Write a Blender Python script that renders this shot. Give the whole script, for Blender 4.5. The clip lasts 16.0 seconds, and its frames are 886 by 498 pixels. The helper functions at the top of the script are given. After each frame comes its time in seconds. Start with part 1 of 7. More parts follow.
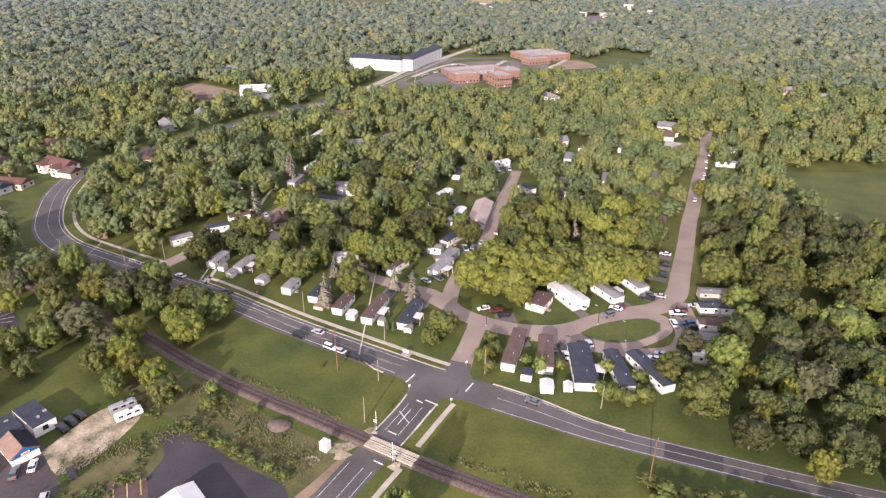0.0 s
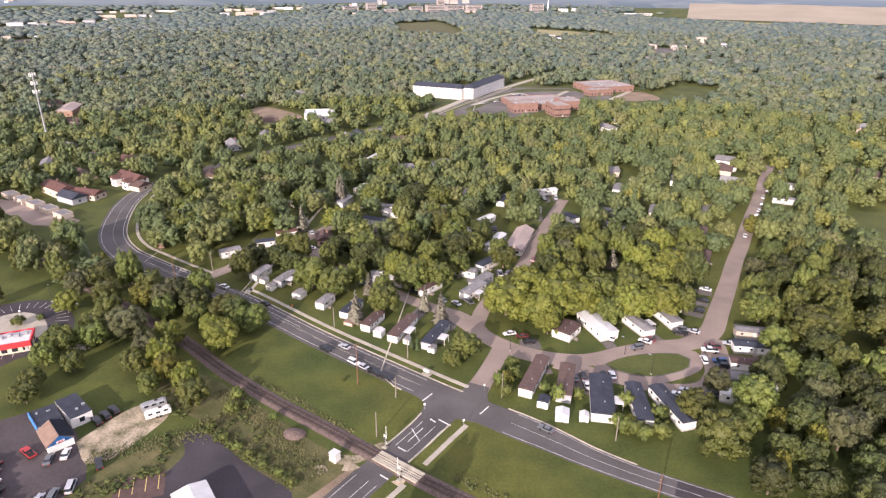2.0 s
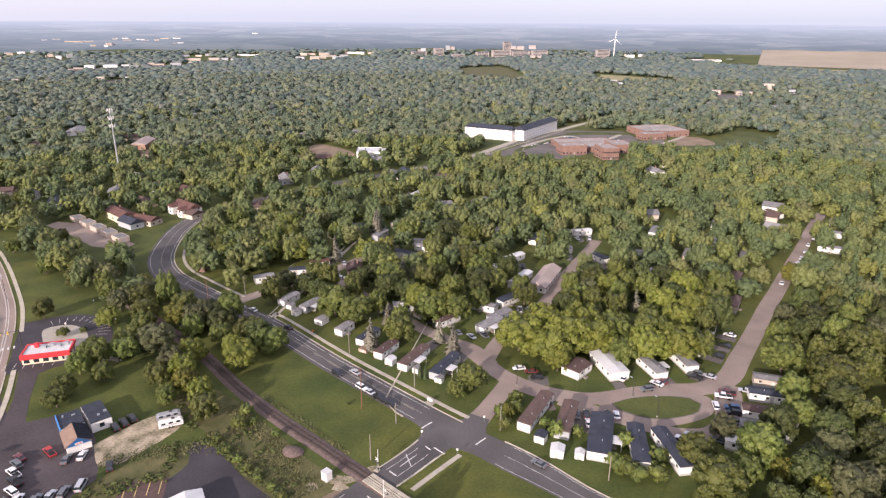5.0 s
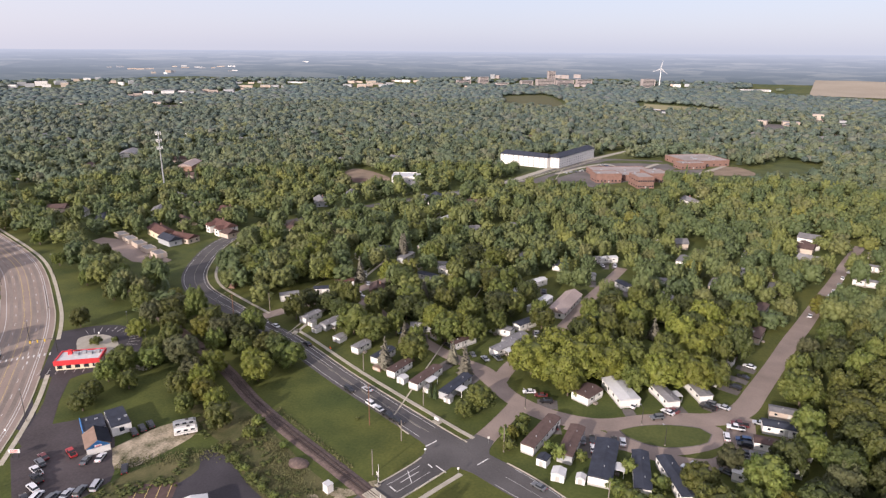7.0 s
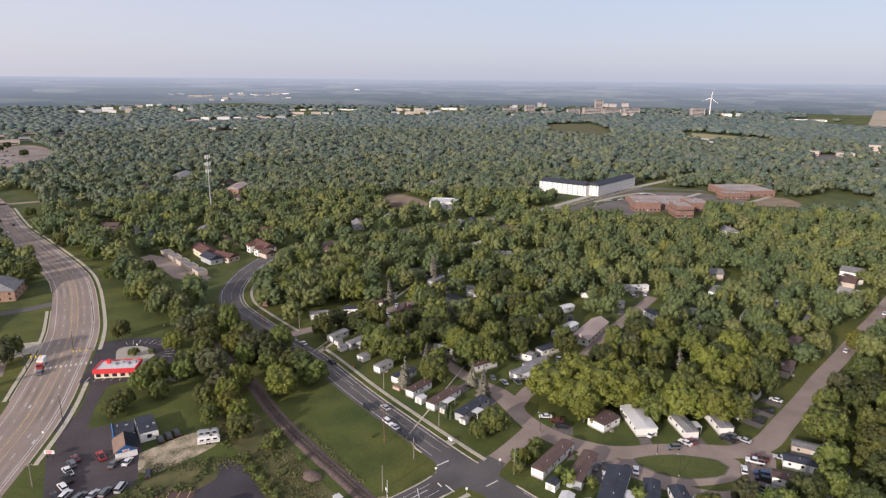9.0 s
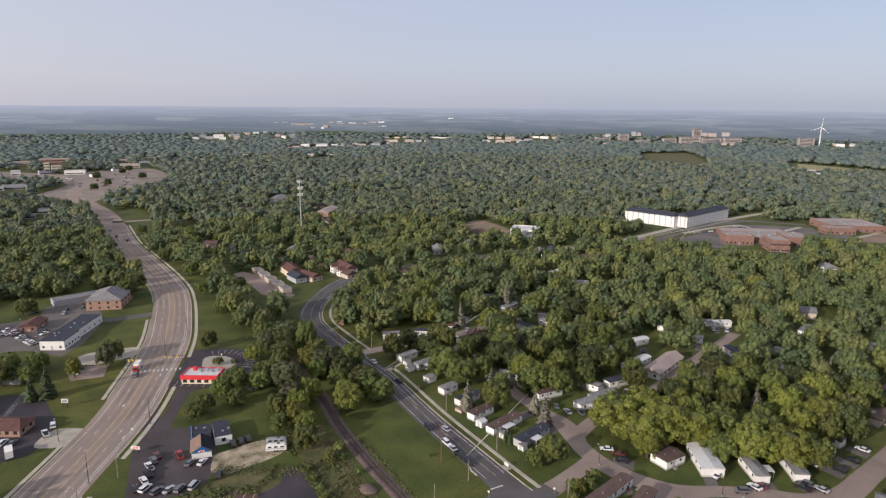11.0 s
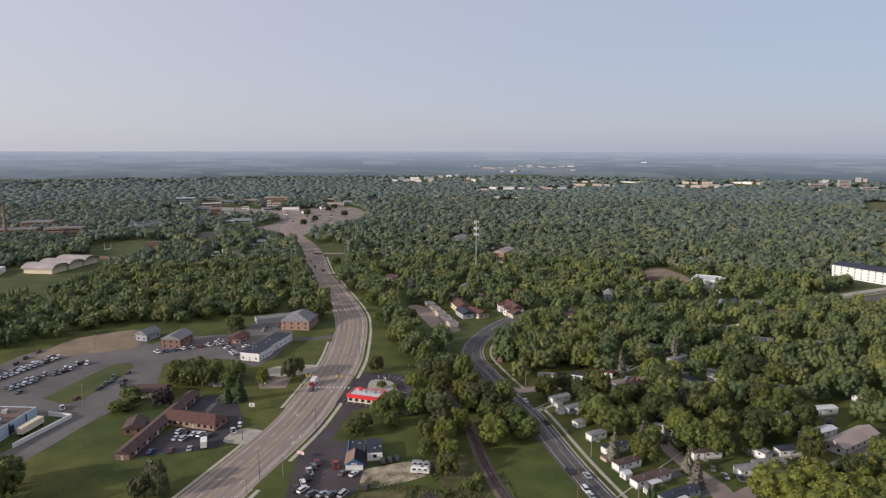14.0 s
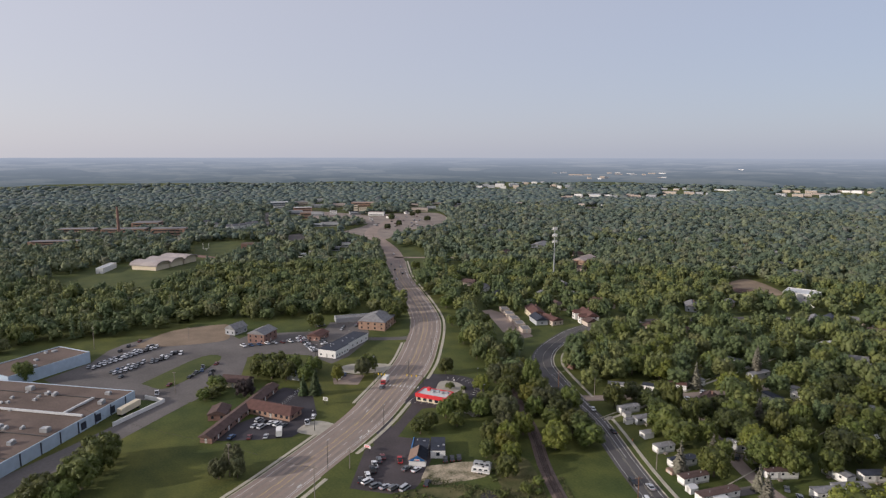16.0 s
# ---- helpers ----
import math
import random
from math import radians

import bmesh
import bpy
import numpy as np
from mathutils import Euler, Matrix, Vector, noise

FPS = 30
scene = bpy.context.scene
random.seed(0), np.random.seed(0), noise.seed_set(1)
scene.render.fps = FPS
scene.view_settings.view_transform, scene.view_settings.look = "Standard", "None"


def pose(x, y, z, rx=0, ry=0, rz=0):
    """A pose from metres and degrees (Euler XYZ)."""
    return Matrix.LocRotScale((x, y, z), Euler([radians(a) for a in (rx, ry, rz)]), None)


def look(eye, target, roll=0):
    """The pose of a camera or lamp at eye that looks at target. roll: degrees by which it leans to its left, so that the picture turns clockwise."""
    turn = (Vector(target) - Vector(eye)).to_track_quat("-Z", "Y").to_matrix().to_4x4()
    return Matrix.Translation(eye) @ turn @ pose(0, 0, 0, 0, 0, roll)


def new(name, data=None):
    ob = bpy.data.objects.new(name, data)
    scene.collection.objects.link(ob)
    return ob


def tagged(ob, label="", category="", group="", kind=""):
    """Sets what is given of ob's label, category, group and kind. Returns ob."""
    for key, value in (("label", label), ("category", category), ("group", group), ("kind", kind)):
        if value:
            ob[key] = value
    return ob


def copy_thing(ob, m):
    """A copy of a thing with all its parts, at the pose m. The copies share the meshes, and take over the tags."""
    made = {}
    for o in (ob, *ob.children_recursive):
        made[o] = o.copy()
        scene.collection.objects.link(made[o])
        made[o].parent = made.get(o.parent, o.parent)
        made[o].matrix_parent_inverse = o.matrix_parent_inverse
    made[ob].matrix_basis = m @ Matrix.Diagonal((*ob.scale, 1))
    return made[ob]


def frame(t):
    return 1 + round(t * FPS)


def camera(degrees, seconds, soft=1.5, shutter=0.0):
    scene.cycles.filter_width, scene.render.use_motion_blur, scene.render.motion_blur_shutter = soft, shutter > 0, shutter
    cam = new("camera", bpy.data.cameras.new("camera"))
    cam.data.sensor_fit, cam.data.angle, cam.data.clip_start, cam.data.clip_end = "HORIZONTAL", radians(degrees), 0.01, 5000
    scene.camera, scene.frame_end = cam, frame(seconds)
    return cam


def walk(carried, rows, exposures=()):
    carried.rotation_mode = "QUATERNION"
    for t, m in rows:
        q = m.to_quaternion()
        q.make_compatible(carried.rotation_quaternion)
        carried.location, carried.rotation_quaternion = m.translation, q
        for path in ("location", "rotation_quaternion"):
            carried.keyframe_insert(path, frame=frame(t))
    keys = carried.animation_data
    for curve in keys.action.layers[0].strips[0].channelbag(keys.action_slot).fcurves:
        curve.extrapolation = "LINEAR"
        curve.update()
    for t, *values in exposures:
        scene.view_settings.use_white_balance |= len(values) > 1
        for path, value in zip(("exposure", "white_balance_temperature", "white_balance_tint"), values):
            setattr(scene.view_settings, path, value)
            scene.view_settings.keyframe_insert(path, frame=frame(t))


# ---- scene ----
cam = camera(69.34, 16.0, soft=1.3)
PATH = [
    (0.0, pose(-0.00, 0.00, 119.00, 64.210, -0.392, 0.189)),
    (0.5, pose(3.35, -0.81, 119.00, 64.846, -0.384, 1.978)),
    (1.0, pose(6.67, -1.60, 119.00, 65.441, -0.363, 3.663)),
    (1.5, pose(9.93, -2.35, 119.00, 66.033, -0.352, 5.256)),
    (2.0, pose(13.12, -3.04, 118.99, 66.627, -0.360, 6.634)),
    (2.5, pose(16.27, -3.70, 118.94, 67.217, -0.366, 7.725)),
    (3.0, pose(19.39, -4.31, 118.84, 67.821, -0.373, 8.780)),
    (3.5, pose(22.52, -4.88, 118.74, 68.428, -0.369, 9.845)),
    (4.0, pose(25.66, -5.41, 118.63, 69.036, -0.338, 10.874)),
    (6.5, pose(40.67, -7.75, 118.35, 71.990, -0.405, 15.691)),
    (7.0, pose(43.44, -8.27, 118.36, 72.571, -0.437, 16.876)),
    (7.5, pose(46.17, -8.78, 118.38, 73.169, -0.426, 18.122)),
    (8.0, pose(48.87, -9.26, 118.41, 73.736, -0.451, 19.356)),
    (10.5, pose(61.74, -10.80, 118.86, 76.659, -0.473, 26.253)),
    (11.0, pose(64.36, -10.76, 118.87, 77.268, -0.398, 29.433)),
    (11.5, pose(67.00, -10.64, 118.87, 77.894, -0.306, 32.524)),
    (12.0, pose(69.65, -10.42, 118.90, 78.496, -0.272, 35.444)),
    (12.5, pose(72.29, -10.12, 118.93, 79.124, -0.221, 38.197)),
    (13.0, pose(74.90, -9.72, 118.96, 79.753, -0.159, 40.921)),
    (13.5, pose(77.44, -9.26, 118.96, 80.400, -0.078, 43.572)),
    (14.0, pose(79.88, -8.72, 118.95, 81.034, -0.068, 46.276)),
    (14.5, pose(82.20, -8.15, 118.92, 81.370, -0.062, 48.636)),
    (15.0, pose(84.44, -7.56, 118.86, 81.482, -0.031, 50.624)),
    (15.5, pose(86.63, -6.96, 118.82, 81.543, -0.056, 52.376)),
    (16.0, pose(88.77, -6.37, 118.79, 81.600, -0.070, 54.007)),
]
walk(cam, PATH, exposures=[(0, 0.68, 6480, 26), (4, 0.50, 6450, 25), (8, 0.02, 6400, 20), (12, -0.34, 6280, 16), (16, -0.44, 6250, 15)])


# ---- world and light ----
SUN_DIR = Vector((-0.317, -0.948, 0.33)).normalized()   # from the place towards the sun
world = bpy.data.worlds.new("world")
scene.world = world
world.use_nodes = True
wn, wl = world.node_tree.nodes, world.node_tree.links
sky = wn.new("ShaderNodeTexSky")
sky.sky_type = "NISHITA"
sky.sun_disc = False
sky.sun_elevation = math.asin(SUN_DIR.z)
sky.sun_rotation = math.atan2(SUN_DIR.x, SUN_DIR.y)
sky.altitude, sky.air_density, sky.dust_density, sky.ozone_density = 120, 1.0, 1.2, 2.0
veil = wn.new("ShaderNodeMix")          # thin high haze over the whole sky
veil.data_type = "RGBA"
veil.inputs[0].default_value = 0.74
sunward, glow, tint = wn.new("ShaderNodeVectorMath"), wn.new("ShaderNodeMapRange"), wn.new("ShaderNodeValToRGB")     # the haze is brighter and warmer towards the sun
sunward.operation = "DOT_PRODUCT"
sunward.inputs[1].default_value = SUN_DIR
wl.new(wn.new("ShaderNodeTexCoord").outputs["Generated"], sunward.inputs[0])
glow.inputs[1].default_value, glow.inputs[2].default_value = -1, 1
wl.new(sunward.outputs["Value"], glow.inputs[0])
wl.new(glow.outputs[0], tint.inputs[0])
tint.color_ramp.elements[0].position, tint.color_ramp.elements[0].color = 0.1, (4.0, 4.4, 5.3, 1)
tint.color_ramp.elements[1].position, tint.color_ramp.elements[1].color = 0.68, (6.3, 6.2, 6.5, 1)
wl.new(tint.outputs[0], veil.inputs[7])
wl.new(sky.outputs[0], veil.inputs[6])
wl.new(veil.outputs[2], wn["Background"].inputs[0])
wn["Background"].inputs[1].default_value = 0.15
sun_data = bpy.data.lights.new("sun", "SUN")
sun_data.energy, sun_data.angle, sun_data.color = 5.0, radians(0.6), (1.0, 0.91, 0.78)
sun = new("sun", sun_data)
sun.matrix_world = look(SUN_DIR * 300, (0, 0, 0))

# ---- materials ----


def mat(name, color, rough=0.8, metal=0.0, vary=0.25, scale=1.0, fine=12.0, bump=0.0, color2=None, rand=0.0, spec=0.3,
        emit=None, translucent=0.0, space="Object", island=0.0):
    """A surface whose colour wanders at two scales, with fine relief."""
    m = bpy.data.materials.new(name)
    m.use_nodes = True
    n, l = m.node_tree.nodes, m.node_tree.links
    b = n["Principled BSDF"]
    b.inputs["Roughness"].default_value, b.inputs["Metallic"].default_value = rough, metal
    b.inputs["Specular IOR Level"].default_value = spec
    if space == "Object":
        vec = n.new("ShaderNodeTexCoord").outputs["Object"]
    else:
        vec = n.new("ShaderNodeNewGeometry").outputs["Position"]
    big, small = n.new("ShaderNodeTexNoise"), n.new("ShaderNodeTexNoise")
    big.inputs["Scale"].default_value, small.inputs["Scale"].default_value = scale, scale * fine
    big.inputs["Detail"].default_value = small.inputs["Detail"].default_value = 4
    l.new(vec, big.inputs["Vector"])
    l.new(vec, small.inputs["Vector"])
    add = n.new("ShaderNodeMath")
    add.operation = "MULTIPLY_ADD"
    l.new(small.outputs["Fac"], add.inputs[0])
    add.inputs[1].default_value = 0.5
    l.new(big.outputs["Fac"], add.inputs[2])
    ramp = n.new("ShaderNodeValToRGB")
    c = np.array(color[:3])
    d = np.array(color2[:3]) if color2 else np.clip(c * (1 + vary), 0, 1)
    e = c if color2 else c * (1 - vary)
    ramp.color_ramp.elements[0].position, ramp.color_ramp.elements[1].position = 0.5, 1.0
    ramp.color_ramp.elements[0].color, ramp.color_ramp.elements[1].color = (*e, 1), (*d, 1)
    l.new(add.outputs[0], ramp.inputs[0])
    out = ramp.outputs[0]
    for amount, node, socket in ((rand, "ShaderNodeObjectInfo", "Random"), (island, "ShaderNodeNewGeometry", "Random Per Island")):
        if amount:
            info, hsv = n.new(node), n.new("ShaderNodeHueSaturation")
            val, hue = n.new("ShaderNodeMapRange"), n.new("ShaderNodeMapRange")
            val.inputs[3].default_value, val.inputs[4].default_value = 1 - amount, 1 + amount
            hue.inputs[3].default_value, hue.inputs[4].default_value = 0.5 - 0.04 * amount, 0.5 + 0.05 * amount
            l.new(info.outputs[socket], val.inputs[0])
            l.new(info.outputs[socket], hue.inputs[0])
            l.new(val.outputs[0], hsv.inputs["Value"])
            l.new(hue.outputs[0], hsv.inputs["Hue"])
            l.new(out, hsv.inputs["Color"])
            out = hsv.outputs[0]
    l.new(out, b.inputs["Base Color"])
    if bump:
        bp = n.new("ShaderNodeBump")
        bp.inputs["Strength"].default_value, bp.inputs["Distance"].default_value = bump, 0.5 if translucent else 0.1
        l.new(small.outputs["Fac"], bp.inputs["Height"])
        l.new(bp.outputs[0], b.inputs["Normal"])
    if emit:
        l.new(out, b.inputs["Emission Color"])
        b.inputs["Emission Strength"].default_value = emit
    if translucent:
        tr, mix = n.new("ShaderNodeBsdfTranslucent"), n.new("ShaderNodeMixShader")
        l.new(out, tr.inputs[0])
        mix.inputs[0].default_value = translucent
        l.new(b.outputs[0], mix.inputs[1])
        l.new(tr.outputs[0], mix.inputs[2])
        l.new(mix.outputs[0], n["Material Output"].inputs[0])
    return m


M = dict(
    asphalt=mat("asphalt", (0.090, 0.084, 0.082), 0.9, scale=0.06, fine=30, vary=0.3, bump=0.1),
    asphalt_old=mat("worn_asphalt", (0.275, 0.215, 0.178), 0.9, scale=0.05, fine=30, vary=0.22, bump=0.1),
    asphalt_park=mat("park_street", (0.245, 0.195, 0.165), 0.9, scale=0.08, fine=25, vary=0.22),
    asphalt_dark=mat("sealed_asphalt", (0.048, 0.043, 0.048), 0.85, scale=0.08, fine=20, vary=0.3),
    asphalt_wear=mat("tyre_darkened_asphalt", (0.235, 0.195, 0.165), 0.9, scale=0.04, fine=30, vary=0.3),
    asphalt_shop=mat("dark_patched_lot", (0.066, 0.055, 0.056), 0.9, scale=0.06, fine=20, vary=0.35),
    roof_tan_gravel=mat("tan_gravel_roof", (0.30, 0.262, 0.24), 0.95, scale=0.05, fine=25, vary=0.25),
    roof_pink=mat("pinkish_gravel_roof", (0.36, 0.29, 0.26), 0.95, scale=0.05, fine=25, vary=0.2),
    asphalt_gray=mat("gray_lot", (0.128, 0.115, 0.107), 0.9, scale=0.04, fine=20, vary=0.3),
    concrete=mat("concrete", (0.36, 0.33, 0.27), 0.9, scale=0.3, fine=10, vary=0.2),
    kerb=mat("kerb_concrete", (0.42, 0.38, 0.30), 0.9, scale=0.4, fine=8, vary=0.2),
    paint=mat("road_paint", (0.58, 0.57, 0.54), 0.7, scale=0.5, fine=8, vary=0.15),
    paint_y=mat("yellow_paint", (0.55, 0.42, 0.16), 0.7, scale=0.5, fine=8, vary=0.2),
    gravel=mat("pale_gravel", (0.26, 0.21, 0.14), 0.95, scale=0.12, fine=14, color2=(0.52, 0.45, 0.34), bump=0.3),
    dirt=mat("bare_dirt", (0.22, 0.165, 0.115), 0.95, scale=0.06, fine=20, vary=0.3, bump=0.3),
    ballast=mat("rail_ballast", (0.125, 0.092, 0.08), 0.95, scale=1.2, fine=10, vary=0.35, bump=0.5),
    sleeper=mat("weathered_sleeper", (0.085, 0.066, 0.058), 0.9, scale=2, vary=0.3, rand=0.3),
    rail=mat("rusty_rail", (0.12, 0.085, 0.07), 0.45, 0.7, scale=1, vary=0.3),
    wood=mat("weathered_pole", (0.17, 0.085, 0.05), 0.85, scale=2, vary=0.25),
    wood_gray=mat("grey_pole", (0.22, 0.19, 0.16), 0.85, scale=2, vary=0.25),
    metal=mat("galvanised_steel", (0.42, 0.43, 0.44), 0.45, 0.6, scale=1, vary=0.12),
    dark_metal=mat("dark_steel", (0.07, 0.065, 0.06), 0.5, 0.5, scale=1, vary=0.2),
    # far college walls, haze put into their grey; also on the arched hall roof
    stone=mat("haze_muted_stone", (0.36, 0.315, 0.295), 0.85, scale=0.1, fine=12, vary=0.18),
    white=mat("white_siding", (0.74, 0.72, 0.68), 0.6, scale=0.6, fine=10, vary=0.1, rand=0.06),
    cream=mat("cream_siding", (0.66, 0.57, 0.42), 0.6, scale=0.6, fine=10, vary=0.1),
    beige=mat("beige_siding", (0.48, 0.40, 0.33), 0.65, scale=0.6, fine=10, vary=0.1, rand=0.12),
    tan=mat("tan_siding", (0.50, 0.36, 0.28), 0.65, scale=0.6, fine=10, vary=0.1),
    gray_wall=mat("grey_siding", (0.36, 0.37, 0.38), 0.65, scale=0.6, fine=10, vary=0.1, rand=0.1),
    blue_wall=mat("pale_blue_panel", (0.42, 0.50, 0.58), 0.55, scale=0.4, fine=10, vary=0.1),
    brick=mat("red_brick", (0.225, 0.135, 0.108), 0.85, scale=0.5, fine=20, vary=0.2),
    brick_tan=mat("tan_brick", (0.33, 0.21, 0.15), 0.85, scale=0.5, fine=20, vary=0.2),
    red=mat("red_panel", (0.62, 0.045, 0.05), 0.45, scale=0.4, vary=0.12),
    blue=mat("blue_trim", (0.06, 0.22, 0.50), 0.5, scale=0.4, vary=0.15),
    orange=mat("orange_plastic", (0.75, 0.16, 0.04), 0.5, scale=1, vary=0.1),
    roof_brown=mat("brown_shingles", (0.098, 0.064, 0.056), 0.9, scale=0.5, fine=14, vary=0.25, rand=0.15),
    roof_red=mat("red_brown_shingles", (0.112, 0.058, 0.048), 0.9, scale=0.5, fine=14, vary=0.25),
    roof_gray=mat("grey_shingles", (0.19, 0.185, 0.185), 0.9, scale=0.5, fine=14, vary=0.25, rand=0.2),
    roof_dark=mat("dark_blue_roof", (0.035, 0.04, 0.055), 0.75, scale=0.4, fine=14, vary=0.3),
    roof_white=mat("white_metal_roof", (0.54, 0.54, 0.53), 0.5, scale=0.5, fine=8, vary=0.1),
    roof_tan=mat("tan_shingles", (0.22, 0.15, 0.115), 0.9, scale=0.5, fine=14, vary=0.2),
    roof_flat=mat("brown_gravel_roof", (0.135, 0.10, 0.082), 0.95, scale=0.05, fine=25, vary=0.3),
    glass=mat("dark_glass", (0.025, 0.03, 0.038), 0.12, scale=0.5, vary=0.3, spec=0.6),
    skirt=mat("grey_skirting", (0.42, 0.41, 0.38), 0.8, scale=0.8, vary=0.15),
    rubber=mat("black_rubber", (0.02, 0.02, 0.02), 0.9, scale=3, vary=0.2),
    bark=mat("grey_bark", (0.13, 0.10, 0.075), 0.95, scale=1, vary=0.3, bump=0.4),
    lamp_glass=mat("lamp_glass", (0.6, 0.58, 0.5), 0.2, scale=3, vary=0.1),
    red_lens=mat("red_lens", (0.45, 0.02, 0.02), 0.3, scale=3, vary=0.1),
    yellow=mat("signal_yellow", (0.75, 0.52, 0.05), 0.5, scale=2, vary=0.1),
    leaf=mat("maple_leaves", (0.053, 0.071, 0.015), 0.55, bump=0.7, scale=0.2, fine=8, color2=(0.138, 0.149, 0.034), rand=0.36, translucent=0.06, island=0.16, space="World"),
    leaf_oak=mat("dark_oak_leaves", (0.026, 0.037, 0.010), 0.55, bump=0.7, scale=0.2, fine=8, color2=(0.078, 0.090, 0.024), rand=0.3, translucent=0.05, island=0.16, space="World"),
    leaf_lime=mat("bright_maple_leaves", (0.085, 0.104, 0.016), 0.55, bump=0.7, scale=0.2, fine=8, color2=(0.190, 0.200, 0.036), rand=0.14, translucent=0.06, island=0.18, space="World"),
    leaf_yellow=mat("turning_leaves", (0.090, 0.100, 0.016), 0.55, bump=0.7, scale=0.35, fine=6, color2=(0.190, 0.184, 0.030), rand=0.2, translucent=0.12, island=0.2, space="World"),
    leaf_plum=mat("plum_leaves", (0.016, 0.013, 0.012), 0.6, bump=0.6, scale=0.35, fine=6, color2=(0.045, 0.03, 0.028), translucent=0.1, island=0.2, space="World"),
    leaf_gray=mat("grey_green_leaves", (0.055, 0.062, 0.026), 0.6, bump=0.7, scale=0.35, fine=6, color2=(0.122, 0.126, 0.056), rand=0.18, translucent=0.12, island=0.18, space="World"),
    needles=mat("grey_spruce_needles", (0.12, 0.115, 0.085), 0.7, scale=0.5, fine=6, color2=(0.21, 0.195, 0.15), rand=0.2, island=0.15, space="World"),
    needles_dark=mat("dark_needles", (0.035, 0.055, 0.022), 0.7, scale=0.5, fine=6, color2=(0.07, 0.095, 0.035), rand=0.2, island=0.15, space="World"),
    weeds=mat("rough_weeds", (0.05, 0.06, 0.02), 0.8, scale=0.15, fine=12, color2=(0.12, 0.11, 0.045), space="World", island=0.2),
)


def wood_mat(name, dark, light, yellow):
    """Foliage of a whole wood: each crown has a tone of its own, with finer mottling inside it."""
    m = mat(name, dark, 0.6, bump=1.0, scale=0.12, fine=9, color2=light, translucent=0.06, space="World", island=0.12)
    n, l = m.node_tree.nodes, m.node_tree.links
    b = n["Principled BSDF"]
    old = b.inputs["Base Color"].links[0].from_socket
    tone, mix, ramp = n.new("ShaderNodeAttribute"), n.new("ShaderNodeMix"), n.new("ShaderNodeValToRGB")
    tone.attribute_name = "tone"
    e = ramp.color_ramp.elements
    e[0].position, e[0].color = 0.0, (0.62, 0.74, 0.78, 1)
    e[1].position, e[1].color = 0.82, (1.22, 1.2, 0.86, 1)
    for pos, c in ((0.3, (0.84, 0.95, 0.9)), (0.58, (1.05, 1.03, 0.92)), (0.92, (1.12, 1.0, 1.05)), (0.96, (1.2, 1.16, 0.85)), (1.0, yellow)):
        e.new(pos).color = (*c, 1)
    l.new(tone.outputs["Fac"], ramp.inputs[0])
    mix.data_type, mix.blend_type = "RGBA", "MULTIPLY"
    mix.inputs[0].default_value = 1
    l.new(old, mix.inputs[6])
    l.new(ramp.outputs[0], mix.inputs[7])
    l.new(mix.outputs[2], b.inputs["Base Color"])
    for node in n:
        if node.bl_idname == "ShaderNodeBsdfTranslucent":
            l.new(mix.outputs[2], node.inputs[0])
    return m


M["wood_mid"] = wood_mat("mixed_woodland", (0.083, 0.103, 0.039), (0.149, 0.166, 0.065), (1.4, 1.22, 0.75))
# bluish air haze is put into these foliage colours, more with distance
M["wood_deep_haze"] = wood_mat("hazy_woodland", (0.084, 0.104, 0.062), (0.142, 0.160, 0.098), (1.4, 1.22, 0.8))
M["wood_town_haze"] = wood_mat("town_woodland", (0.072, 0.093, 0.074), (0.146, 0.165, 0.128), (1.5, 1.3, 0.85))
M["wood_far_haze"] = wood_mat("distant_woodland", (0.078, 0.102, 0.098), (0.122, 0.147, 0.138), (1.4, 1.25, 0.95))


def ground_mat():
    """Mown and rough grass with bare and shaded-out patches."""
    m = mat("grass", (0.036, 0.051, 0.011), 0.9, scale=0.07, fine=16, color2=(0.096, 0.107, 0.025), bump=0.5, space="World")
    n, l = m.node_tree.nodes, m.node_tree.links
    b = n["Principled BSDF"]
    old = b.inputs["Base Color"].links[0].from_socket
    geo, nz, ramp, mix = n.new("ShaderNodeNewGeometry"), n.new("ShaderNodeTexNoise"), n.new("ShaderNodeValToRGB"), n.new("ShaderNodeMix")
    nz.inputs["Scale"].default_value, nz.inputs["Detail"].default_value = 0.012, 6
    l.new(geo.outputs["Position"], nz.inputs["Vector"])
    l.new(nz.outputs["Fac"], ramp.inputs[0])
    e = ramp.color_ramp.elements
    e[0].position, e[0].color = 0.35, (0.70, 0.84, 0.76, 1)
    e[1].position, e[1].color = 0.68, (1.34, 1.16, 1.0, 1)
    mix.data_type, mix.blend_type = "RGBA", "MULTIPLY"
    mix.inputs[0].default_value = 1
    l.new(old, mix.inputs[6])
    l.new(ramp.outputs[0], mix.inputs[7])
    l.new(mix.outputs[2], b.inputs["Base Color"])
    return m


M["grass"] = ground_mat()
M["mown"] = mat("mown_lawn", (0.036, 0.052, 0.012), 0.9, scale=0.05, fine=20, color2=(0.092, 0.104, 0.027), bump=0.3, space="World")
M["scrub"] = mat("scrub_leaves", (0.048, 0.066, 0.017), 0.7, bump=0.5, scale=0.3, fine=8, color2=(0.120, 0.132, 0.040), translucent=0.2, island=0.25, space="World")
M["rough"] = mat("rough_grass", (0.048, 0.058, 0.017), 0.95, scale=0.16, fine=9, color2=(0.140, 0.122, 0.055), bump=0.6, space="World")
M["gravel"] = mat("patchy_gravel", (0.05, 0.056, 0.018), 0.95, scale=0.2, fine=7, color2=(0.50, 0.41, 0.30), bump=0.4, space="World")
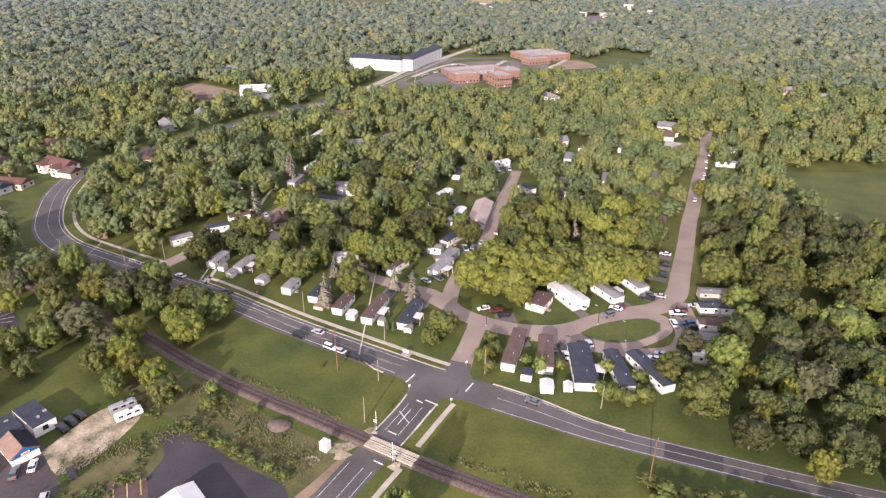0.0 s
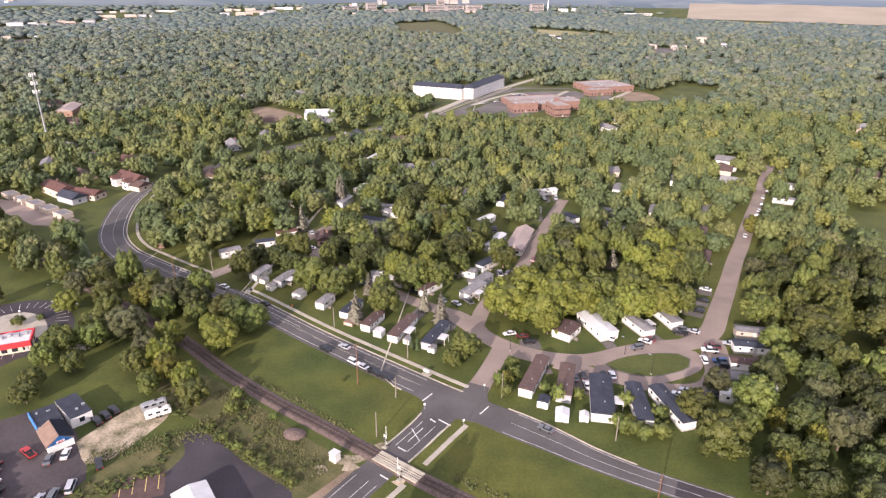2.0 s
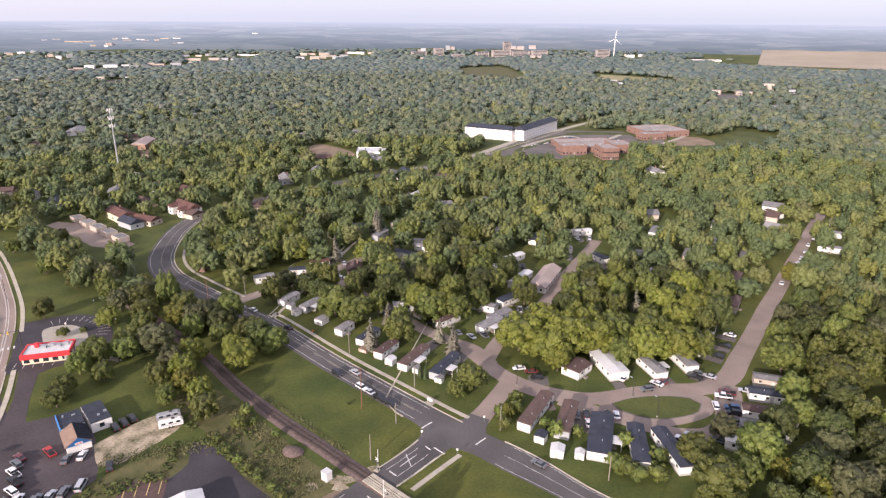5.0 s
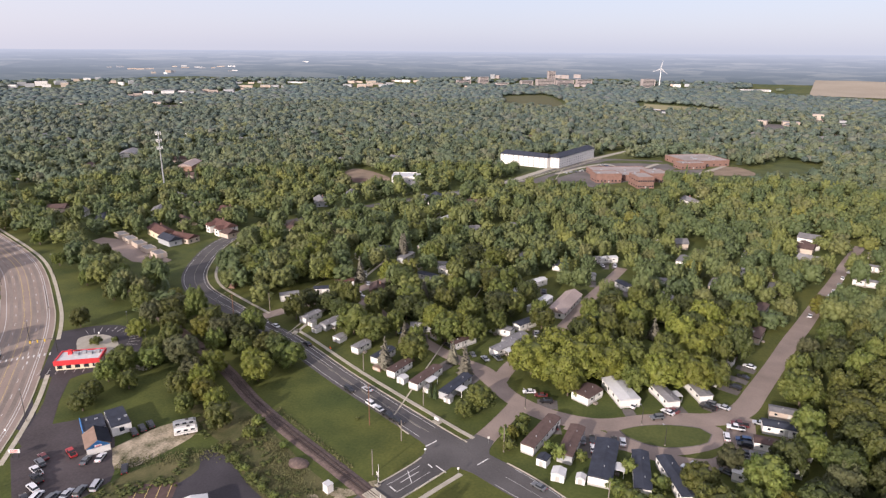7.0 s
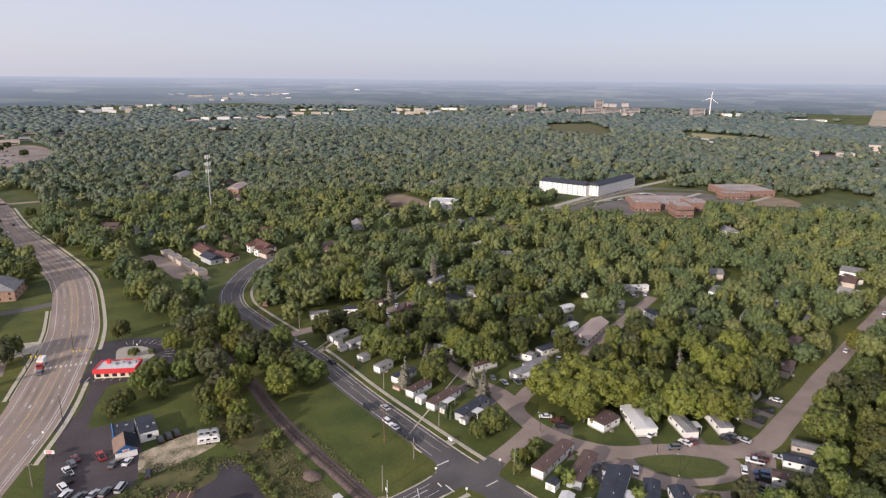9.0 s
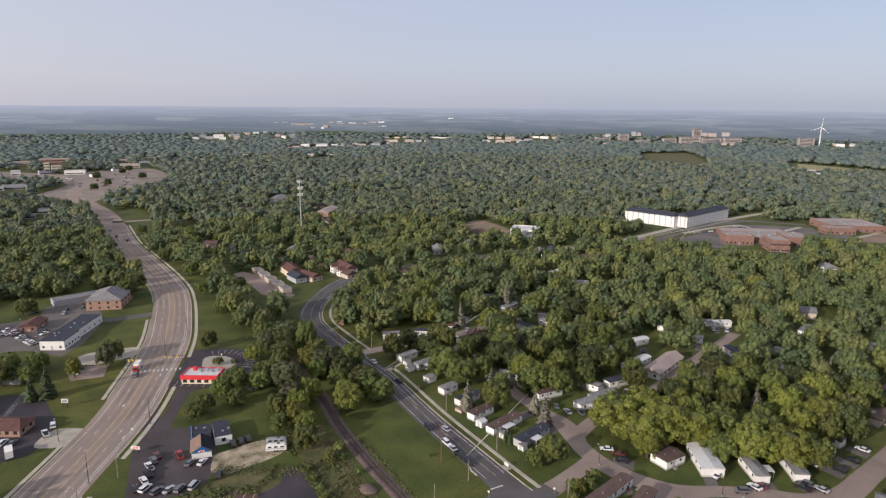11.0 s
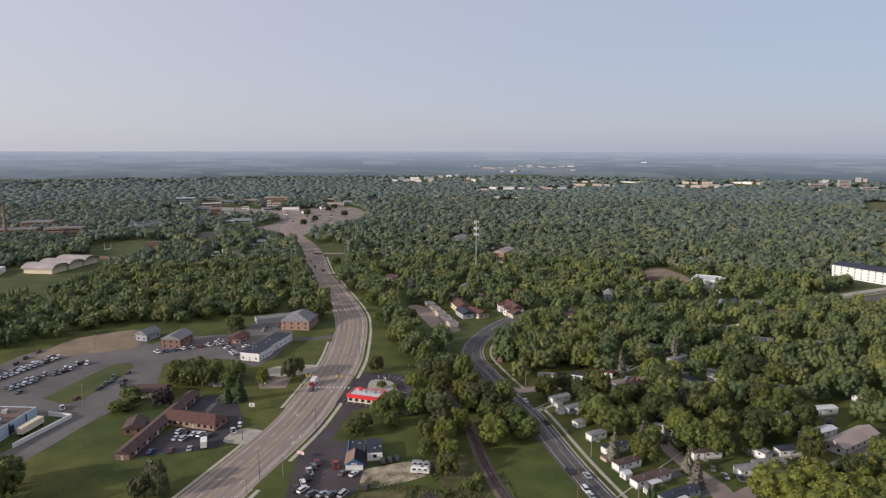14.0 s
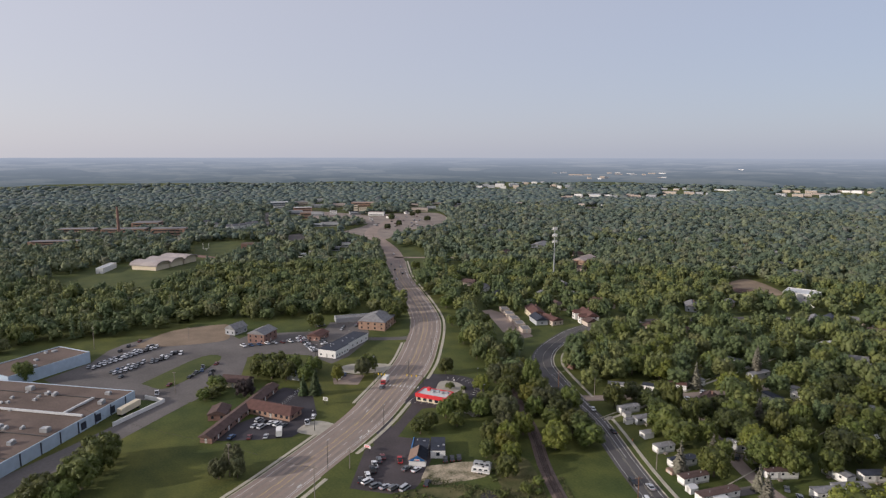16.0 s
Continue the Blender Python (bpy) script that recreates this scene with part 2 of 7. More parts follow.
M["paint_dull"] = mat("worn_centre_paint", (0.33, 0.30, 0.24), 0.8, scale=0.5, fine=8, vary=0.3)
M["field_far"] = mat("stubble_field", (0.28, 0.235, 0.175), 0.95, scale=0.008, fine=20, color2=(0.36, 0.305, 0.23), space="World")
M["field"] = mat("pale_field", (0.22, 0.20, 0.10), 0.95, scale=0.01, fine=20, color2=(0.30, 0.27, 0.14), space="World")


def backdrop_mat():
    """The far country: strips of fields and woods under the horizon, haze painted in, all glowing."""
    m = bpy.data.materials.new("hazed_far_country")
    m.use_nodes = True
    n, l = m.node_tree.nodes, m.node_tree.links
    b = n["Principled BSDF"]
    b.inputs["Roughness"].default_value = 1
    b.inputs["Specular IOR Level"].default_value = 0
    geo = n.new("ShaderNodeNewGeometry")
    cell, nz, ramp, mix = n.new("ShaderNodeTexVoronoi"), n.new("ShaderNodeTexNoise"), n.new("ShaderNodeValToRGB"), n.new("ShaderNodeMix")
    cell.inputs["Scale"].default_value = 0.0055
    nz.inputs["Scale"].default_value, nz.inputs["Detail"].default_value = 0.011, 10
    nz.inputs["Roughness"].default_value = 0.65
    l.new(geo.outputs["Position"], cell.inputs["Vector"])
    l.new(geo.outputs["Position"], nz.inputs["Vector"])
    sep = n.new("ShaderNodeSeparateColor")
    l.new(cell.outputs["Color"], sep.inputs[0])
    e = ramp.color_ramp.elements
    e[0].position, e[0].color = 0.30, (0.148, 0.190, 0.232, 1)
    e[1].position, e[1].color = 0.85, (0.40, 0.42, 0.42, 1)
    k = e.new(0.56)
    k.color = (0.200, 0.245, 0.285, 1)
    mid = n.new("ShaderNodeMath")
    mid.operation = "MULTIPLY_ADD"
    l.new(nz.outputs["Fac"], mid.inputs[0])
    mid.inputs[1].default_value = 1.3
    half = n.new("ShaderNodeMath")
    half.operation = "MULTIPLY_ADD"
    l.new(sep.outputs[0], half.inputs[0])
    half.inputs[1].default_value, half.inputs[2].default_value = 0.6, -0.42
    l.new(half.outputs[0], mid.inputs[2])
    l.new(mid.outputs[0], ramp.inputs[0])
    # painted haze: the glow colour turns pale blue with the distance
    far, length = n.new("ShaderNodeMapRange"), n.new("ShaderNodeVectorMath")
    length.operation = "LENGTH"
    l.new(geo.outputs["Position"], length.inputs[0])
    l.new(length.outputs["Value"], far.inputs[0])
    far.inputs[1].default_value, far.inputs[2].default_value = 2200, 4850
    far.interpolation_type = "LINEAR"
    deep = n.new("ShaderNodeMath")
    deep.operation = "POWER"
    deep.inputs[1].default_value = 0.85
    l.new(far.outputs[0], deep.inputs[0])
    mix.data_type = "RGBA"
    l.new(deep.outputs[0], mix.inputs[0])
    # nearer part pulled to darker blue-green, as with less haze painted on
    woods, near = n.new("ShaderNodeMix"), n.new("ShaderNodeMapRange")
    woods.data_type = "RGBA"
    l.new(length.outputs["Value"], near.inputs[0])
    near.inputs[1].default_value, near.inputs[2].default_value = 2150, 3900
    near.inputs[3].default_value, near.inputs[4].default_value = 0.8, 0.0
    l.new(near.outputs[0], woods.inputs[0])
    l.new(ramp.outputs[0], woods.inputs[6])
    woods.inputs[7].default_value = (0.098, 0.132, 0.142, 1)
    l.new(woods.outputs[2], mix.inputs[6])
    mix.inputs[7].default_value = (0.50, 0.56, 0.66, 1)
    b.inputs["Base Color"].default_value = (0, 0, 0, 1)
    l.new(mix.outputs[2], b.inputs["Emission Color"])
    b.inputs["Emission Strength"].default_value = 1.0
    return m


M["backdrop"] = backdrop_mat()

# ---- builders ----


def mesh_of(bm, name, material, smooth=False):
    me = bpy.data.meshes.new(name)
    bm.to_mesh(me)
    bm.free()
    if smooth:
        me.shade_smooth()
    me.materials.append(material)
    return me


def part(name, bm, material, parent, label=""):
    ob = new(name, bm if isinstance(bm, bpy.types.Mesh) else mesh_of(bm, name, material))
    ob.parent = parent
    return tagged(ob, label) if label else ob


def thing(name, label, category, x, y, z=0.0, turn=0.0, group="", kind=""):
    ob = new(name)
    ob.empty_display_size = 0.3
    ob.matrix_basis = pose(x, y, z, 0, 0, turn)
    return tagged(ob, label, category, group, kind)


def box(bm, x, y, z, sx, sy, sz, turn=0.0, taper=1.0):
    """A box that stands on z; its top may be tapered."""
    m = pose(x, y, z, 0, 0, turn)
    vs = [bm.verts.new(m @ Vector((i * sx / 2 * (taper if k else 1), j * sy / 2 * (taper if k else 1), k * sz)))
          for k in (0, 1) for i, j in ((-1, -1), (1, -1), (1, 1), (-1, 1))]
    for f in ((3, 2, 1, 0), (4, 5, 6, 7), (0, 1, 5, 4), (1, 2, 6, 5), (2, 3, 7, 6), (3, 0, 4, 7)):
        bm.faces.new([vs[i] for i in f])
    return bm


def boxed(*a, **k):
    return box(bmesh.new(), *a, **k)


def rod(bm, a, b, r, sides=6, r2=None):
    """A round bar from a to b."""
    a, b = Vector(a), Vector(b)
    q = (b - a).to_track_quat("Z", "Y").to_matrix()
    ring = []
    for p, rr in ((a, r), (b, r if r2 is None else r2)):
        ring.append([bm.verts.new(p + q @ Vector((rr * math.cos(2 * math.pi * i / sides), rr * math.sin(2 * math.pi * i / sides), 0))) for i in range(sides)])
    for i in range(sides):
        j = (i + 1) % sides
        bm.faces.new((ring[0][i], ring[0][j], ring[1][j], ring[1][i]))
    bm.faces.new(ring[0][::-1])
    bm.faces.new(ring[1])
    return bm


def gable(bm, sx, sy, z, rise, over=0.3, thick=0.15, hip=0.0):
    """A ridge roof along y, with eaves; hip pulls the ridge ends in."""
    hx, hy = sx / 2 + over, sy / 2 + over
    low = [(-hx, -hy), (hx, -hy), (hx, hy), (-hx, hy)]
    b = [bm.verts.new((x, y, z - thick)) for x, y in low]
    t = [bm.verts.new((x, y, z)) for x, y in low]
    r = [bm.verts.new((0, -hy + hip, z + rise)), bm.verts.new((0, hy - hip, z + rise))]
    bm.faces.new(b[::-1])
    for i in range(4):
        j = (i + 1) % 4
        bm.faces.new((b[i], b[j], t[j], t[i]))
    bm.faces.new((t[0], t[1], r[0]))
    bm.faces.new((t[1], t[2], r[1], r[0]))
    bm.faces.new((t[2], t[3], r[1]))
    bm.faces.new((t[3], t[0], r[0], r[1]))
    return bm


def smooth_line(pts, step=4.0):
    """A Catmull-Rom line through rows of any length, sampled about every step metres."""
    p = np.array(pts, float)
    p = np.vstack([2 * p[0] - p[1], p, 2 * p[-1] - p[-2]])
    out = []
    for i in range(1, len(p) - 2):
        n = max(1, int(np.hypot(*(p[i + 1] - p[i])[:2]) / step))
        for k in range(n):
            t = k / n
            out.append(0.5 * (2 * p[i] + (p[i + 1] - p[i - 1]) * t + (2 * p[i - 1] - 5 * p[i] + 4 * p[i + 1] - p[i + 2]) * t * t
                              + (3 * p[i] - p[i - 1] - 3 * p[i + 1] + p[i + 2]) * t ** 3))
    out.append(p[-2])
    return np.array(out)


def normals(line):
    d = np.gradient(line[:, :2], axis=0)
    d /= np.linalg.norm(d, axis=1, keepdims=True)
    return np.c_[-d[:, 1], d[:, 0]]


def ribbon(line, a, b, z, bm=None, thick=0.0, dash=None):
    """A strip along a line between the side offsets a and b (left is positive); thick gives it sides; dash: (on, off) metres."""
    bm = bm or bmesh.new()
    nrm = normals(line)
    run = np.r_[0, np.cumsum(np.hypot(*np.diff(line[:, :2], axis=0).T))]
    a, b = np.broadcast_to(a, len(line)), np.broadcast_to(b, len(line))
    rows = []
    for p, n, u, v in zip(line, nrm, a, b):
        q = [(p[0] + n[0] * u, p[1] + n[1] * u), (p[0] + n[0] * v, p[1] + n[1] * v)]
        rows.append([bm.verts.new((*q[0], z)), bm.verts.new((*q[1], z))] + ([bm.verts.new((*q[0], z - thick)), bm.verts.new((*q[1], z - thick))] if thick else []))
    for i in range(len(rows) - 1):
        if dash and (run[i] % (dash[0] + dash[1])) > dash[0]:
            continue
        r, s = rows[i], rows[i + 1]
        bm.faces.new((r[0], r[1], s[1], s[0]))
        if thick:
            bm.faces.new((r[2], r[0], s[0], s[2]))
            bm.faces.new((r[1], r[3], s[3], s[1]))
    if thick:
        for r in (rows[0], rows[-1]):
            bm.faces.new((r[0], r[2], r[3], r[1]))
    bmesh.ops.recalc_face_normals(bm, faces=bm.faces)
    for f in bm.faces:
        if abs(f.normal.z) > 0.9 and f.normal.z < 0 and not thick:
            f.normal_flip()
    loose = [v for v in bm.verts if not v.link_faces]
    bmesh.ops.delete(bm, geom=loose)
    return bm


def patch(pts, z, thick=0.0, soft=True):
    """A flat piece of ground within an outline."""
    line = smooth_line(pts + [pts[0]], 3.0)[:-1] if soft else np.array(pts, float)
    bm = bmesh.new()
    vs = [bm.verts.new((x, y, z)) for x, y in line[:, :2]]
    f = bm.faces.new(vs)
    bm.normal_update()
    if f.normal.z < 0:
        f.normal_flip()
    if thick:
        low = [bm.verts.new((v.co.x, v.co.y, z - thick)) for v in vs]
        for i in range(len(vs)):
            j = (i + 1) % len(vs)
            bm.faces.new((vs[i], vs[j], low[j], low[i]))
        bmesh.ops.recalc_face_normals(bm, faces=bm.faces)
    bmesh.ops.triangulate(bm, faces=[f])
    return bm


def setting(name, bm, material, label, category):
    return tagged(new(name, mesh_of(bm, name, material)), label, category, kind="structure")


BARE = []      # (line or outline, margin, closed): where no wild tree grows


def keep_clear(line, margin, closed=False):
    BARE.append((np.array(line, float)[:, :2], margin, closed))


def rise(d):
    """How high the far country climbs, d metres out."""
    d = np.maximum(np.asarray(d, float), 1)
    return np.where(d > 2000, 119 * (1 - d / (2000 * np.exp((d - 2000) / 2800 * 2.3))), 0.0)

# ---- ground and far country ----


def ring_sheet(radii, a0, a1, steps, z):
    bm = bmesh.new()
    rows = []
    for r in radii:
        rows.append([bm.verts.new((-r * math.sin(a0 + (a1 - a0) * i / steps), r * math.cos(a0 + (a1 - a0) * i / steps), z(r, a0 + (a1 - a0) * i / steps))) for i in range(steps + 1)])
    for u, v in zip(rows[:-1], rows[1:]):
        for i in range(steps):
            bm.faces.new((u[i], u[i + 1], v[i + 1], v[i]))
    bmesh.ops.recalc_face_normals(bm, faces=bm.faces)
    for f in bm.faces:
        if f.normal.z < 0:
            f.normal_flip()
    return bm


setting("ground", ring_sheet([1, 60, 200, 400, 700, 1000, 1500, 2000, 2500, 3000, 3500, 4000, 4400, 4850], 0, 2 * math.pi, 72, lambda r, a: float(rise(r))),
        M["grass"], "green grass and rough ground running out to the horizon", "ground")


def far_relief(r, a):
    k = min(1, max(0, (r - 2150) / 300))
    bump = noise.noise(Vector((math.sin(a) * r * 0.0012, math.cos(a) * r * 0.0012, 3))) * 9 + noise.noise(Vector((math.sin(a) * r * 0.006, math.cos(a) * r * 0.006, 7))) * 4
    return float(rise(r)) - 6 * (1 - k) + k * max(0.6, 2 + bump * (0.35 + 0.65 * (4850 - r) / 2600))


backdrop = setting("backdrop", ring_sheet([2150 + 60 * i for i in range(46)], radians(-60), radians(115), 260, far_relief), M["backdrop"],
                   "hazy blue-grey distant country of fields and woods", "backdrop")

setting("far_field", ring_sheet([2040 + 45 * i for i in range(12)], radians(-29), radians(-13.5), 24, lambda r, a: max(far_relief(r, a) + 2.5, float(rise(r)) + 1.0)), M["field_far"], "wide pale farm field near the horizon", "field")
keep_clear([(-2040 * math.sin(radians(a)), 2040 * math.cos(radians(a))) for a in (-29, -25, -21, -17, -13.5)], 120)
keep_clear([(-2280 * math.sin(radians(a)), 2280 * math.cos(radians(a))) for a in (-30, -25, -21, -17, -12.5)], 130)

# ---- roads ----
ROAD_A = smooth_line([(2, 748, 4.5), (-27, 675, 4.5), (-47, 629, 4.5), (-68, 576, 4.5), (-100, 512, 4.5), (-129, 474, 4.5), (-154, 438, 4.5), (-178, 398, 4.6),
                      (-197, 360, 5), (-203, 335, 5.4), (-199, 309, 6), (-188, 281, 6.2), (-177, 262, 6.3), (-163, 247.5, 6.3), (-146, 237, 6.3), (-126, 226.5, 6),
                      (-107, 217.2, 5.5), (-89, 208.5, 5), (-54.5, 186.6, 4.8), (-30, 172.3, 4.8), (-5, 158, 5), (9, 151, 5.2), (19, 146, 5.4), (27, 141.8, 5), (37, 136, 4.2), (48, 130.9, 3.7), (61, 126, 3.6), (71.3, 122.3, 3.6),
                      (86, 117.1, 3.6), (110, 109.4, 3.6), (160, 94, 3.6), (260, 66, 3.6), (420, 22, 3.6)], 3.0)
ROAD_B = smooth_line([(-3.2, 152.5, 5.2), (-7, 144, 4.6), (-11.6, 135.3, 4.5), (-16, 127.8, 4.5), (-20.3, 120.5, 4.6), (-24.4, 113, 4.6), (-33, 97, 4.6), (-47, 69, 4.6)], 2.5)
ROAD_C = smooth_line([(3, 156, 4.5), (6.6, 167, 3.4), (10, 179, 3.2), (13, 190, 3.4)], 2.0)
LOOP = smooth_line([(-8, 209, 3), (1, 200, 3.4), (10, 191, 3.6), (22, 184.5, 4), (35, 183, 3.6), (44, 185, 3.4), (55, 191, 3.3), (66, 195.5, 3.4), (78, 199, 3.8), (87, 208, 4),
                    (94, 224, 3.8), (104, 248, 3.6), (114, 273, 3.5), (124, 296, 3.5), (139, 332, 3.3), (152, 362, 3.2), (168, 402, 3), (185, 440, 3)], 3.0)
LOOP_S = smooth_line([(30, 180.5, 3.2), (42, 176.5, 3), (55, 172.5, 3), (66, 170, 3.2), (76, 172, 3.6), (82, 180, 4), (84, 190, 4.5), (86, 203, 4)], 3.0)
STREET_NW = smooth_line([(4, 198, 3.2), (-4, 208, 3), (-15, 213, 3), (-28, 220.5, 3), (-42, 231, 3), (-54, 240, 3), (-66, 249, 3.4), (-77, 259, 4.4), (-87, 267, 4)], 3.0)
STREET_N = smooth_line([(2, 199, 3), (4, 214, 3), (9, 230, 3), (15, 243, 3), (20, 260, 3), (25, 285, 3), (33, 315, 3), (42, 350, 3)], 3.0)
STREET_W = smooth_line([(-116, 225, 4), (-110, 233.5, 3.4), (-103, 245.5, 3.2), (-89, 267.5, 3.2), (-82, 282, 3.2), (-72, 306, 3), (-67, 322, 3)], 3.0)
ROAD_D = smooth_line([(-60, -70, 10.4), (-85, -5, 10.4), (-104, 38, 10.4), (-117, 64.5, 10.4), (-130, 87, 10.4), (-153, 124, 10.6), (-176, 152.5, 10.8), (-203, 183, 10.8), (-227, 205, 10.6),
                      (-268, 238, 10.4), (-302, 259, 10.4), (-368, 291, 10.4), (-439, 324, 10.4), (-540, 381, 10.2), (-605, 413, 10), (-684, 444, 10), (-748, 468, 9.6), (-821, 518, 9), (-892, 589, 8), (-930, 640, 8)], 4.0)
ROAD_W = smooth_line([(-252, 216, 3.6), (-262, 198, 3.4), (-277, 176, 3.4), (-283, 150, 3.4), (-281, 128, 4), (-276, 104, 5), (-262, 76, 7), (-247, 60, 8)], 3.0)
OVERPASS = smooth_line([(-541, 381, 4), (-513, 419, 4), (-490, 451, 4), (-474, 490, 4), (-452, 545, 4)], 6.0)

for name, line, m, label in (("road_1", ROAD_A, "asphalt", "dark grey asphalt two-lane road curving through the trees"),
                             ("road_2", ROAD_B, "asphalt", "grey asphalt side road over the railway"),
                             ("road_3", ROAD_D, "asphalt_old", "wide pale worn four-lane highway"),
                             ("road_4", ROAD_W, "asphalt_gray", "grey asphalt access road beside the car parks"),
                             ("road_5", OVERPASS, "asphalt_old", "pale narrow road between the woods")):
    z = {"road_2": 0.05, "road_4": 0.05}.get(name, 0.06)
    setting(name, ribbon(line, line[:, 2], -line[:, 2], z, thick=0.2), M[m], label, "road")
    keep_clear(line, float(line[:, 2].mean()) + (11 if name == "road_5" else 3.5))
for k, (line, z) in enumerate(((LOOP, 0.065), (LOOP_S, 0.057), (ROAD_C, 0.05), (STREET_NW, 0.045), (STREET_N, 0.04), (STREET_W, 0.05))):
    setting("street_%d" % (k + 1), ribbon(line, line[:, 2], -line[:, 2], z, thick=0.2), M["asphalt_park"], "pinkish worn asphalt street in the home park", "street")
    keep_clear(line, float(line[:, 2].mean()) + 2.6)
# the wide throat where the side roads join
setting("junction", patch([(-20, 162), (-14, 157.6), (-10.9, 155.2), (-9.9, 153), (-10.2, 150.4), (-11.6, 146.5), (-13.5, 141.5), (-5.5, 141.2), (-3.4, 145), (-1.6, 147), (1, 147.6), (6, 146.6), (14, 143.5), (13, 152.5), (9.4, 155.5), (8.6, 159), (9, 164), (2.6, 166), (1.2, 162.4), (-2, 161.6), (-8, 164)], 0.064, 0.1, soft=False),
        M["asphalt"], "open asphalt junction of three roads", "road")


def cut(line, x0, x1, axis=0):
    keep = (line[:, axis] > x0) & (line[:, axis] < x1)
    return line[keep]


def marks(name, runs, z, material, label):
    bm = bmesh.new()
    for line, a, b, dash in runs:
        ribbon(line, a, b, z, bm, dash=dash)
    return setting(name, bm, material, label, "road marking")


for k, o in enumerate((6.2, 3.0, -2.8, -6.0)):
    setting("tyre_track_%d" % (k + 1), ribbon(cut(ROAD_D, -520, -60), o + 0.75, o - 0.75, 0.068 + 0.001 * k), M["asphalt_wear"], "darker tyre-worn band along the lane", "road marking")
fresh = smooth_line(cut(ROAD_A, 55, 72), 2)
setting("road_patch", ribbon(fresh, fresh[:, 2] - 0.3, -fresh[:, 2] + 0.3, 0.074, thick=0.03), M["asphalt_dark"], "fresh dark asphalt patch across the road", "road")
A_W, A_E = cut(ROAD_A[(ROAD_A[:, 1] < 372)], -300, -12), cut(ROAD_A, 14, 300)
marks("edge_line", [(A_W, A_W[:, 2] - 1.28, A_W[:, 2] - 1.43, None), (A_W, -A_W[:, 2] + 1.43, -A_W[:, 2] + 1.28, None), (A_E, A_E[:, 2] - 0.55, A_E[:, 2] - 0.68, None),
                    (A_E, -A_E[:, 2] + 0.68, -A_E[:, 2] + 0.55, None), (A_E, 0.1, 0.0, None), (cut(ROAD_A, -150, -62), 1.45, 1.3, None)], 0.09, M["paint"], "white painted edge lines on the road")
marks("centre_line", [(A_W, 0.35, 0.2, None), (cut(ROAD_A, -110, -12), -0.12, -0.3, (6, 6))], 0.09, M["paint_dull"], "worn pale centre lines")
B_N, B_S = cut(ROAD_B, 132, 146, 1), cut(ROAD_B, 60, 121, 1)
marks("side_road_line", [(B_N, 4.3, 4.18, None), (B_N, -2.5, -2.62, None), (B_N, 1.7, 1.58, None), (B_S, 3.6, 3.48, None), (B_S, -3.2, -3.32, None), (B_S, 0.9, 0.78, None)],
      0.08, M["paint"], "white painted lines on the side road")
D_V = cut(ROAD_D, -480, -90)
marks("highway_line", [(D_V, 8.3, 8.1, None), (D_V, -7.6, -7.8, None), (D_V, -8.5, -8.7, None)], 0.09, M["paint"], "white painted edge lines on the highway")
marks("lane_dash", [(smooth_line(D_V[::3], 1.5), 4.6, 4.42, (3, 9)), (smooth_line(D_V[::3], 1.5), -4.0, -4.2, (3, 9))], 0.09, M["paint"], "white dashed lane lines on the highway")
marks("turn_lane_line", [(D_V, 1.4, 1.25, None), (smooth_line(D_V[::3], 1.5), 1.05, 0.92, (3, 6)), (D_V, -1.35, -1.5, None)], 0.09, M["paint_y"], "faded yellow turn-lane lines")


def bar_mark(name, x, y, turn, sx, sy, label):
    return setting(name, boxed(x, y, 0.066, sx, sy, 0.02, turn), M["paint"], label, "road marking")


for x, y, t, w in ((-9.5, 156.7, 58.6, 4.6), (8.1, 152.5, 59, 4.6), (-2.9, 145.4, -32, 4.4), (-6.4, 145.9, -36, 2.2), (-13.2, 132.9, -31, 2.8), (-15.9, 122, -31, 2.8)):
    bar_mark("stop_line", x, y, t, w, 0.42, "white stop line on the asphalt")
for t, l in ((-28, 7.0), (31, 5.8)):
    bar_mark("crossing_mark", -10.4, 139.2, t, 0.24, l, "white crossed railway marking on the asphalt")
for k in range(12):
    u = k / 11
    bar_mark("crosswalk_bar", -189.5 + 15.2 * u, 155.2 + 13.8 * u, 42, 0.55, 2.4, "white crosswalk bar over the highway")
for k in range(10):
    bar_mark("hatch_bar", -134 + k * 2.9, 237.2 - k * 1.62, 18, 0.25, 1.9, "white shoulder hatching beside the turn lane")
for x, y, t in ((-117, 79, 27), (-140, 117, 30), (-163, 133, 38), (-176, 160, 40)):
    bar_mark("turn_arrow", x, y, t, 0.5, 2.4, "white turn arrow painted on the highway")

# ---- kerbs and pavements ----


def kerb(name, line, off, side, label="pale concrete kerb beside the road"):
    setting(name, ribbon(line, off, off + side * 0.45, 0.16, thick=0.16), M["kerb"], label, "kerb")


k1 = cut(ROAD_A[ROAD_A[:, 1] < 330], -300, -116)
kerb("kerb_1", k1, k1[:, 2], 1)
k2 = cut(ROAD_A, -100, -1)
kerb("kerb_2", k2, k2[:, 2], 1)
k3 = cut(ROAD_A, 12, 50)
kerb("kerb_3", k3, k3[:, 2], 1)
k4 = cut(ROAD_A, -24, -15)
kerb("kerb_4", k4, -k4[:, 2], -1)
d1, d2, d3, d4 = cut(ROAD_D, -240, -165), cut(ROAD_D, -144, -70), cut(ROAD_D, -520, -262), cut(ROAD_D, -900, -560)
for n, seg in enumerate((d1, d2, d3)):
    kerb("kerb_%d" % (5 + n), seg, seg[:, 2], 1)
e1, e2, e3 = cut(ROAD_D, -128, -70), cut(ROAD_D, -172, -138), cut(ROAD_D, -520, -190)
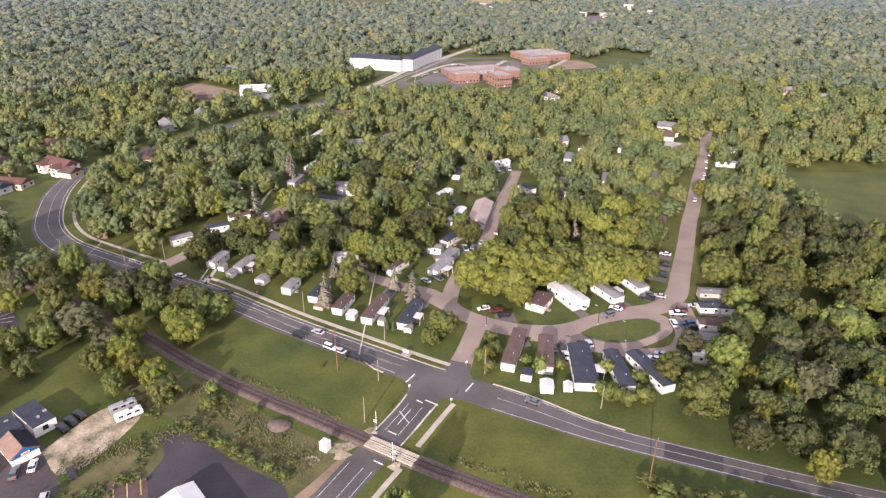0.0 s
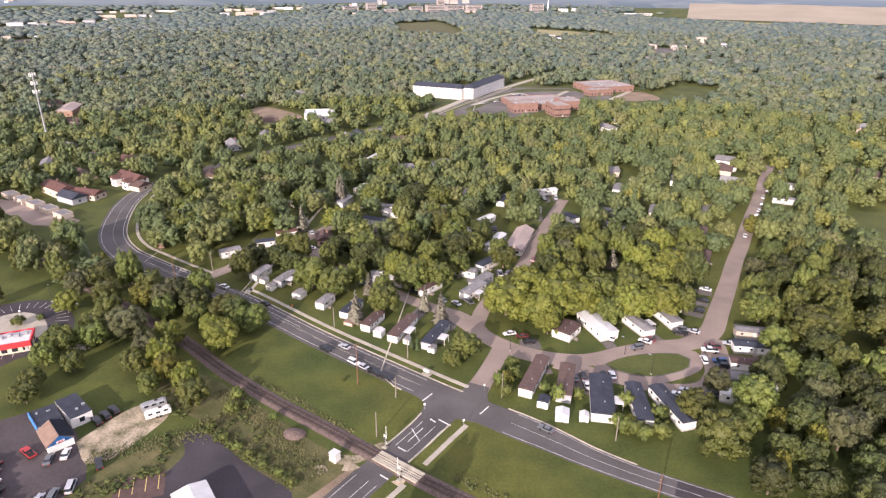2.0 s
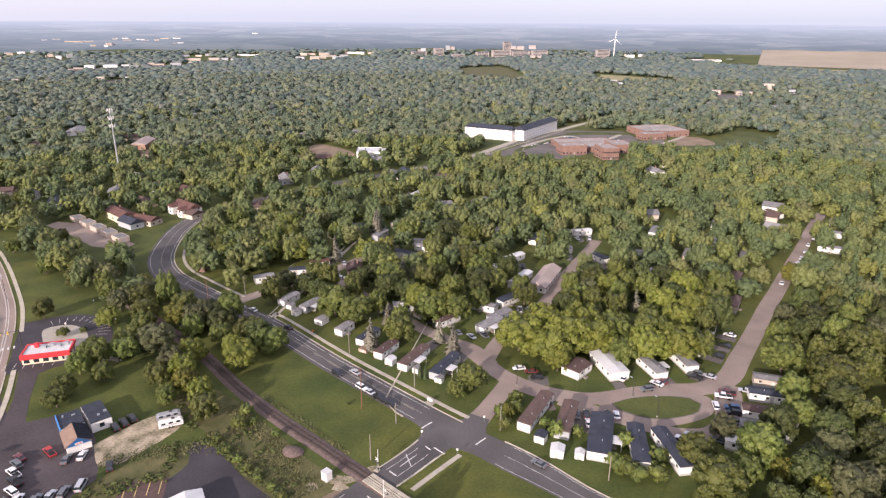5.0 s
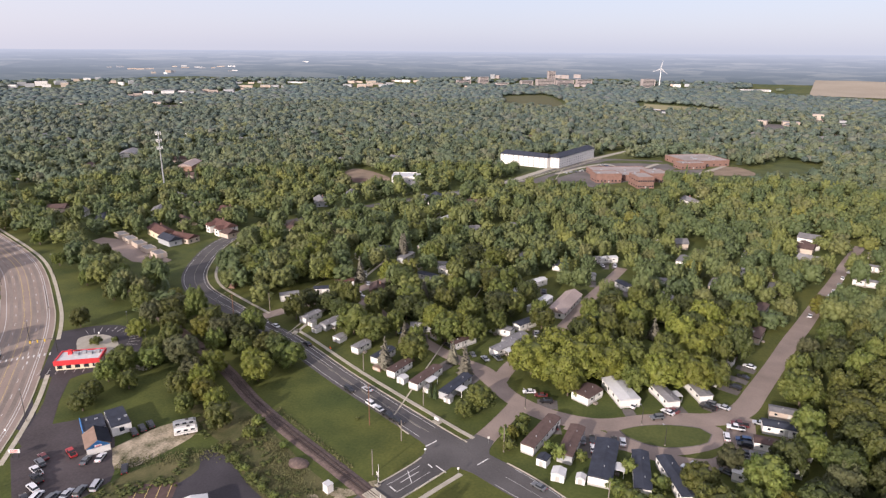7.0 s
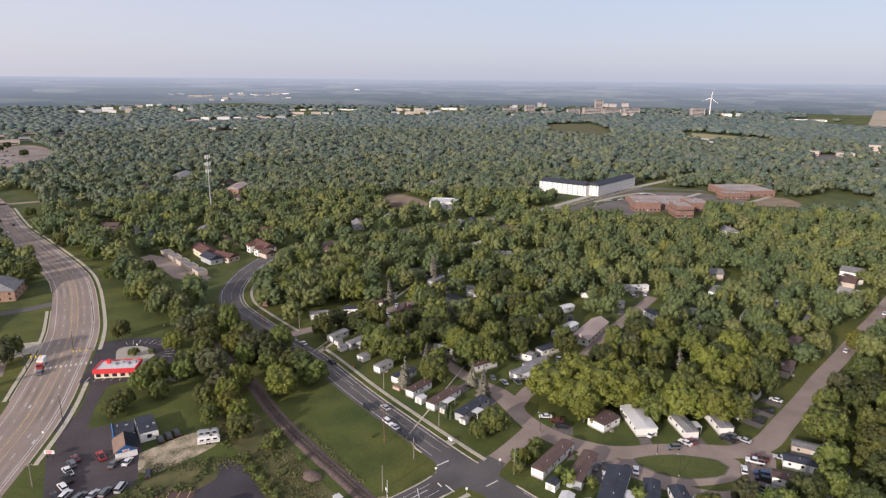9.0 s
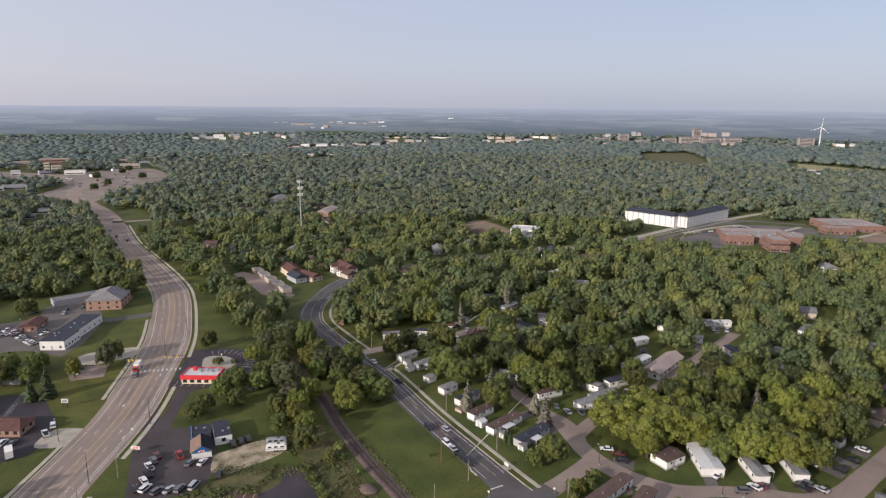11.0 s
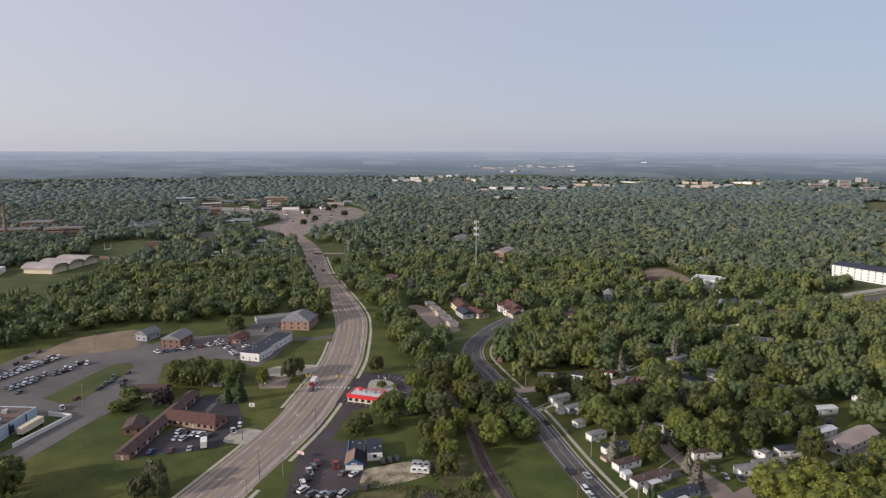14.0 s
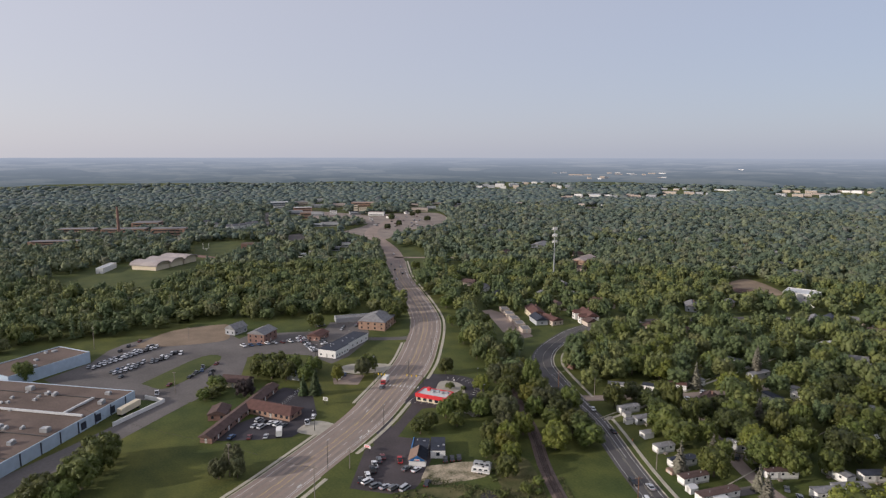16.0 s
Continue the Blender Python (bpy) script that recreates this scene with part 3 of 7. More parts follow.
for n, seg in enumerate((e1, e2, e3)):
    kerb("kerb_%d" % (8 + n), seg, -seg[:, 2], -1)
    setting("pavement_%d" % (5 + n), ribbon(seg, -seg[:, 2] - 1.9, -seg[:, 2] - 3.5, 0.12, thick=0.12), M["kerb"], "pale concrete path beside the highway", "pavement")
for n, seg in enumerate((d1, d2)):
    setting("pavement_%d" % (8 + n), ribbon(seg, seg[:, 2] + 1.2, seg[:, 2] + 2.6, 0.12, thick=0.12), M["kerb"], "pale concrete path along the verge", "pavement")
setting("pavement_1", ribbon(k2, k2[:, 2] + 2.6, k2[:, 2] + 4.0, 0.14, thick=0.14), M["concrete"], "pale concrete footpath along the mown verge", "pavement")
setting("pavement_2", ribbon(k1, k1[:, 2] + 4.2, k1[:, 2] + 5.6, 0.14, thick=0.14), M["concrete"], "pale concrete footpath round the bend", "pavement")
WALK_B = smooth_line([(3.4, 145), (-1.4, 136.6), (-6.2, 127.8)], 2)
WALK_B2 = smooth_line([(-10.3, 120), (-15.5, 111), (-24, 95), (-37, 70)], 2)
for n, w in enumerate((WALK_B, WALK_B2)):
    setting("pavement_%d" % (3 + n), ribbon(w, 0.75, -0.75, 0.1, thick=0.1), M["concrete"], "pale concrete footpath beside the side road", "pavement")
kb = cut(ROAD_B, 129, 147, 1)
kerb("kerb_11", kb, -kb[:, 2], -1)
kerb("kerb_12", kb, kb[:, 2] - 0.2, 1)
island = [(46.5, 182), (51, 185.5), (58, 189), (66, 191), (72, 191.4), (75.5, 188.5), (74, 183.5), (68.5, 179.4), (61, 176.3), (54, 176.6), (48.5, 179)]
setting("street_7", patch([(61 + (x - 61) * 1.3, 184 + (y - 184) * 1.5) for x, y in island], 0.05, 0.05), M["asphalt_park"], "worn asphalt round the grass island", "street")
setting("kerb_13", patch(island, 0.15, 0.15), M["asphalt_gray"], "low kerb round the grass island", "kerb")
setting("lawn_1", patch([(61 + (x - 61) * 0.97, 184 + (y - 184) * 0.95) for x, y in island], 0.2, 0.1), M["mown"], "mown grass island in the street", "lawn")

# ---- car parks, drives, bare ground ----
for k, (pts, z, m, label, margin) in enumerate((
        ([(-133, 128), (-115, 143), (-112, 136), (-94, 117), (-91, 112), (-93, 103), (-105, 93), (-128, 112)], 0.03, "asphalt_shop", "cracked dark asphalt car lot beside the shop", 5),
        ([(-102.5, 125), (-97.3, 138), (-93, 143), (-88, 146), (-83, 140), (-84, 133), (-86, 127), (-89.2, 119.3), (-94.2, 116.9)], 0.035, "gravel", "pale gravel yard with grass patches", 4),
        ([(-74.6, 129.6), (-74.6, 132.6), (-71.4, 133.8), (-62, 128.7), (-51.4, 121.5), (-37.8, 114.4), (-36, 110.5), (-40, 105), (-48, 94), (-80, 94), (-80, 109.5), (-73, 115.2), (-70.6, 124)], 0.03, "asphalt_dark", "dark sealed asphalt lot", 4),
        ([(-96, 152), (-80, 141), (-70, 136), (-55, 124), (-40, 110), (-31, 112), (-24, 124), (-40, 134), (-60, 147), (-84, 160)], 0.012, "rough", "rough dry grass beside the railway", 1),
        ([(-92, 104), (-88, 118), (-74, 131), (-70, 121), (-76, 113), (-86, 100)], 0.014, "rough", "rough tall grass between the lots", 1),
        ([(-188, 186), (-178, 196), (-166, 200), (-152, 194), (-143, 183), (-141, 172), (-148, 160), (-160, 152), (-152, 141), (-134, 127), (-140, 124), (-157, 145), (-166, 158), (-177, 172)], 0.03, "asphalt_dark", "dark asphalt lot round the red restaurant", 5),
        ([(-130, 128.5), (-141, 142), (-150, 155), (-147, 163), (-163, 165), (-157.4, 154), (-145.2, 139.4), (-137, 127), (-136.4, 120.4), (-129, 117)], 0.036, "asphalt_shop", "dark asphalt drive from the lot to the restaurant", 3),
        ([(-166, 174), (-175, 184), (-168, 190), (-158, 187), (-150, 178), (-153, 172)], 0.045, "concrete", "pale concrete apron beside the restaurant", 3),
        ([(-157, 93), (-160, 99), (-173, 112), (-200, 122), (-215, 113), (-208, 102), (-188, 93), (-180, 64), (-172, 66), (-162, 82)], 0.03, "asphalt_dark", "dark asphalt motel car park with bay lines", 4),
        ([(-150, 104), (-156, 114), (-167, 108), (-161, 97)], 0.05, "concrete", "pale concrete motel entrance", 3),
        ([(-300, 14), (-266, 26), (-243, 46), (-230.5, 59.4), (-222, 69), (-246, 101.5), (-268, 112), (-300, 125), (-330, 122), (-357, 126), (-357, 90), (-345, 60), (-336, 50), (-317, 38.6)], 0.025, "asphalt_gray", "wide worn grey car park of the factory", 6),
        ([(-334, 62), (-360, 92), (-357, 127), (-340, 124), (-318, 116), (-322, 90)], 0.07, "dirt", "bare brown dirt beside the car park", 4),
        ([(-263.3, 54.5), (-249, 65.5), (-280.2, 101), (-291.4, 93.6)], 0.08, "mown", "mown grass strip between the car parks", 3),
        ([(-190, -4), (-210, 28), (-228, 54), (-236, 60), (-222, 68), (-203, 42), (-190, 24), (-178, 4), (-166, -14), (-160, -40), (-172, -40)], 0.03, "asphalt_gray", "grey service road along the factory wall", 4),
        ([(-235, 150), (-262, 145), (-290, 150), (-300, 175), (-318, 190), (-312, 212), (-280, 200), (-262, 188), (-242, 165)], 0.028, "asphalt_gray", "grey asphalt car park behind the white office", 4),
        ([(-305, 108), (-322, 134), (-303, 172), (-272, 183), (-250, 153), (-272, 131), (-284, 100)], 0.027, "asphalt_gray", "grey asphalt car park between the brick houses and offices", 3),
        ([(-212, 152), (-206, 168), (-215, 176), (-228, 158), (-222, 148)], 0.03, "concrete", "pale worn concrete drive under the trees", 3),
        ([(-204, 136), (-196, 146), (-207, 156), (-220, 143)], 0.03, "asphalt_old", "pale worn parking bay on the verge", 3),
        ([(-281, 308), (-262, 308), (-236, 296), (-208, 283), (-208, 274), (-228, 274), (-258, 290), (-282, 300)], 0.03, "asphalt_old", "pale gravelled yard with garages", 5),
        ([(-232, 548), (-189, 520), (-178, 552), (-228, 588)], 0.03, "dirt", "bare brown lot among the trees", 6),
        ([(-63, 575), (-44, 650), (-20, 700), (10, 738), (70, 745), (85, 700), (64, 640), (8, 572)], 0.03, "asphalt_gray", "worn grey school car parks and drives", 8),
        ([(-36, 604), (-29, 602), (4, 690), (-6, 692)], 0.05, "mown", "narrow grass strip in the school car park", 2),
        ([(-58, 590), (-50, 588), (-22, 668), (-30, 674)], 0.05, "mown", "narrow grass strip beside the school drive", 2),
        ([(2, 700), (40, 716), (74, 722), (70, 734), (20, 728)], 0.05, "mown", "grass bank behind the school", 2),
        ([(108, 641), (151, 660), (180, 700), (212, 700), (226, 766), (198, 775), (172, 722), (130, 717)], 0.03, "mown", "mown green school playing field", 10),
        ([(111, 690), (130, 722), (150, 724), (158, 684), (112, 670)], 0.04, "dirt", "bare sandy ball ground", 6),
        ([(-590, 40), (-528, 100), (-560, 150), (-600, 172), (-640, 196), (-690, 182), (-645, 112), (-625, 62)], 0.03, "mown", "mown green sports field", 10),
        ([(195, 347), (225, 352), (330, 345), (420, 300), (420, 215), (260, 205), (195, 235), (184, 272), (188, 310)], 0.03, "mown", "open green meadow among the woods", 6),
        ([(517, 1932), (545, 2130), (600, 2340), (760, 2350), (720, 2000), (600, 1745)], 0.05, "field", "pale farm field", 30),
        ([(50, 1560), (181, 1477), (174, 1375), (57, 1380)], 0.05, "field", "pale farm field in the woods", 20),
        ([(-297, 1656), (-208, 1741), (-130, 1500), (-115, 1330), (-224, 1380)], 0.05, "rough", "dull green clearing below the ridge", 12),
        ([(-475, 352), (-455, 362), (-520, 408), (-590, 440), (-600, 426)], 0.03, "mown", "mown highway verge", 6),
        ([(-794, 438), (-867, 528), (-1011, 640), (-985, 750), (-853, 690), (-790, 610), (-745, 520), (-690, 462), (-690, 436), (-760, 450)], 0.03, "asphalt_wear", "paved town streets and lots", 8),
        ([(-1200, 560), (-1000, 612), (-860, 566), (-980, 500), (-1180, 520)], 0.028, "asphalt_wear", "paved streets of the town", 4))):
    setting("lot_%d" % (k + 1), patch(pts, z, 0.05, soft=m not in ("asphalt_dark", "asphalt_gray", "asphalt_old", "asphalt_shop") or k in (2, 5)), M[m], label, "ground")
    keep_clear(pts, margin, True)
    d = np.array(pts, float) - (45, 0)
    if 400 < np.hypot(*d.T).mean() < 1100 and m != "field":
        for share in (0.035, 0.07):
            keep_clear(np.array(pts, float) - d * share, 0.0, True)

# drives and lot of the school
for k, (pts, w) in enumerate((([(-71, 562), (-50, 626), (-29, 685), (3, 744), (26, 792), (59, 848)], 3.6), ([(-30, 626), (-10, 670), (12, 700), (27, 684), (47, 680), (67, 722)], 2.6), ([(99, 647), (110, 682), (123, 706), (137, 736)], 2.4))):
    line = smooth_line(pts, 6)
    setting("street_%d" % (k + 8), ribbon(line, w, -w, 0.1, thick=0.1), M["concrete"], "pale worn drive round the school", "street")
    keep_clear(line, w + 6)
    keep_clear(line - [3, 22], w + 5)
setting("lot_school", patch([(80, 685), (112, 702), (100, 647), (79, 634)], 0.06, 0.05, soft=False), M["asphalt_gray"], "grey school car park beside the brick blocks", "ground")
keep_clear([(80, 685), (112, 702), (100, 647), (79, 634)], 4, True)
# driveways of the park
for k, (x, y, t, w, l) in enumerate(((50, 192.5, 20, 4, 8), (66.5, 200, 25, 4, 7), (78, 205, 60, 5, 7), (84, 221, 65, 4, 7), (88, 230, 66, 4, 7), (92, 240, 66, 4, 7), (22, 191, 10, 7, 6),
                                     (-46, 234, 40, 6, 14), (-20, 208, -20, 5, 12), (-6, 203, -20, 4, 12), (37, 171, 5, 9, 14), (46, 174, 5, 5, 6), (26, 178, 15, 4, 9))):
    setting("drive_%d" % (k + 1), boxed(x, y, -0.05, w, l, 0.085 + 0.0015 * k, t), M["asphalt_gray"], "grey asphalt driveway beside a mobile home", "driveway")
    keep_clear([(x, y), (x + 0.1, y)], 4)
# earth track by the railway
TRACK = smooth_line([(-24.3, 123.3), (-29.1, 116.1), (-33.5, 110), (-44, 96)], 2)
setting("path", ribbon(TRACK, 1.4, -1.4, 0.04, thick=0.05), M["dirt"], "narrow brown earth track beside the railway", "path")
# bay lines of the car parks
for k in range(9):
    bar_mark("bay_line", -190 - k * 2.4, 100.5 + k * 2.4, 20, 0.14, 5.0, "white parking bay line")
for k in range(13):
    a = radians(35 + k * 10.5)
    bar_mark("bay_line", -164 - 15.2 * math.cos(a), 181 + 15.2 * math.sin(a), -math.degrees(a) - 90, 0.14, 4.6, "white parking bay line")
for k in range(6):
    bar_mark("bay_line", -165 + 2.8 * k, 155.5 + 1.5 * k, 28, 0.14, 4.6, "white parking bay line")

# ---- railway ----
RAIL = smooth_line([(-215, 248), (-184, 229), (-145, 206), (-114, 188), (-96, 176.5), (-77, 162.6), (-56.3, 149.8), (-36.1, 138.8), (-18.7, 129.0), (-6.9, 122.6), (2.7, 117.7), (16, 111.2), (30, 104.6), (60, 91), (120, 66), (220, 24)], 2.5)
keep_clear(RAIL[RAIL[:, 0] > -108], 4.5)
keep_clear(RAIL[RAIL[:, 0] < -105], 1.5)
railway = thing("railway", "single rusty railway track on brown ballast", "railway", 0, 0)
bm = bmesh.new()
nr = normals(RAIL)
rows = []
for p, n in zip(RAIL, nr):
    rows.append([bm.verts.new((p[0] + n[0] * o, p[1] + n[1] * o, z)) for o, z in ((2.7, 0.0), (1.7, 0.28), (-1.7, 0.28), (-2.7, 0.0))])
for u, v in zip(rows[:-1], rows[1:]):
    for i in range(3):
        bm.faces.new((u[i], u[i + 1], v[i + 1], v[i]))
bmesh.ops.recalc_face_normals(bm, faces=bm.faces)
part("ballast_bed", bm, M["ballast"], railway, "brown crushed-stone ballast")
for o in (0.75, -0.75):
    part("rail", ribbon(RAIL, o + 0.05, o - 0.05, 0.50, thick=0.16), M["rail"], railway)
tie = mesh_of(boxed(0, 0, 0, 2.6, 0.26, 0.16), "sleeper", M["sleeper"])
fine_rail = smooth_line(cut(RAIL, -120, 62), 0.62)
for p, n in list(zip(fine_rail, normals(fine_rail)))[:330]:
    ob = part("sleeper", tie, None, railway)
    ob.matrix_basis = pose(p[0], p[1], 0.22, 0, 0, math.degrees(math.atan2(n[1], n[0])))
for o in (-1.75, -1.12, -0.4, 0.4, 1.12, 1.75):
    part("crossing_plank", boxed(-12.9 + 0.49 * o, 125.9 + 0.87 * o, 0.1, 14.6, 0.5, 0.42 if abs(o) > 0.6 else 0.36, -29.3), M["kerb"], railway, "pale concrete crossing plank")

# ---- buildings ----


def face_openings(root, w, l, h, z0, wall_windows, win_mat, win=(1.0, 1.1), door=None, sill=1.0, sills=False, bands=False):
    """Windows on the walls of a body w by l: wall_windows gives how many on the -x, +x, -y and +y sides."""
    for side, count in zip("WESN", wall_windows):
        span = l if side in "WE" else w
        if bands and count:
            sx, sy = (0.12, span * 0.86) if side in "WE" else (span * 0.86, 0.12)
            x, y = {"W": (-w / 2, 0), "E": (w / 2, 0), "S": (0, -l / 2), "N": (0, l / 2)}[side]
            part("window_band", boxed(x, y, z0 + sill, sx, sy, win[1]), win_mat, root)
            continue
        for k in range(count):
            u = -span / 2 + span * (k + 0.5) / count
            sx, sy = (0.12, win[0]) if side in "WE" else (win[0], 0.12)
            x, y = {"W": (-w / 2, u), "E": (w / 2, u), "S": (u, -l / 2), "N": (u, l / 2)}[side]
            pane = part("window", boxed(x, y, z0 + sill, sx, sy, win[1]), win_mat, root)
            if not sills:
                continue
            fx, fy = (0.2, win[0] + 0.2) if side in "WE" else (win[0] + 0.2, 0.2)
            part("sill", boxed(x, y, z0 + sill - 0.12, fx, fy, 0.1), M["white"], pane)
    if door:
        side, u = door
        sx, sy = (0.14, 1.0) if side in "WE" else (1.0, 0.14)
        x, y = {"W": (-w / 2, u), "E": (w / 2, u), "S": (u, -l / 2), "N": (u, l / 2)}[side]
        d = part("door", boxed(x, y, z0, sx, sy, 2.05), M["skirt"], root)
        ox, oy = {"W": (-0.9, 0), "E": (0.9, 0), "S": (0, -0.9), "N": (0, 0.9)}[side]
        if z0 > 0.3:
            part("step", boxed(x + ox, y + oy, 0, 1.3, 1.3, z0 * 0.85), M["wood_gray"], root, "grey timber entrance step")


def gable_body(w, l, z0, h, rise_):
    """Walls with pointed ends under a ridge along y."""
    bm = bmesh.new()
    ring = []
    for y in (-l / 2, l / 2):
        ring.append([bm.verts.new((x, y, z)) for x, z in ((-w / 2, z0), (w / 2, z0), (w / 2, z0 + h), (0, z0 + h + rise_ * 0.97), (-w / 2, z0 + h))])
    bm.faces.new(ring[0])
    bm.faces.new(ring[1][::-1])
    for i in range(5):
        j = (i + 1) % 5
        bm.faces.new((ring[0][i], ring[1][i], ring[1][j], ring[0][j]))
    bmesh.ops.recalc_face_normals(bm, faces=bm.faces)
    return bm


def mobile_home(x, y, dx, dy, l, w=4.4, wall="white", roof="roof_gray", label="", group="mobile homes of the park", h=2.5, pitch=0.55, porch=0):
    """x, y: the middle of the front end; dx, dy: the way the home runs back from it."""
    n = math.hypot(dx, dy)
    dx, dy = dx / n, dy / n
    cx, cy = x + dx * l / 2, y + dy * l / 2
    r = thing("mobile_home", label or "%s long mobile home with a %s" % ({"white": "white", "beige": "beige", "gray_wall": "grey", "cream": "cream", "tan": "tan", "brick": "red"}[wall],
              {"roof_gray": "grey roof", "roof_brown": "brown shingle roof", "roof_dark": "dark blue-black roof", "roof_white": "white metal roof", "roof_tan": "tan roof", "roof_red": "red-brown roof"}[roof]),
              "mobile home", cx, cy, 0, math.degrees(math.atan2(dy, dx)) - 90, group)
    part("skirting", boxed(0, 0, 0, w - 0.1, l - 0.1, 0.7), M["skirt"], r)
    part("wall", gable_body(w, l, 0.7, h, pitch), M[wall], r)
    part("roof", gable(bmesh.new(), w, l, 0.7 + h, pitch, 0.22, 0.14), M[roof], r)
    for k in range(2 if y < 235 else 0):
        part("roof_vent", rod(bmesh.new(), (0.6, -l / 4 + k * l / 2, 0.7 + h + pitch * 0.5), (0.6, -l / 4 + k * l / 2, 1.3 + h + pitch * 0.6), 0.14), M["metal"], r)
    nw = max(2, int(l / 3.6)) if y < 285 else 2
    face_openings(r, w, l, h, 0.7, (nw, nw, 0, 0), M["glass"], (0.85, 0.8), ("E", -l * 0.12), sills=y < 212)
    if porch:
        p = part("porch_roof", boxed(w / 2 + 1.5, -l * 0.1, 2.6, 3.0, porch, 0.14), M["roof_white"], r, "flat white porch roof")
        for sx, sy in ((2.8, -0.45), (2.8, 0.45)):
            part("porch_post", boxed(w / 2 + sx, -l * 0.1 + sy * porch, 0, 0.12, 0.12, 2.6), M["white"], r)
    keep_clear([(x, y), (x + dx * l, y + dy * l)], w / 2 + 1.6)
    return r


def shed(x, y, w, l, h, turn, wall="white", roof="roof_gray", label="small white garden shed with a gable roof", rise_=0.7):
    r = thing("shed", label, "shed", x, y, 0, turn, "garden sheds")
    part("wall", gable_body(w, l, 0, h, rise_), M[wall], r)
    part("roof", gable(bmesh.new(), w, l, h, rise_, 0.15, 0.08), M[roof], r)
    part("door", boxed(0, -l / 2, 0.05, min(1.2, w * 0.5), 0.1, min(1.8, h * 0.9)), M["skirt"], r)
    keep_clear([(x, y), (x + 0.1, y)], 2)
    return r


def house(x, y, turn, w, l, h, wall, roof, label, rise_=2.2, hip=0.0, windows=(3, 3, 2, 2), storeys=1, name="house", chimney=True, clear=2.5, group="houses among the trees"):
    r = thing(name, label, "house", x, y, 0, turn, group)
    if hip:
        part("wall", boxed(0, 0, 0, w, l, h), M[wall], r)
    else:
        part("wall", gable_body(w, l, 0, h, rise_), M[wall], r)
    rf = part("roof", gable(bmesh.new(), w, l, h, rise_, 0.5, 0.18, hip), M[roof], r)
    if chimney:
        part("chimney", boxed(w * 0.2, l * 0.2, h + rise_ * 0.3, 0.8, 0.8, rise_), M["brick"], rf)
    for s in range(storeys):
        face_openings(r, w, l, h, s * 2.8, windows, M["glass"], (1.1, 1.2), ("E", 0) if s == 0 else None)
    keep_clear([(x, y), (x + 0.1, y)], max(w, l) / 2 + clear)
    return r


def flat_block(name, x, y, turn, w, l, h, wall, roof, label, category, windows=(0, 0, 0, 0), storeys=1, parapet=0.5, units=0, win=(1.4, 1.4), clear=3.0, door=("S", 0.0), group="", kind="", bands=False, rim=""):
    """A flat-roofed building with a parapet round a sunk roof and plant on it."""
    r = thing(name, label, category, x, y, 0, turn, group, kind)
    part("wall", boxed(0, 0, 0, w, l, h), M[wall], r)
    inset = 0.0 if bands else 0.6
    rf = part("roof", boxed(0, 0, h, w - inset, l - inset, 0.12), M[roof], r)
    if bands:
        units, door = 0, None
    for px, py, sx, sy in () if bands else ((-w / 2 + 0.15, 0, 0.3, l), (w / 2 - 0.15, 0, 0.3, l), (0, -l / 2 + 0.15, w - 0.6, 0.3), (0, l / 2 - 0.15, w - 0.6, 0.3)):
        part("parapet", boxed(px, py, h, sx, sy, parapet), M[rim or wall], r)
    rng = random.Random(int(x * 7 + y * 3))
    US = 0.4 if w < 13 else 1.0
    for k in range(units):
        u = part("roof_unit", boxed(rng.uniform(-0.4, 0.4) * w, rng.uniform(-0.42, 0.42) * l, h + 0.12, rng.uniform(1.0, 2.4) * US, rng.uniform(1.0, 2.6) * US, rng.uniform(0.7, 1.3) * US), M["metal"], r, "grey metal roof unit")
    for s in range(storeys):
        face_openings(r, w, l, h, 0.1 + s * (h - 0.3) / storeys, windows, M["glass"], win, door if s == 0 else None, bands=bands)
    keep_clear([(x - 0.1, y), (x, y)], 0.5 * math.hypot(w, l) * 0.85 + clear)
    return r


# the home park: the row with its ends to the road
G = (0.30, 0.954)
mobile_home(-92.5, 226.5, *G, 10, 4.0, "white", "roof_gray", h=2.3)
shed(-87.5, 226, 2.6, 3, 2.0, -18)
mobile_home(-80.5, 222.5, *G, 11, 3.9, "gray_wall", "roof_gray", porch=4, h=2.3)
shed(-82.5, 220.5, 2.8, 3.2, 2.2, -18)
shed(-69, 215.5, 4.0, 4.5, 2.3, -18, label="white wooden shed with a grey gable roof")
mobile_home(-58, 206.2, *G, 8, 3.8, "white", "roof_gray", h=2.2)
mobile_home(-47, 200.3, *G, 11, 3.8, "white", "roof_dark", h=2.3)
shed(-44, 196.5, 3.6, 1.8, 1.3, -18, "tan", "roof_tan", "low orange-brown wooden box shed", 0.3)
mobile_home(-37, 192.2, *G, 11, 3.9, "white", "roof_brown", h=2.3)
shed(-31.5, 190.4, 3.2, 3.0, 2.2, -18, label="white metal shed with a rounded roof", roof="roof_white")
mobile_home(-26, 186.2, *G, 16, 4.0, "white", "roof_brown", porch=5, h=2.3)
shed(-20.8, 186.6, 2.3, 2.0, 2.0, -18)
mobile_home(-13.6, 183, *G, 16, 3.9, "gray_wall", "roof_dark", porch=4, h=2.3)
shed(-11.4, 182.4, 2.6, 2.2, 1.9, -18)
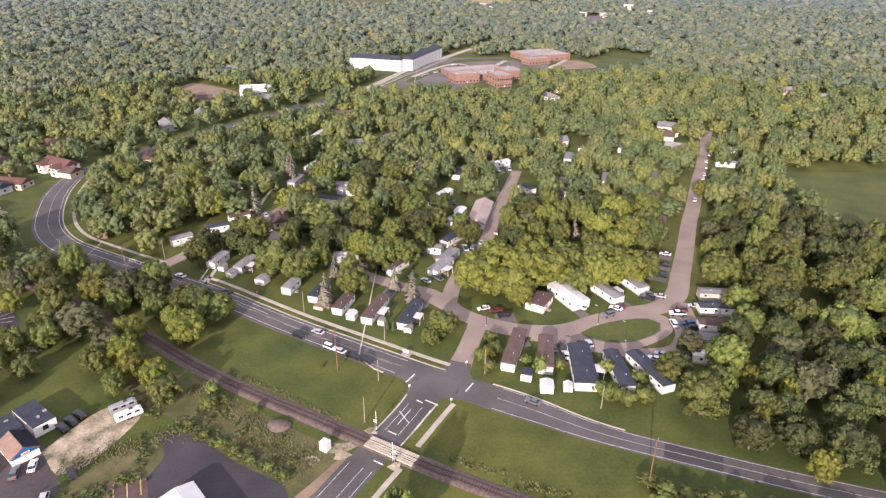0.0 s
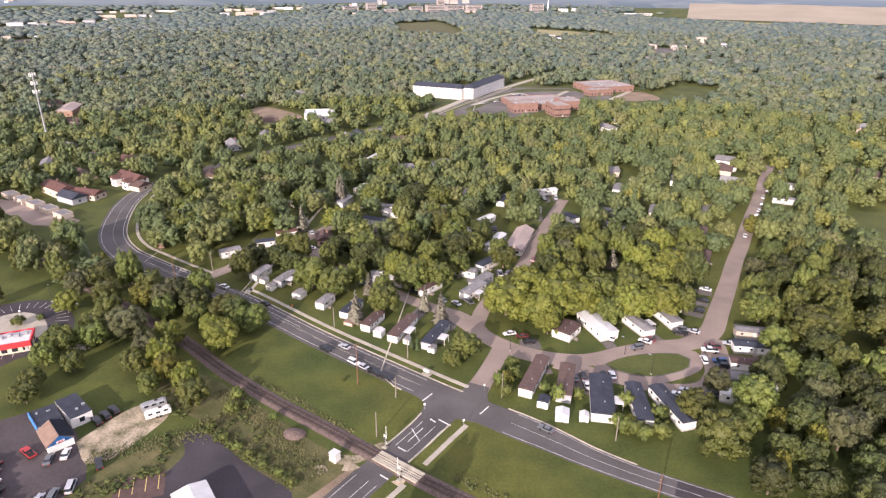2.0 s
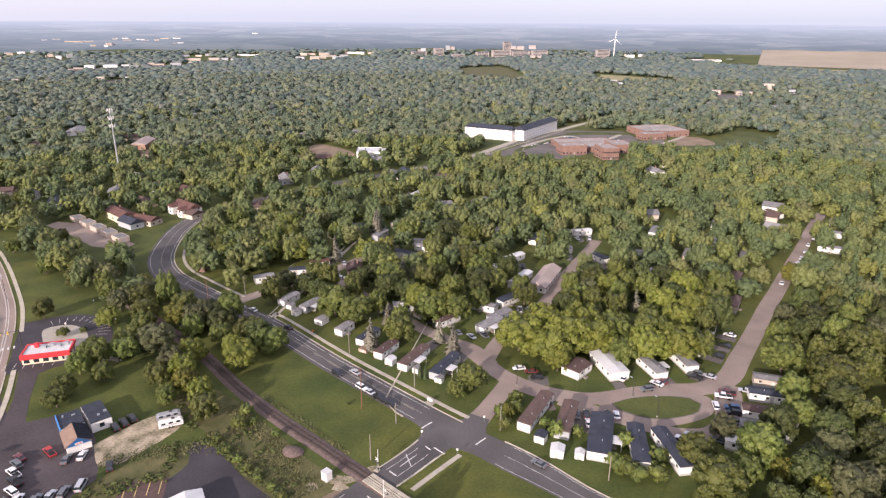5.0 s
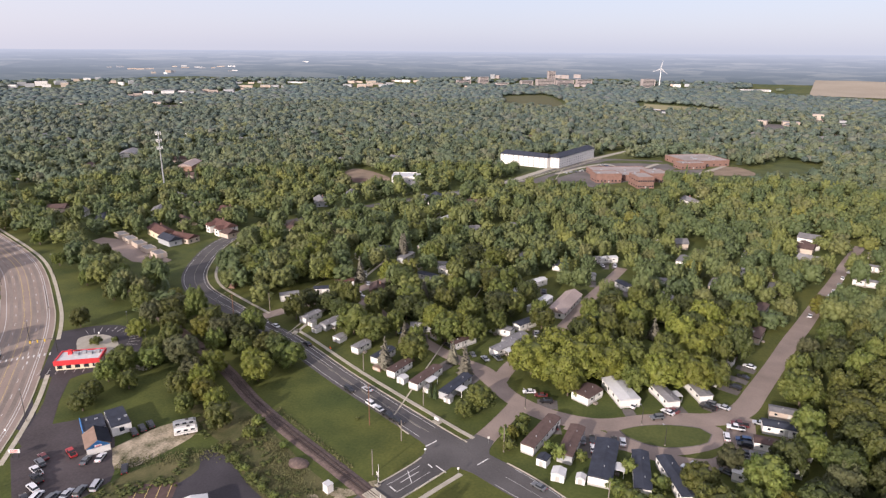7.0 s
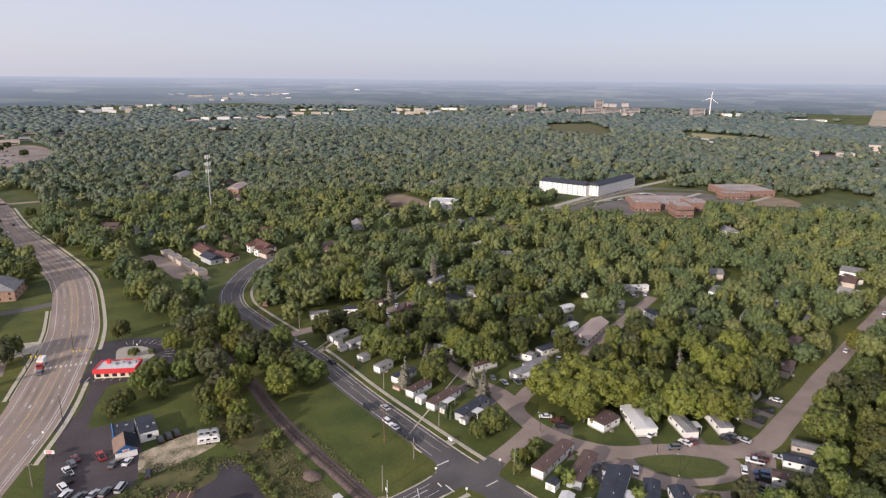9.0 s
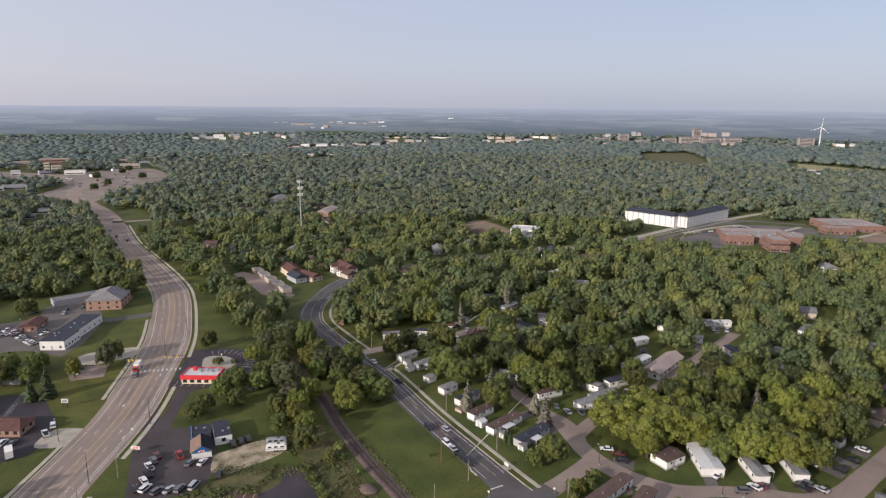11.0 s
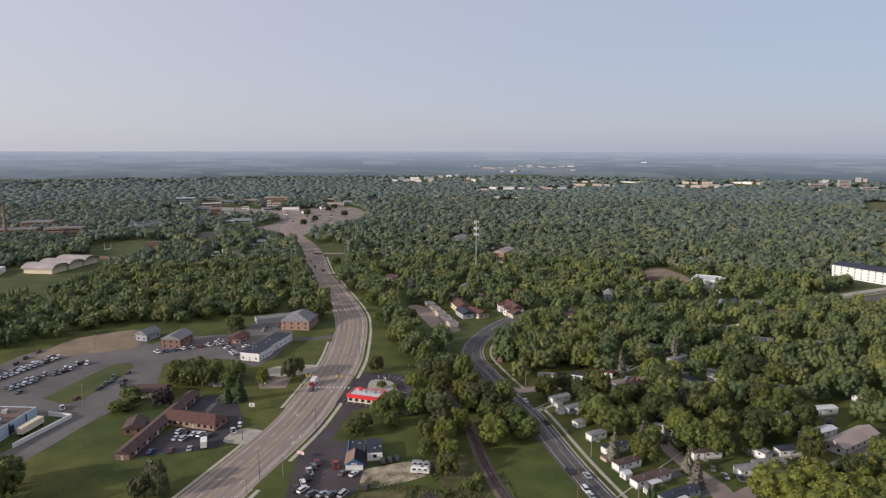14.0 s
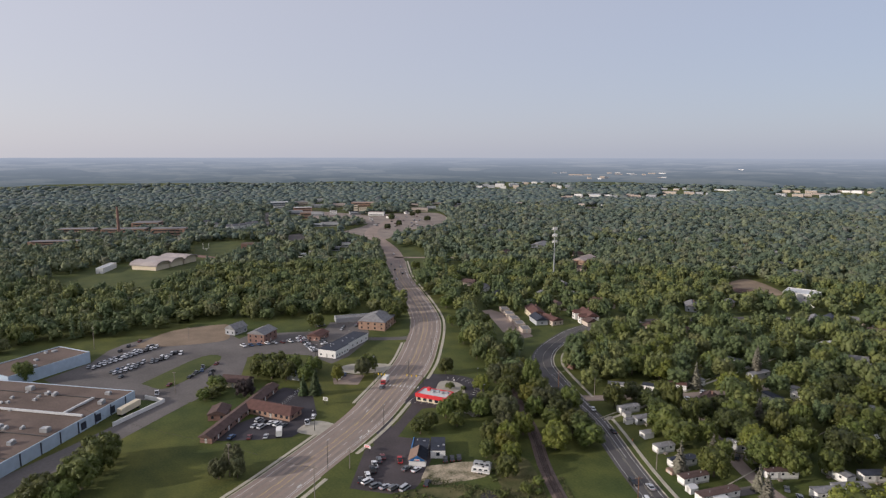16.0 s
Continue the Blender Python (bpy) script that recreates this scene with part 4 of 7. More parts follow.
# the row between the road and the grass island
mobile_home(20, 160.2, 0.29, 0.957, 20, 4.3, "white", "roof_brown")
shed(25.5, 157, 3.2, 3.2, 2.5, -16, label="white garden shed with a dark gable roof", roof="roof_dark")
mobile_home(31.4, 159, 0.14, 0.99, 17, 4.6, "gray_wall", "roof_brown")
shed(30.7, 151.6, 3.8, 3.6, 2.4, -4, "white", "roof_white", "white shed under a blue and white cover")
shed(37, 151.8, 2.6, 2.4, 1.9, -4, label="tiny white shed on the grass", roof="roof_white")
mobile_home(42.2, 151, 0.06, 1.0, 20, 6.6, "white", "roof_dark", "wide white mobile home under a dark blue roof with vents", porch=4)
mobile_home(54, 149.8, -0.06, 1.0, 18, 4.6, "white", "roof_dark")
mobile_home(66.2, 150.5, -0.36, 0.93, 18, 4.6, "white", "roof_dark")
# north of the loop
mobile_home(32.5, 195.6, 0.5, 0.87, 9, 7.0, "white", "roof_brown", "white home with a brown roof and a low porch")
mobile_home(49.6, 197.4, -0.45, 0.89, 16, 7.2, "white", "roof_white", "broad white home with a bright white metal roof")
mobile_home(64, 201, -0.48, 0.88, 13, 4.6, "white", "roof_gray", porch=4)
mobile_home(75, 208.4, -0.4, 0.92, 13, 4.8, "white", "roof_gray", "white home with a pale carport roof")
for x, y, wall, roof in ((80.5, 223.4, "gray_wall", "roof_gray"), (84, 231, "white", "roof_gray"), (87.4, 241, "white", "roof_gray"), (93, 256, "white", "roof_brown"), (99, 271, "beige", "roof_gray")):
    mobile_home(x, y, -0.9, 0.43, 13, 4.6, wall, roof)
# east of the loop
mobile_home(91, 196.4, 1.0, -0.05, 18, 4.6, "white", "roof_dark")
mobile_home(94.6, 206.6, 1.0, -0.1, 16, 4.4, "beige", "roof_gray")
mobile_home(87, 185.4, 1.0, -0.1, 16, 4.4, "white", "roof_brown")
mobile_home(84.5, 176, 1.0, -0.15, 14, 4.4, "gray_wall", "roof_gray")
mobile_home(79, 167.5, 0.95, -0.3, 14, 4.4, "white", "roof_white")
for x, y in ((148, 335), (160, 362), (172, 390), (182, 415)):
    mobile_home(x, y, 1.0, -0.25, 15, 4.4, "white", "roof_gray")
# inside the park
house(17.5, 281, -12, 8, 27, 3.0, "white", "roof_pink", "long white community hall with a pale tan gable roof", 2.2, windows=(6, 6, 2, 2), chimney=False, group="")
mobile_home(3, 269.5, 0.34, 0.94, 18, 4.4, "white", "roof_white")
house(-75, 271, 20, 7, 9, 3.0, "tan", "roof_brown", "pinkish-tan house with a brown roof", 2.2, group="")
shed(-149.5, 257.5, 6.5, 4.0, 2.4, 100, "brick", "roof_gray", "red shed with a grey roof by the bend")
mobile_home(-40, 234, 0.6, 0.8, 12, 4.6, "gray_wall", "roof_white", "grey mobile home with a bluish metal roof")
mobile_home(-4, 221, 0.5, 0.86, 13, 4.4, "white", "roof_gray", porch=4)
mobile_home(-1, 230, 0.5, 0.86, 12, 4.4, "gray_wall", "roof_gray")
mobile_home(-22, 222, 0.55, 0.83, 12, 4.4, "white", "roof_brown")
mobile_home(-32, 229, 0.55, 0.83, 12, 4.4, "beige", "roof_gray")


def home_along(ax, ay, bx, by, wall="white", roof="roof_gray", w=4.4, porch=0):
    """A mobile home whose long front wall runs from a to b, with an open plot before it."""
    l = math.hypot(bx - ax, by - ay)
    dx, dy = (bx - ax) / l, (by - ay) / l
    l = max(l, 9.0)
    nx, ny = (-dy, dx) if -dy * (ax - 50) + dx * ay > 0 else (dy, -dx)
    mobile_home(ax + nx * w / 2, ay + ny * w / 2, dx, dy, l, w, wall, roof, porch=porch)
    mx, my = (ax + bx) / 2, (ay + by) / 2
    n = math.hypot(mx - 50, my)
    for k in (0.25, 0.75):
        qx, qy = ax + dx * l * k, ay + dy * l * k
        keep_clear([(qx, qy), (qx - (mx - 50) / n * 8, qy - my / n * 8)], 2.8)


PARK_HOMES = [(-115, 246, -109, 251, "white", "roof_gray"), (-104, 259, -96, 263, "white", "roof_dark"), (-98, 271, -90, 276, "white", "roof_red"), (-91, 282, -89, 291, "white", "roof_gray"), (-63, 298, -51, 294, "white", "roof_dark"), (-55, 310, -45, 306, "white", "roof_gray"), (-58, 381, -46, 378, "white", "roof_white"), (-43, 232, -38, 234, "gray_wall", "roof_gray"),
              (-11, 243, -1, 240, "white", "roof_gray"), (-62, 394, -46, 383, "white", "roof_white"), (-38, 405, -31, 415, "white", "roof_gray"), (-103, 334, -90, 336, "gray_wall", "roof_dark"), (-58, 316, -48, 317, "white", "roof_gray"),
              (30, 354, 39, 359, "white", "roof_white"), (20, 322, 29, 324, "white", "roof_gray"), (98, 357, 107, 358, "white", "roof_gray"), (110, 357, 120, 354, "white", "roof_brown"), (-3, 298, 5, 310, "white", "roof_white"),
              (39, 318, 45, 311, "white", "roof_dark"), (59, 307, 67, 300, "white", "roof_gray"), (68, 299, 75, 293, "white", "roof_white"), (60, 277, 69, 276, "gray_wall", "roof_dark"), (25, 353, 34, 356, "white", "roof_gray"),
              (2, 247, 9, 257, "white", "roof_dark"), (98, 434, 103, 425, "white", "roof_gray"), (148, 430, 154, 420, "white", "roof_brown"), (-128, 305, -116, 303, "white", "roof_red"), (-140, 330, -129, 327, "beige", "roof_gray")]
for k, row_ in enumerate(PARK_HOMES):
    home_along(*row_)
    mx, my = (row_[0] + row_[2]) / 2, (row_[1] + row_[3]) / 2
    n = math.hypot(mx - 50, my)
    setting("drive_%d" % (k + 14), boxed(mx - (mx - 50) / n * 5 + 3, my - my / n * 5, -0.05, 3.4, 9, 0.08, math.degrees(math.atan2(50 - mx, my))), M["asphalt_gray"], "grey asphalt driveway before a mobile home", "driveway")
house(148, 489, 8, 9, 12, 3.0, "tan", "roof_red", "pinkish house with a red-brown roof in the woods", 2.0, group="")
house(-190, 434, 36, 9, 15, 4.2, "gray_wall", "roof_gray", "broad grey house with a grey roof among the trees", 2.4, group="")
keep_clear([(-190, 430), (-181, 412)], 8)
house(88, 532, 30, 9, 13, 3.4, "white", "roof_gray", "white house with a grey roof behind the park", 2.2, group="")
house(103, 557, 20, 9, 14, 3.4, "white", "roof_gray", "long white house with a grey roof behind the park", 2.2, group="")
keep_clear([(90, 530), (85, 505)], 9)
rng = random.Random(4)
for i in range(5):
    for j in range(9):
        x, y = -118 + 27 * j + 9 * i + rng.uniform(-4, 4), 292 + 29 * i - 0.12 * (27 * j) + rng.uniform(-4, 4)
        a = radians(72 + rng.choice((0, 0, 0, -75)) + rng.uniform(-6, 6))
        if x > 130 or (5 < x < 32 and y < 330) or (-85 < x < -45 and y < 300) or any(math.hypot(x - (p[0] + p[2]) / 2, y - (p[1] + p[3]) / 2) < 19 for p in PARK_HOMES):
            continue
        mobile_home(x, y, math.cos(a), math.sin(a), rng.uniform(12, 16), 4.5, rng.choice(("white", "white", "beige", "gray_wall", "cream")), rng.choice(("roof_gray", "roof_gray", "roof_brown", "roof_dark", "roof_white")))
        n = math.hypot(x - 50, y)
        keep_clear([(x, y), (x - (x - 50) / n * 9, y - y / n * 9)], 3.0)

# the shop by the car lot
shop = thing("shop", "white shop with a tan and dark gable roof and blue trim", "shop", -107.6, 124.5, 0, 50.6)
part("wall", gable_body(6.4, 8.6, 0, 2.7, 1.9), M["white"], shop)
bm = bmesh.new()
bm.faces.new([bm.verts.new(c) for c in ((-3.4, -4.8, 2.45), (3.4, -4.8, 2.45), (0, -4.8, 4.75))])
bmesh.ops.solidify(bm, geom=bm.faces[:], thickness=0.1)
part("gable_panel", bm, M["blue"], shop, "blue painted gable board")
part("sign", boxed(0, -4.96, 2.7, 2.0, 0.1, 0.6), M["white"], shop, "white sign board with plain dark bars")
for k in range(2):
    part("sign_bar", boxed(-0.35 + 0.7 * k, -5.03, 2.85, 0.55, 0.04, 0.3), M["red"], shop)
roofm = gable(bmesh.new(), 6.4, 8.6, 2.7, 1.9, 0.4, 0.2)
part("roof", roofm, M["roof_tan"], shop, "tan shingled roof")
face_openings(shop, 6.4, 8.6, 2.7, 0, (2, 2, 0, 1), M["glass"], (1.4, 1.3))
keep_clear([(-108, 127), (-108, 128)], 8)
bm = bmesh.new()
vs = [bm.verts.new(c) for c in ((0.02, -4.72, 4.86), (3.72, -4.72, 2.66), (3.72, 4.72, 2.66), (0.02, 4.72, 4.86))]
bm.faces.new(vs)
bmesh.ops.solidify(bm, geom=bm.faces[:], thickness=-0.06)
part("dark_slope", bm, M["roof_dark"], shop, "dark shingled roof slope")
annex = flat_block("shop_annex", -110, 135.7, -36, 12.2, 5.8, 3.2, "white", "roof_dark", "low white annex with a dark flat roof", "building", (0, 1, 0, 0), units=2, parapet=0.14, rim="roof_dark")
wing2 = flat_block("shop_wing", -115.1, 130.9, -39, 8.9, 6.4, 3.0, "gray_wall", "roof_dark", "narrow grey wing with a blue fascia and dark flat roof", "building", units=2, parapet=0.14, rim="roof_dark")
part("blue_fascia", boxed(0, -3.34, 1.5, 8.9, 0.28, 1.9), M["blue"], wing2, "bright blue fascia board")


def sign_board(x, y, turn, w, h, z, label, board="white", bars="red"):
    r = thing("sign", label, "sign", x, y, 0, turn)
    for sx in (-w * 0.3, w * 0.3):
        part("post", boxed(sx, 0, 0, 0.2, 0.2, z), M["dark_metal"], r)
    part("board", boxed(0, 0, z, w, 0.3, h), M[board], r)
    for k in range(2):
        part("bar", boxed(0, -0.17, z + h * (0.2 + 0.42 * k), w * 0.7, 0.04, h * 0.22), M[bars], r)
    return r


sign_board(-126.5, 112.5, 20, 3.2, 1.1, 1.6, "white and red roadside sign board on posts")
sign_board(-181.5, 120.5, 30, 2.6, 1.6, 2.0, "white motel sign on a short post", "white", "dark_metal")

# the red restaurant
ff = thing("restaurant", "low red and white fast-food restaurant with a flat roof", "restaurant", -155.6, 166.2, 0, 29)
part("wall", boxed(0, 0, 0, 15.5, 9, 3.2), M["cream"], ff)
for x, y, sx, sy in ((0, -4.65, 16.2, 0.5), (0, 4.65, 16.2, 0.5), (-7.85, 0, 0.5, 9), (7.85, 0, 0.5, 9)):
    part("fascia", boxed(x, y, 2.1 if y < -4 else 2.6, sx, sy, 1.9 if y < -4 else 1.2), M["red"], ff, "bright red fascia panel")
part("roof", boxed(0, 0, 3.2, 15.2, 8.8, 0.2), M["roof_white"], ff)
part("tower", boxed(-4.2, 2.4, 3.2, 1.4, 1.4, 1.8), M["red"], ff, "small red roof tower")
for k in range(4):
    part("roof_unit", boxed(-1.5 + 2.4 * k, 1 + (k % 2), 3.4, 1.6, 1.6, 1.0), M["metal"], ff)
face_openings(ff, 15.5, 9, 3.2, 0, (2, 2, 5, 3), M["glass"], (1.8, 1.5), ("S", 6.5), 0.6)
keep_clear([(-157, 167), (-157, 168)], 12)

# white-roofed building near the dark lot, with a timber pergola
wr = house(-55.2, 102.2, 42, 7.6, 19, 3.2, "white", "roof_white", "building with a ribbed white metal roof", 0.8, windows=(3, 3, 2, 2), chimney=False, group="")
for k in range(8):
    part("roof_rib", boxed(0, -9 + 2.6 * k, 4.02, 0.5, 0.12, 0.1), M["roof_white"], wr)
deck = thing("parking_bay", "brown paved parking bay with yellow stripes", "parking bay", -76, 111, 0, 25)
part("paving", boxed(0, 0, 0, 12, 9, 0.06), M["roof_brown"], deck)
for k in range(4):
    part("stripe", boxed(-4.5 + 3 * k, 1, 0.062, 0.2, 6, 0.02), M["paint_y"], deck)

# motel
motel = thing("motel", "low brick motel with long red-brown roofs", "motel", -186.5, 95.5, 0, 31)
part("wall", boxed(0, 0, 0, 27, 9, 3), M["brick_tan"], motel)
bm = gable(bmesh.new(), 9, 27, 3, 2.2, 0.9, 0.2, 3)
bm.transform(pose(0, 0, 0, 0, 0, 90))
part("roof", bm, M["roof_red"], motel)
face_openings(motel, 27, 9, 3, 0, (2, 2, 9, 9), M["glass"], (1.4, 1.3), ("S", 3))
keep_clear([(-198, 91), (-174, 105)], 9)
wing = thing("motel_wing", "long narrow brick motel wing with a dark brown roof", "motel", -193.5, 84.5, 0, 43)
part("wall", boxed(0, 0, 0, 5.6, 62, 2.7), M["brick"], wing)
part("roof", gable(bmesh.new(), 5.6, 62, 2.7, 1.5, 0.7, 0.2), M["roof_brown"], wing)
face_openings(wing, 5.6, 62, 2.7, 0, (14, 14, 1, 1), M["glass"], (1.2, 1.2), ("S", 0))
for k in range(7):
    part("door", boxed(2.8, -26 + 8.6 * k, 0, 0.14, 1.0, 2.05), M["white"], wing)
keep_clear([(-170, 60), (-217, 110)], 8)
house(-197, 75, 60, 8, 10, 3, "brick", "roof_brown", "small brick house with white shutters and a brown roof", 1.8, chimney=False, group="")
house(-233, 95, -48, 9, 14, 3, "cream", "roof_brown", "cream house with a dark brown roof", 2.2, chimney=False, group="")
for k, (x, y, l, lab) in enumerate(((-250.5, 159, 15, "front"), (-262, 176, 28, "rear"))):
    flat_block("office", x, y, 32, 10.5 if k else 12, l, 4.6 if not k else 4.4, "white", "roof_dark", "low white office block with a dark flat roof", "office",
               (4, 5, 3, 2), 1, units=3, win=(1.0, 1.1), group="white office blocks", parapet=0.2, rim="roof_dark")
house(-291, 213, 40, 19, 24, 6, "brick_tan", "roof_gray", "two-storey brick block with a grey hipped roof", 4, hip=7, windows=(3, 4, 4, 4), storeys=2, chimney=False, group="")
house(-304, 135, 38, 12, 15, 6, "brick", "roof_gray", "two-storey brick house with a grey roof", 2.6, windows=(3, 3, 3, 2), storeys=2, chimney=False, group="")
house(-331, 127, 30, 8, 12, 4, "gray_wall", "roof_gray", "grey barn-like house at the wood's edge", 3, chimney=False, group="")
house(-287, 166, 38, 9, 13, 3.2, "brick", "roof_red", "small brick house under tall trees", 1.6, chimney=False, group="")
flat_block("long_store", -312, 214, -18, 8, 42, 3, "gray_wall", "roof_gray", "long low pale store roof behind the trees", "building", units=1)
flat_block("kiosk", -226, 126, 38, 7, 12, 3, "gray_wall", "roof_dark", "low dark-roofed building between the trees", "building", units=2)

# factory
fac = thing("factory", "huge low factory with a brown gravel roof and pale blue walls", "factory", -227.3, -26.6, 0, 43)
part("wall", boxed(0, 0, 0, 84, 124, 5.2), M["blue_wall"], fac)
part("roof", boxed(0, 0, 5.2, 83, 123, 0.15), M["roof_flat"], fac)
for x, y, sx, sy in ((-41.8, 0, 0.4, 124), (41.8, 0, 0.4, 124), (0, -61.8, 83.2, 0.4), (0, 61.8, 83.2, 0.4)):
    part("parapet", boxed(x, y, 5.2, sx, sy, 0.35), M["blue_wall"], fac)
for k in range(12):
    part("wall_rib", boxed(42.08, -55 + 10 * k, 0.2, 0.3, 0.5, 5.0), M["roof_dark"], fac)
for k in range(6):
    part("roof_seam", boxed(0, -50 + 20 * k, 5.36, 82, 0.5, 0.25), M["dark_metal"], fac)
for k, (x, y, l, t) in enumerate(((18, 30, 44, 90), (-6, 8, 50, 90), (20, -8, 30, 90), (8, -30, 46, 0), (-22, 36, 30, 90), (30, 40, 18, 0), (-10, -20, 60, 0))):
    part("roof_duct", boxed(x, y, 5.6, 1.0, l, 0.8, t), M["roof_white"], fac, "long pale roof duct")
for k in range(3):
    part("dock_door", boxed(42.1, 28 + 9 * k, 0.8, 0.2, 3, 3.2), M["roof_dark"], fac)
rng = random.Random(11)
for k in range(60):
    u = rng.uniform(0.45, 1.5)
    ux, uy = rng.uniform(-38, 38), rng.uniform(-50, 58)
    m = fac.matrix_basis @ Vector((ux, uy, 5.35))
    un = thing("roof_unit", "weathered grey metal unit on the factory roof", "roof unit", *m, 43 + rng.choice((0, 90)), "units on the factory roof")
    part("casing", boxed(0, 0, 0, 2.6 * u, 1.9 * u, 1.3 * u), M["metal"], un)
    part("hood", boxed(0.6 * u, 0, 1.3 * u, 1.0 * u, 1.2 * u, 0.35), M["roof_white"], un)
keep_clear([(-260, -80), (-195, 20)], 48)
flat_block("factory_wing", -317.5, 12, 30, 26, 46, 6, "blue_wall", "roof_flat", "far wing of the factory with a brown flat roof", "factory", units=6, clear=6)
dock = thing("dock_wall", "low white wall round the loading dock", "wall", -226, 43, 0, 33)
part("long_wall", boxed(5.5, 0, 0, 0.5, 30, 1.9), M["white"], dock)
part("end_wall", boxed(-0.5, 14.8, 0, 12, 0.5, 1.9), M["white"], dock)
trailer = thing("trailer", "long cream-white box trailer parked at the dock", "trailer", -227, 42.5, 0, 40)
part("box_body", boxed(0, 0, 1.1, 2.7, 12.5, 2.8), M["cream"], trailer)
for y in (-5, -4, 4.5):
    for x in (-1.2, 1.2):
        part("wheel", rod(bmesh.new(), (x - 0.2, y, 0.5), (x + 0.2, y, 0.5), 0.5, 12), M["rubber"], trailer)

# arched hall by the sports field
hall = thing("arched_hall", "tan hall with a scalloped pale grey arched roof", "hall", -640, 152, 0, 38)
for k in range(3):
    part("wall", boxed(0, -22 + 22 * k, 0, 30, 20, 5.2), M["cream"], hall)
    bm = bmesh.new()
    prof = [(-22 + 22 * k + math.cos(math.pi * i / 10) * 11, 5 + 4.2 * math.sin(math.pi * i / 10)) for i in range(11)]
    rows = [[bm.verts.new((v, u, z + dz)) for u, z in prof] for v in (-17, 17) for dz in (0, -0.6)]
    for a, b in ((0, 2), (3, 1), (1, 0), (2, 3)):
        for i in range(10):
            bm.faces.new((rows[a][i], rows[a][i + 1], rows[b][i + 1], rows[b][i]))
    bmesh.ops.recalc_face_normals(bm, faces=bm.faces)
    part("arched_roof", bm, M["stone"], hall)
    for v in (-15.2, 15.2):
        bm = bmesh.new()
        bm.faces.new([bm.verts.new((v, u, z - 0.4)) for u, z in prof])
        bmesh.ops.solidify(bm, geom=bm.faces[:], thickness=0.2)
        part("arch_panel", bm, M["cream"], hall)
keep_clear([(-640, 130), (-640, 175)], 34)

# tall white dormitory block and the school
dorm_wings = ((-68, 667, -105.7, 14, 54), (-24, 701, -19.4, 14, 88))
for x, y, t, w, l in dorm_wings:
    r = thing("dormitory", "long white four-storey block with a dark pitched roof", "apartment block", x, y, 0, t, "long white blocks")
    part("wall", boxed(0, 0, 0, w, l, 11), M["white"], r)
    part("roof", gable(bmesh.new(), w, l, 11, 3.4, 0.6, 0.3, 3), M["roof_dark"], r)
    for s in range(4):
        face_openings(r, w, l, 11, 0.1 + 2.65 * s, (0, int(l / 5.5), 3, 0), M["glass"], (1.1, 1.2))
    keep_clear([(x - 0.5, y), (x, y)], l / 2 + 4)
for nm, x, y, t, w, l, h, u in (("school", 32, 636, 22, 58, 46, 5, 4), ("school", 18, 606, 22, 24, 18, 8, 2), ("school", 50, 592, 22, 15, 22, 10, 1), ("school", 62, 626, 22, 20, 24, 8, 2),
                                ("school", 107, 740, 28, 50, 44, 6, 7), ("school", 98, 706, 28, 28, 15, 6, 2)):
    flat_block(nm, x, y, t, w, l, h, "brick", "roof_tan_gravel", "flat-roofed red brick school block", "school", (4, 4, 7, 4), 1 if h < 9 else 2, units=u, clear=4, group="red brick school blocks")
keep_clear([(36, 610), (38, 560)], 34)
keep_clear([(100, 700), (98, 668)], 22)
flat_block("store", -160, 548, 16, 26, 22, 5, "white", "roof_white", "white flat-roofed store among the trees", "store", (2, 2, 4, 2), units=2)

# mast with aerials
mast = thing("mast", "tall slim grey aerial mast", "mast", -332, 429, 0)
part("tube", rod(bmesh.new(), (0, 0, 0), (0, 0, 52), 0.75, 10, 0.35), M["metal"], mast)
for z in (38, 44, 50):
    bm = bmesh.new()
    for i in range(3):
        a0, a1 = radians(120 * i), radians(120 * i + 120)
        rod(bm, (2 * math.cos(a0), 2 * math.sin(a0), z), (2 * math.cos(a1), 2 * math.sin(a1), z), 0.15)
    part("aerial_ring", bm, M["metal"], mast)
    for i in range(9):
        a = radians(40 * i)
        part("aerial", boxed(2.1 * math.cos(a), 2.1 * math.sin(a), z - 1.1, 0.4, 0.4, 2.4, math.degrees(a)), M["white"], mast)
part("base_hut", boxed(4, -3, 0, 4, 3, 2.8), M["gray_wall"], mast)

# houses by the bend and beyond
keep_clear([(-215, 344), (-196, 316)], 10)
keep_clear([(-215, 344), (-230, 300)], 13)
bend_house = house(-215, 344, 62, 9, 20, 5.2, "white", "roof_red", "two-storey white house with a red-brown roof and front gables", 2.6, windows=(4, 5, 2, 2), storeys=2, group="")
for u in (-6, 6):
    for nm, bm, m in (("gable_wing", gable_body(5.6, 5, 0, 4.8, 2.0), "white"), ("wing_roof", gable(bmesh.new(), 5.6, 5, 4.8, 2.0, 0.4, 0.16), "roof_red")):
        bm.transform(pose(-6, u, 0, 0, 0, 90))
        part(nm, bm, M[m], bend_house)
    part("window", boxed(-8.52, u, 1.0, 0.12, 1.6, 1.2), M["glass"], bend_house)
    part("window", boxed(-8.52, u, 3.2, 0.12, 1.4, 1.1), M["glass"], bend_house)
house(-247, 322, 60, 10, 22, 4.6, "cream", "roof_red", "cream house with long red-brown roofs", 2.4, windows=(3, 4, 2, 2), group="")
house(-226, 318, 80, 9, 16, 3.4, "beige", "roof_red", "low house with a red-brown roof", 2.0, group="")
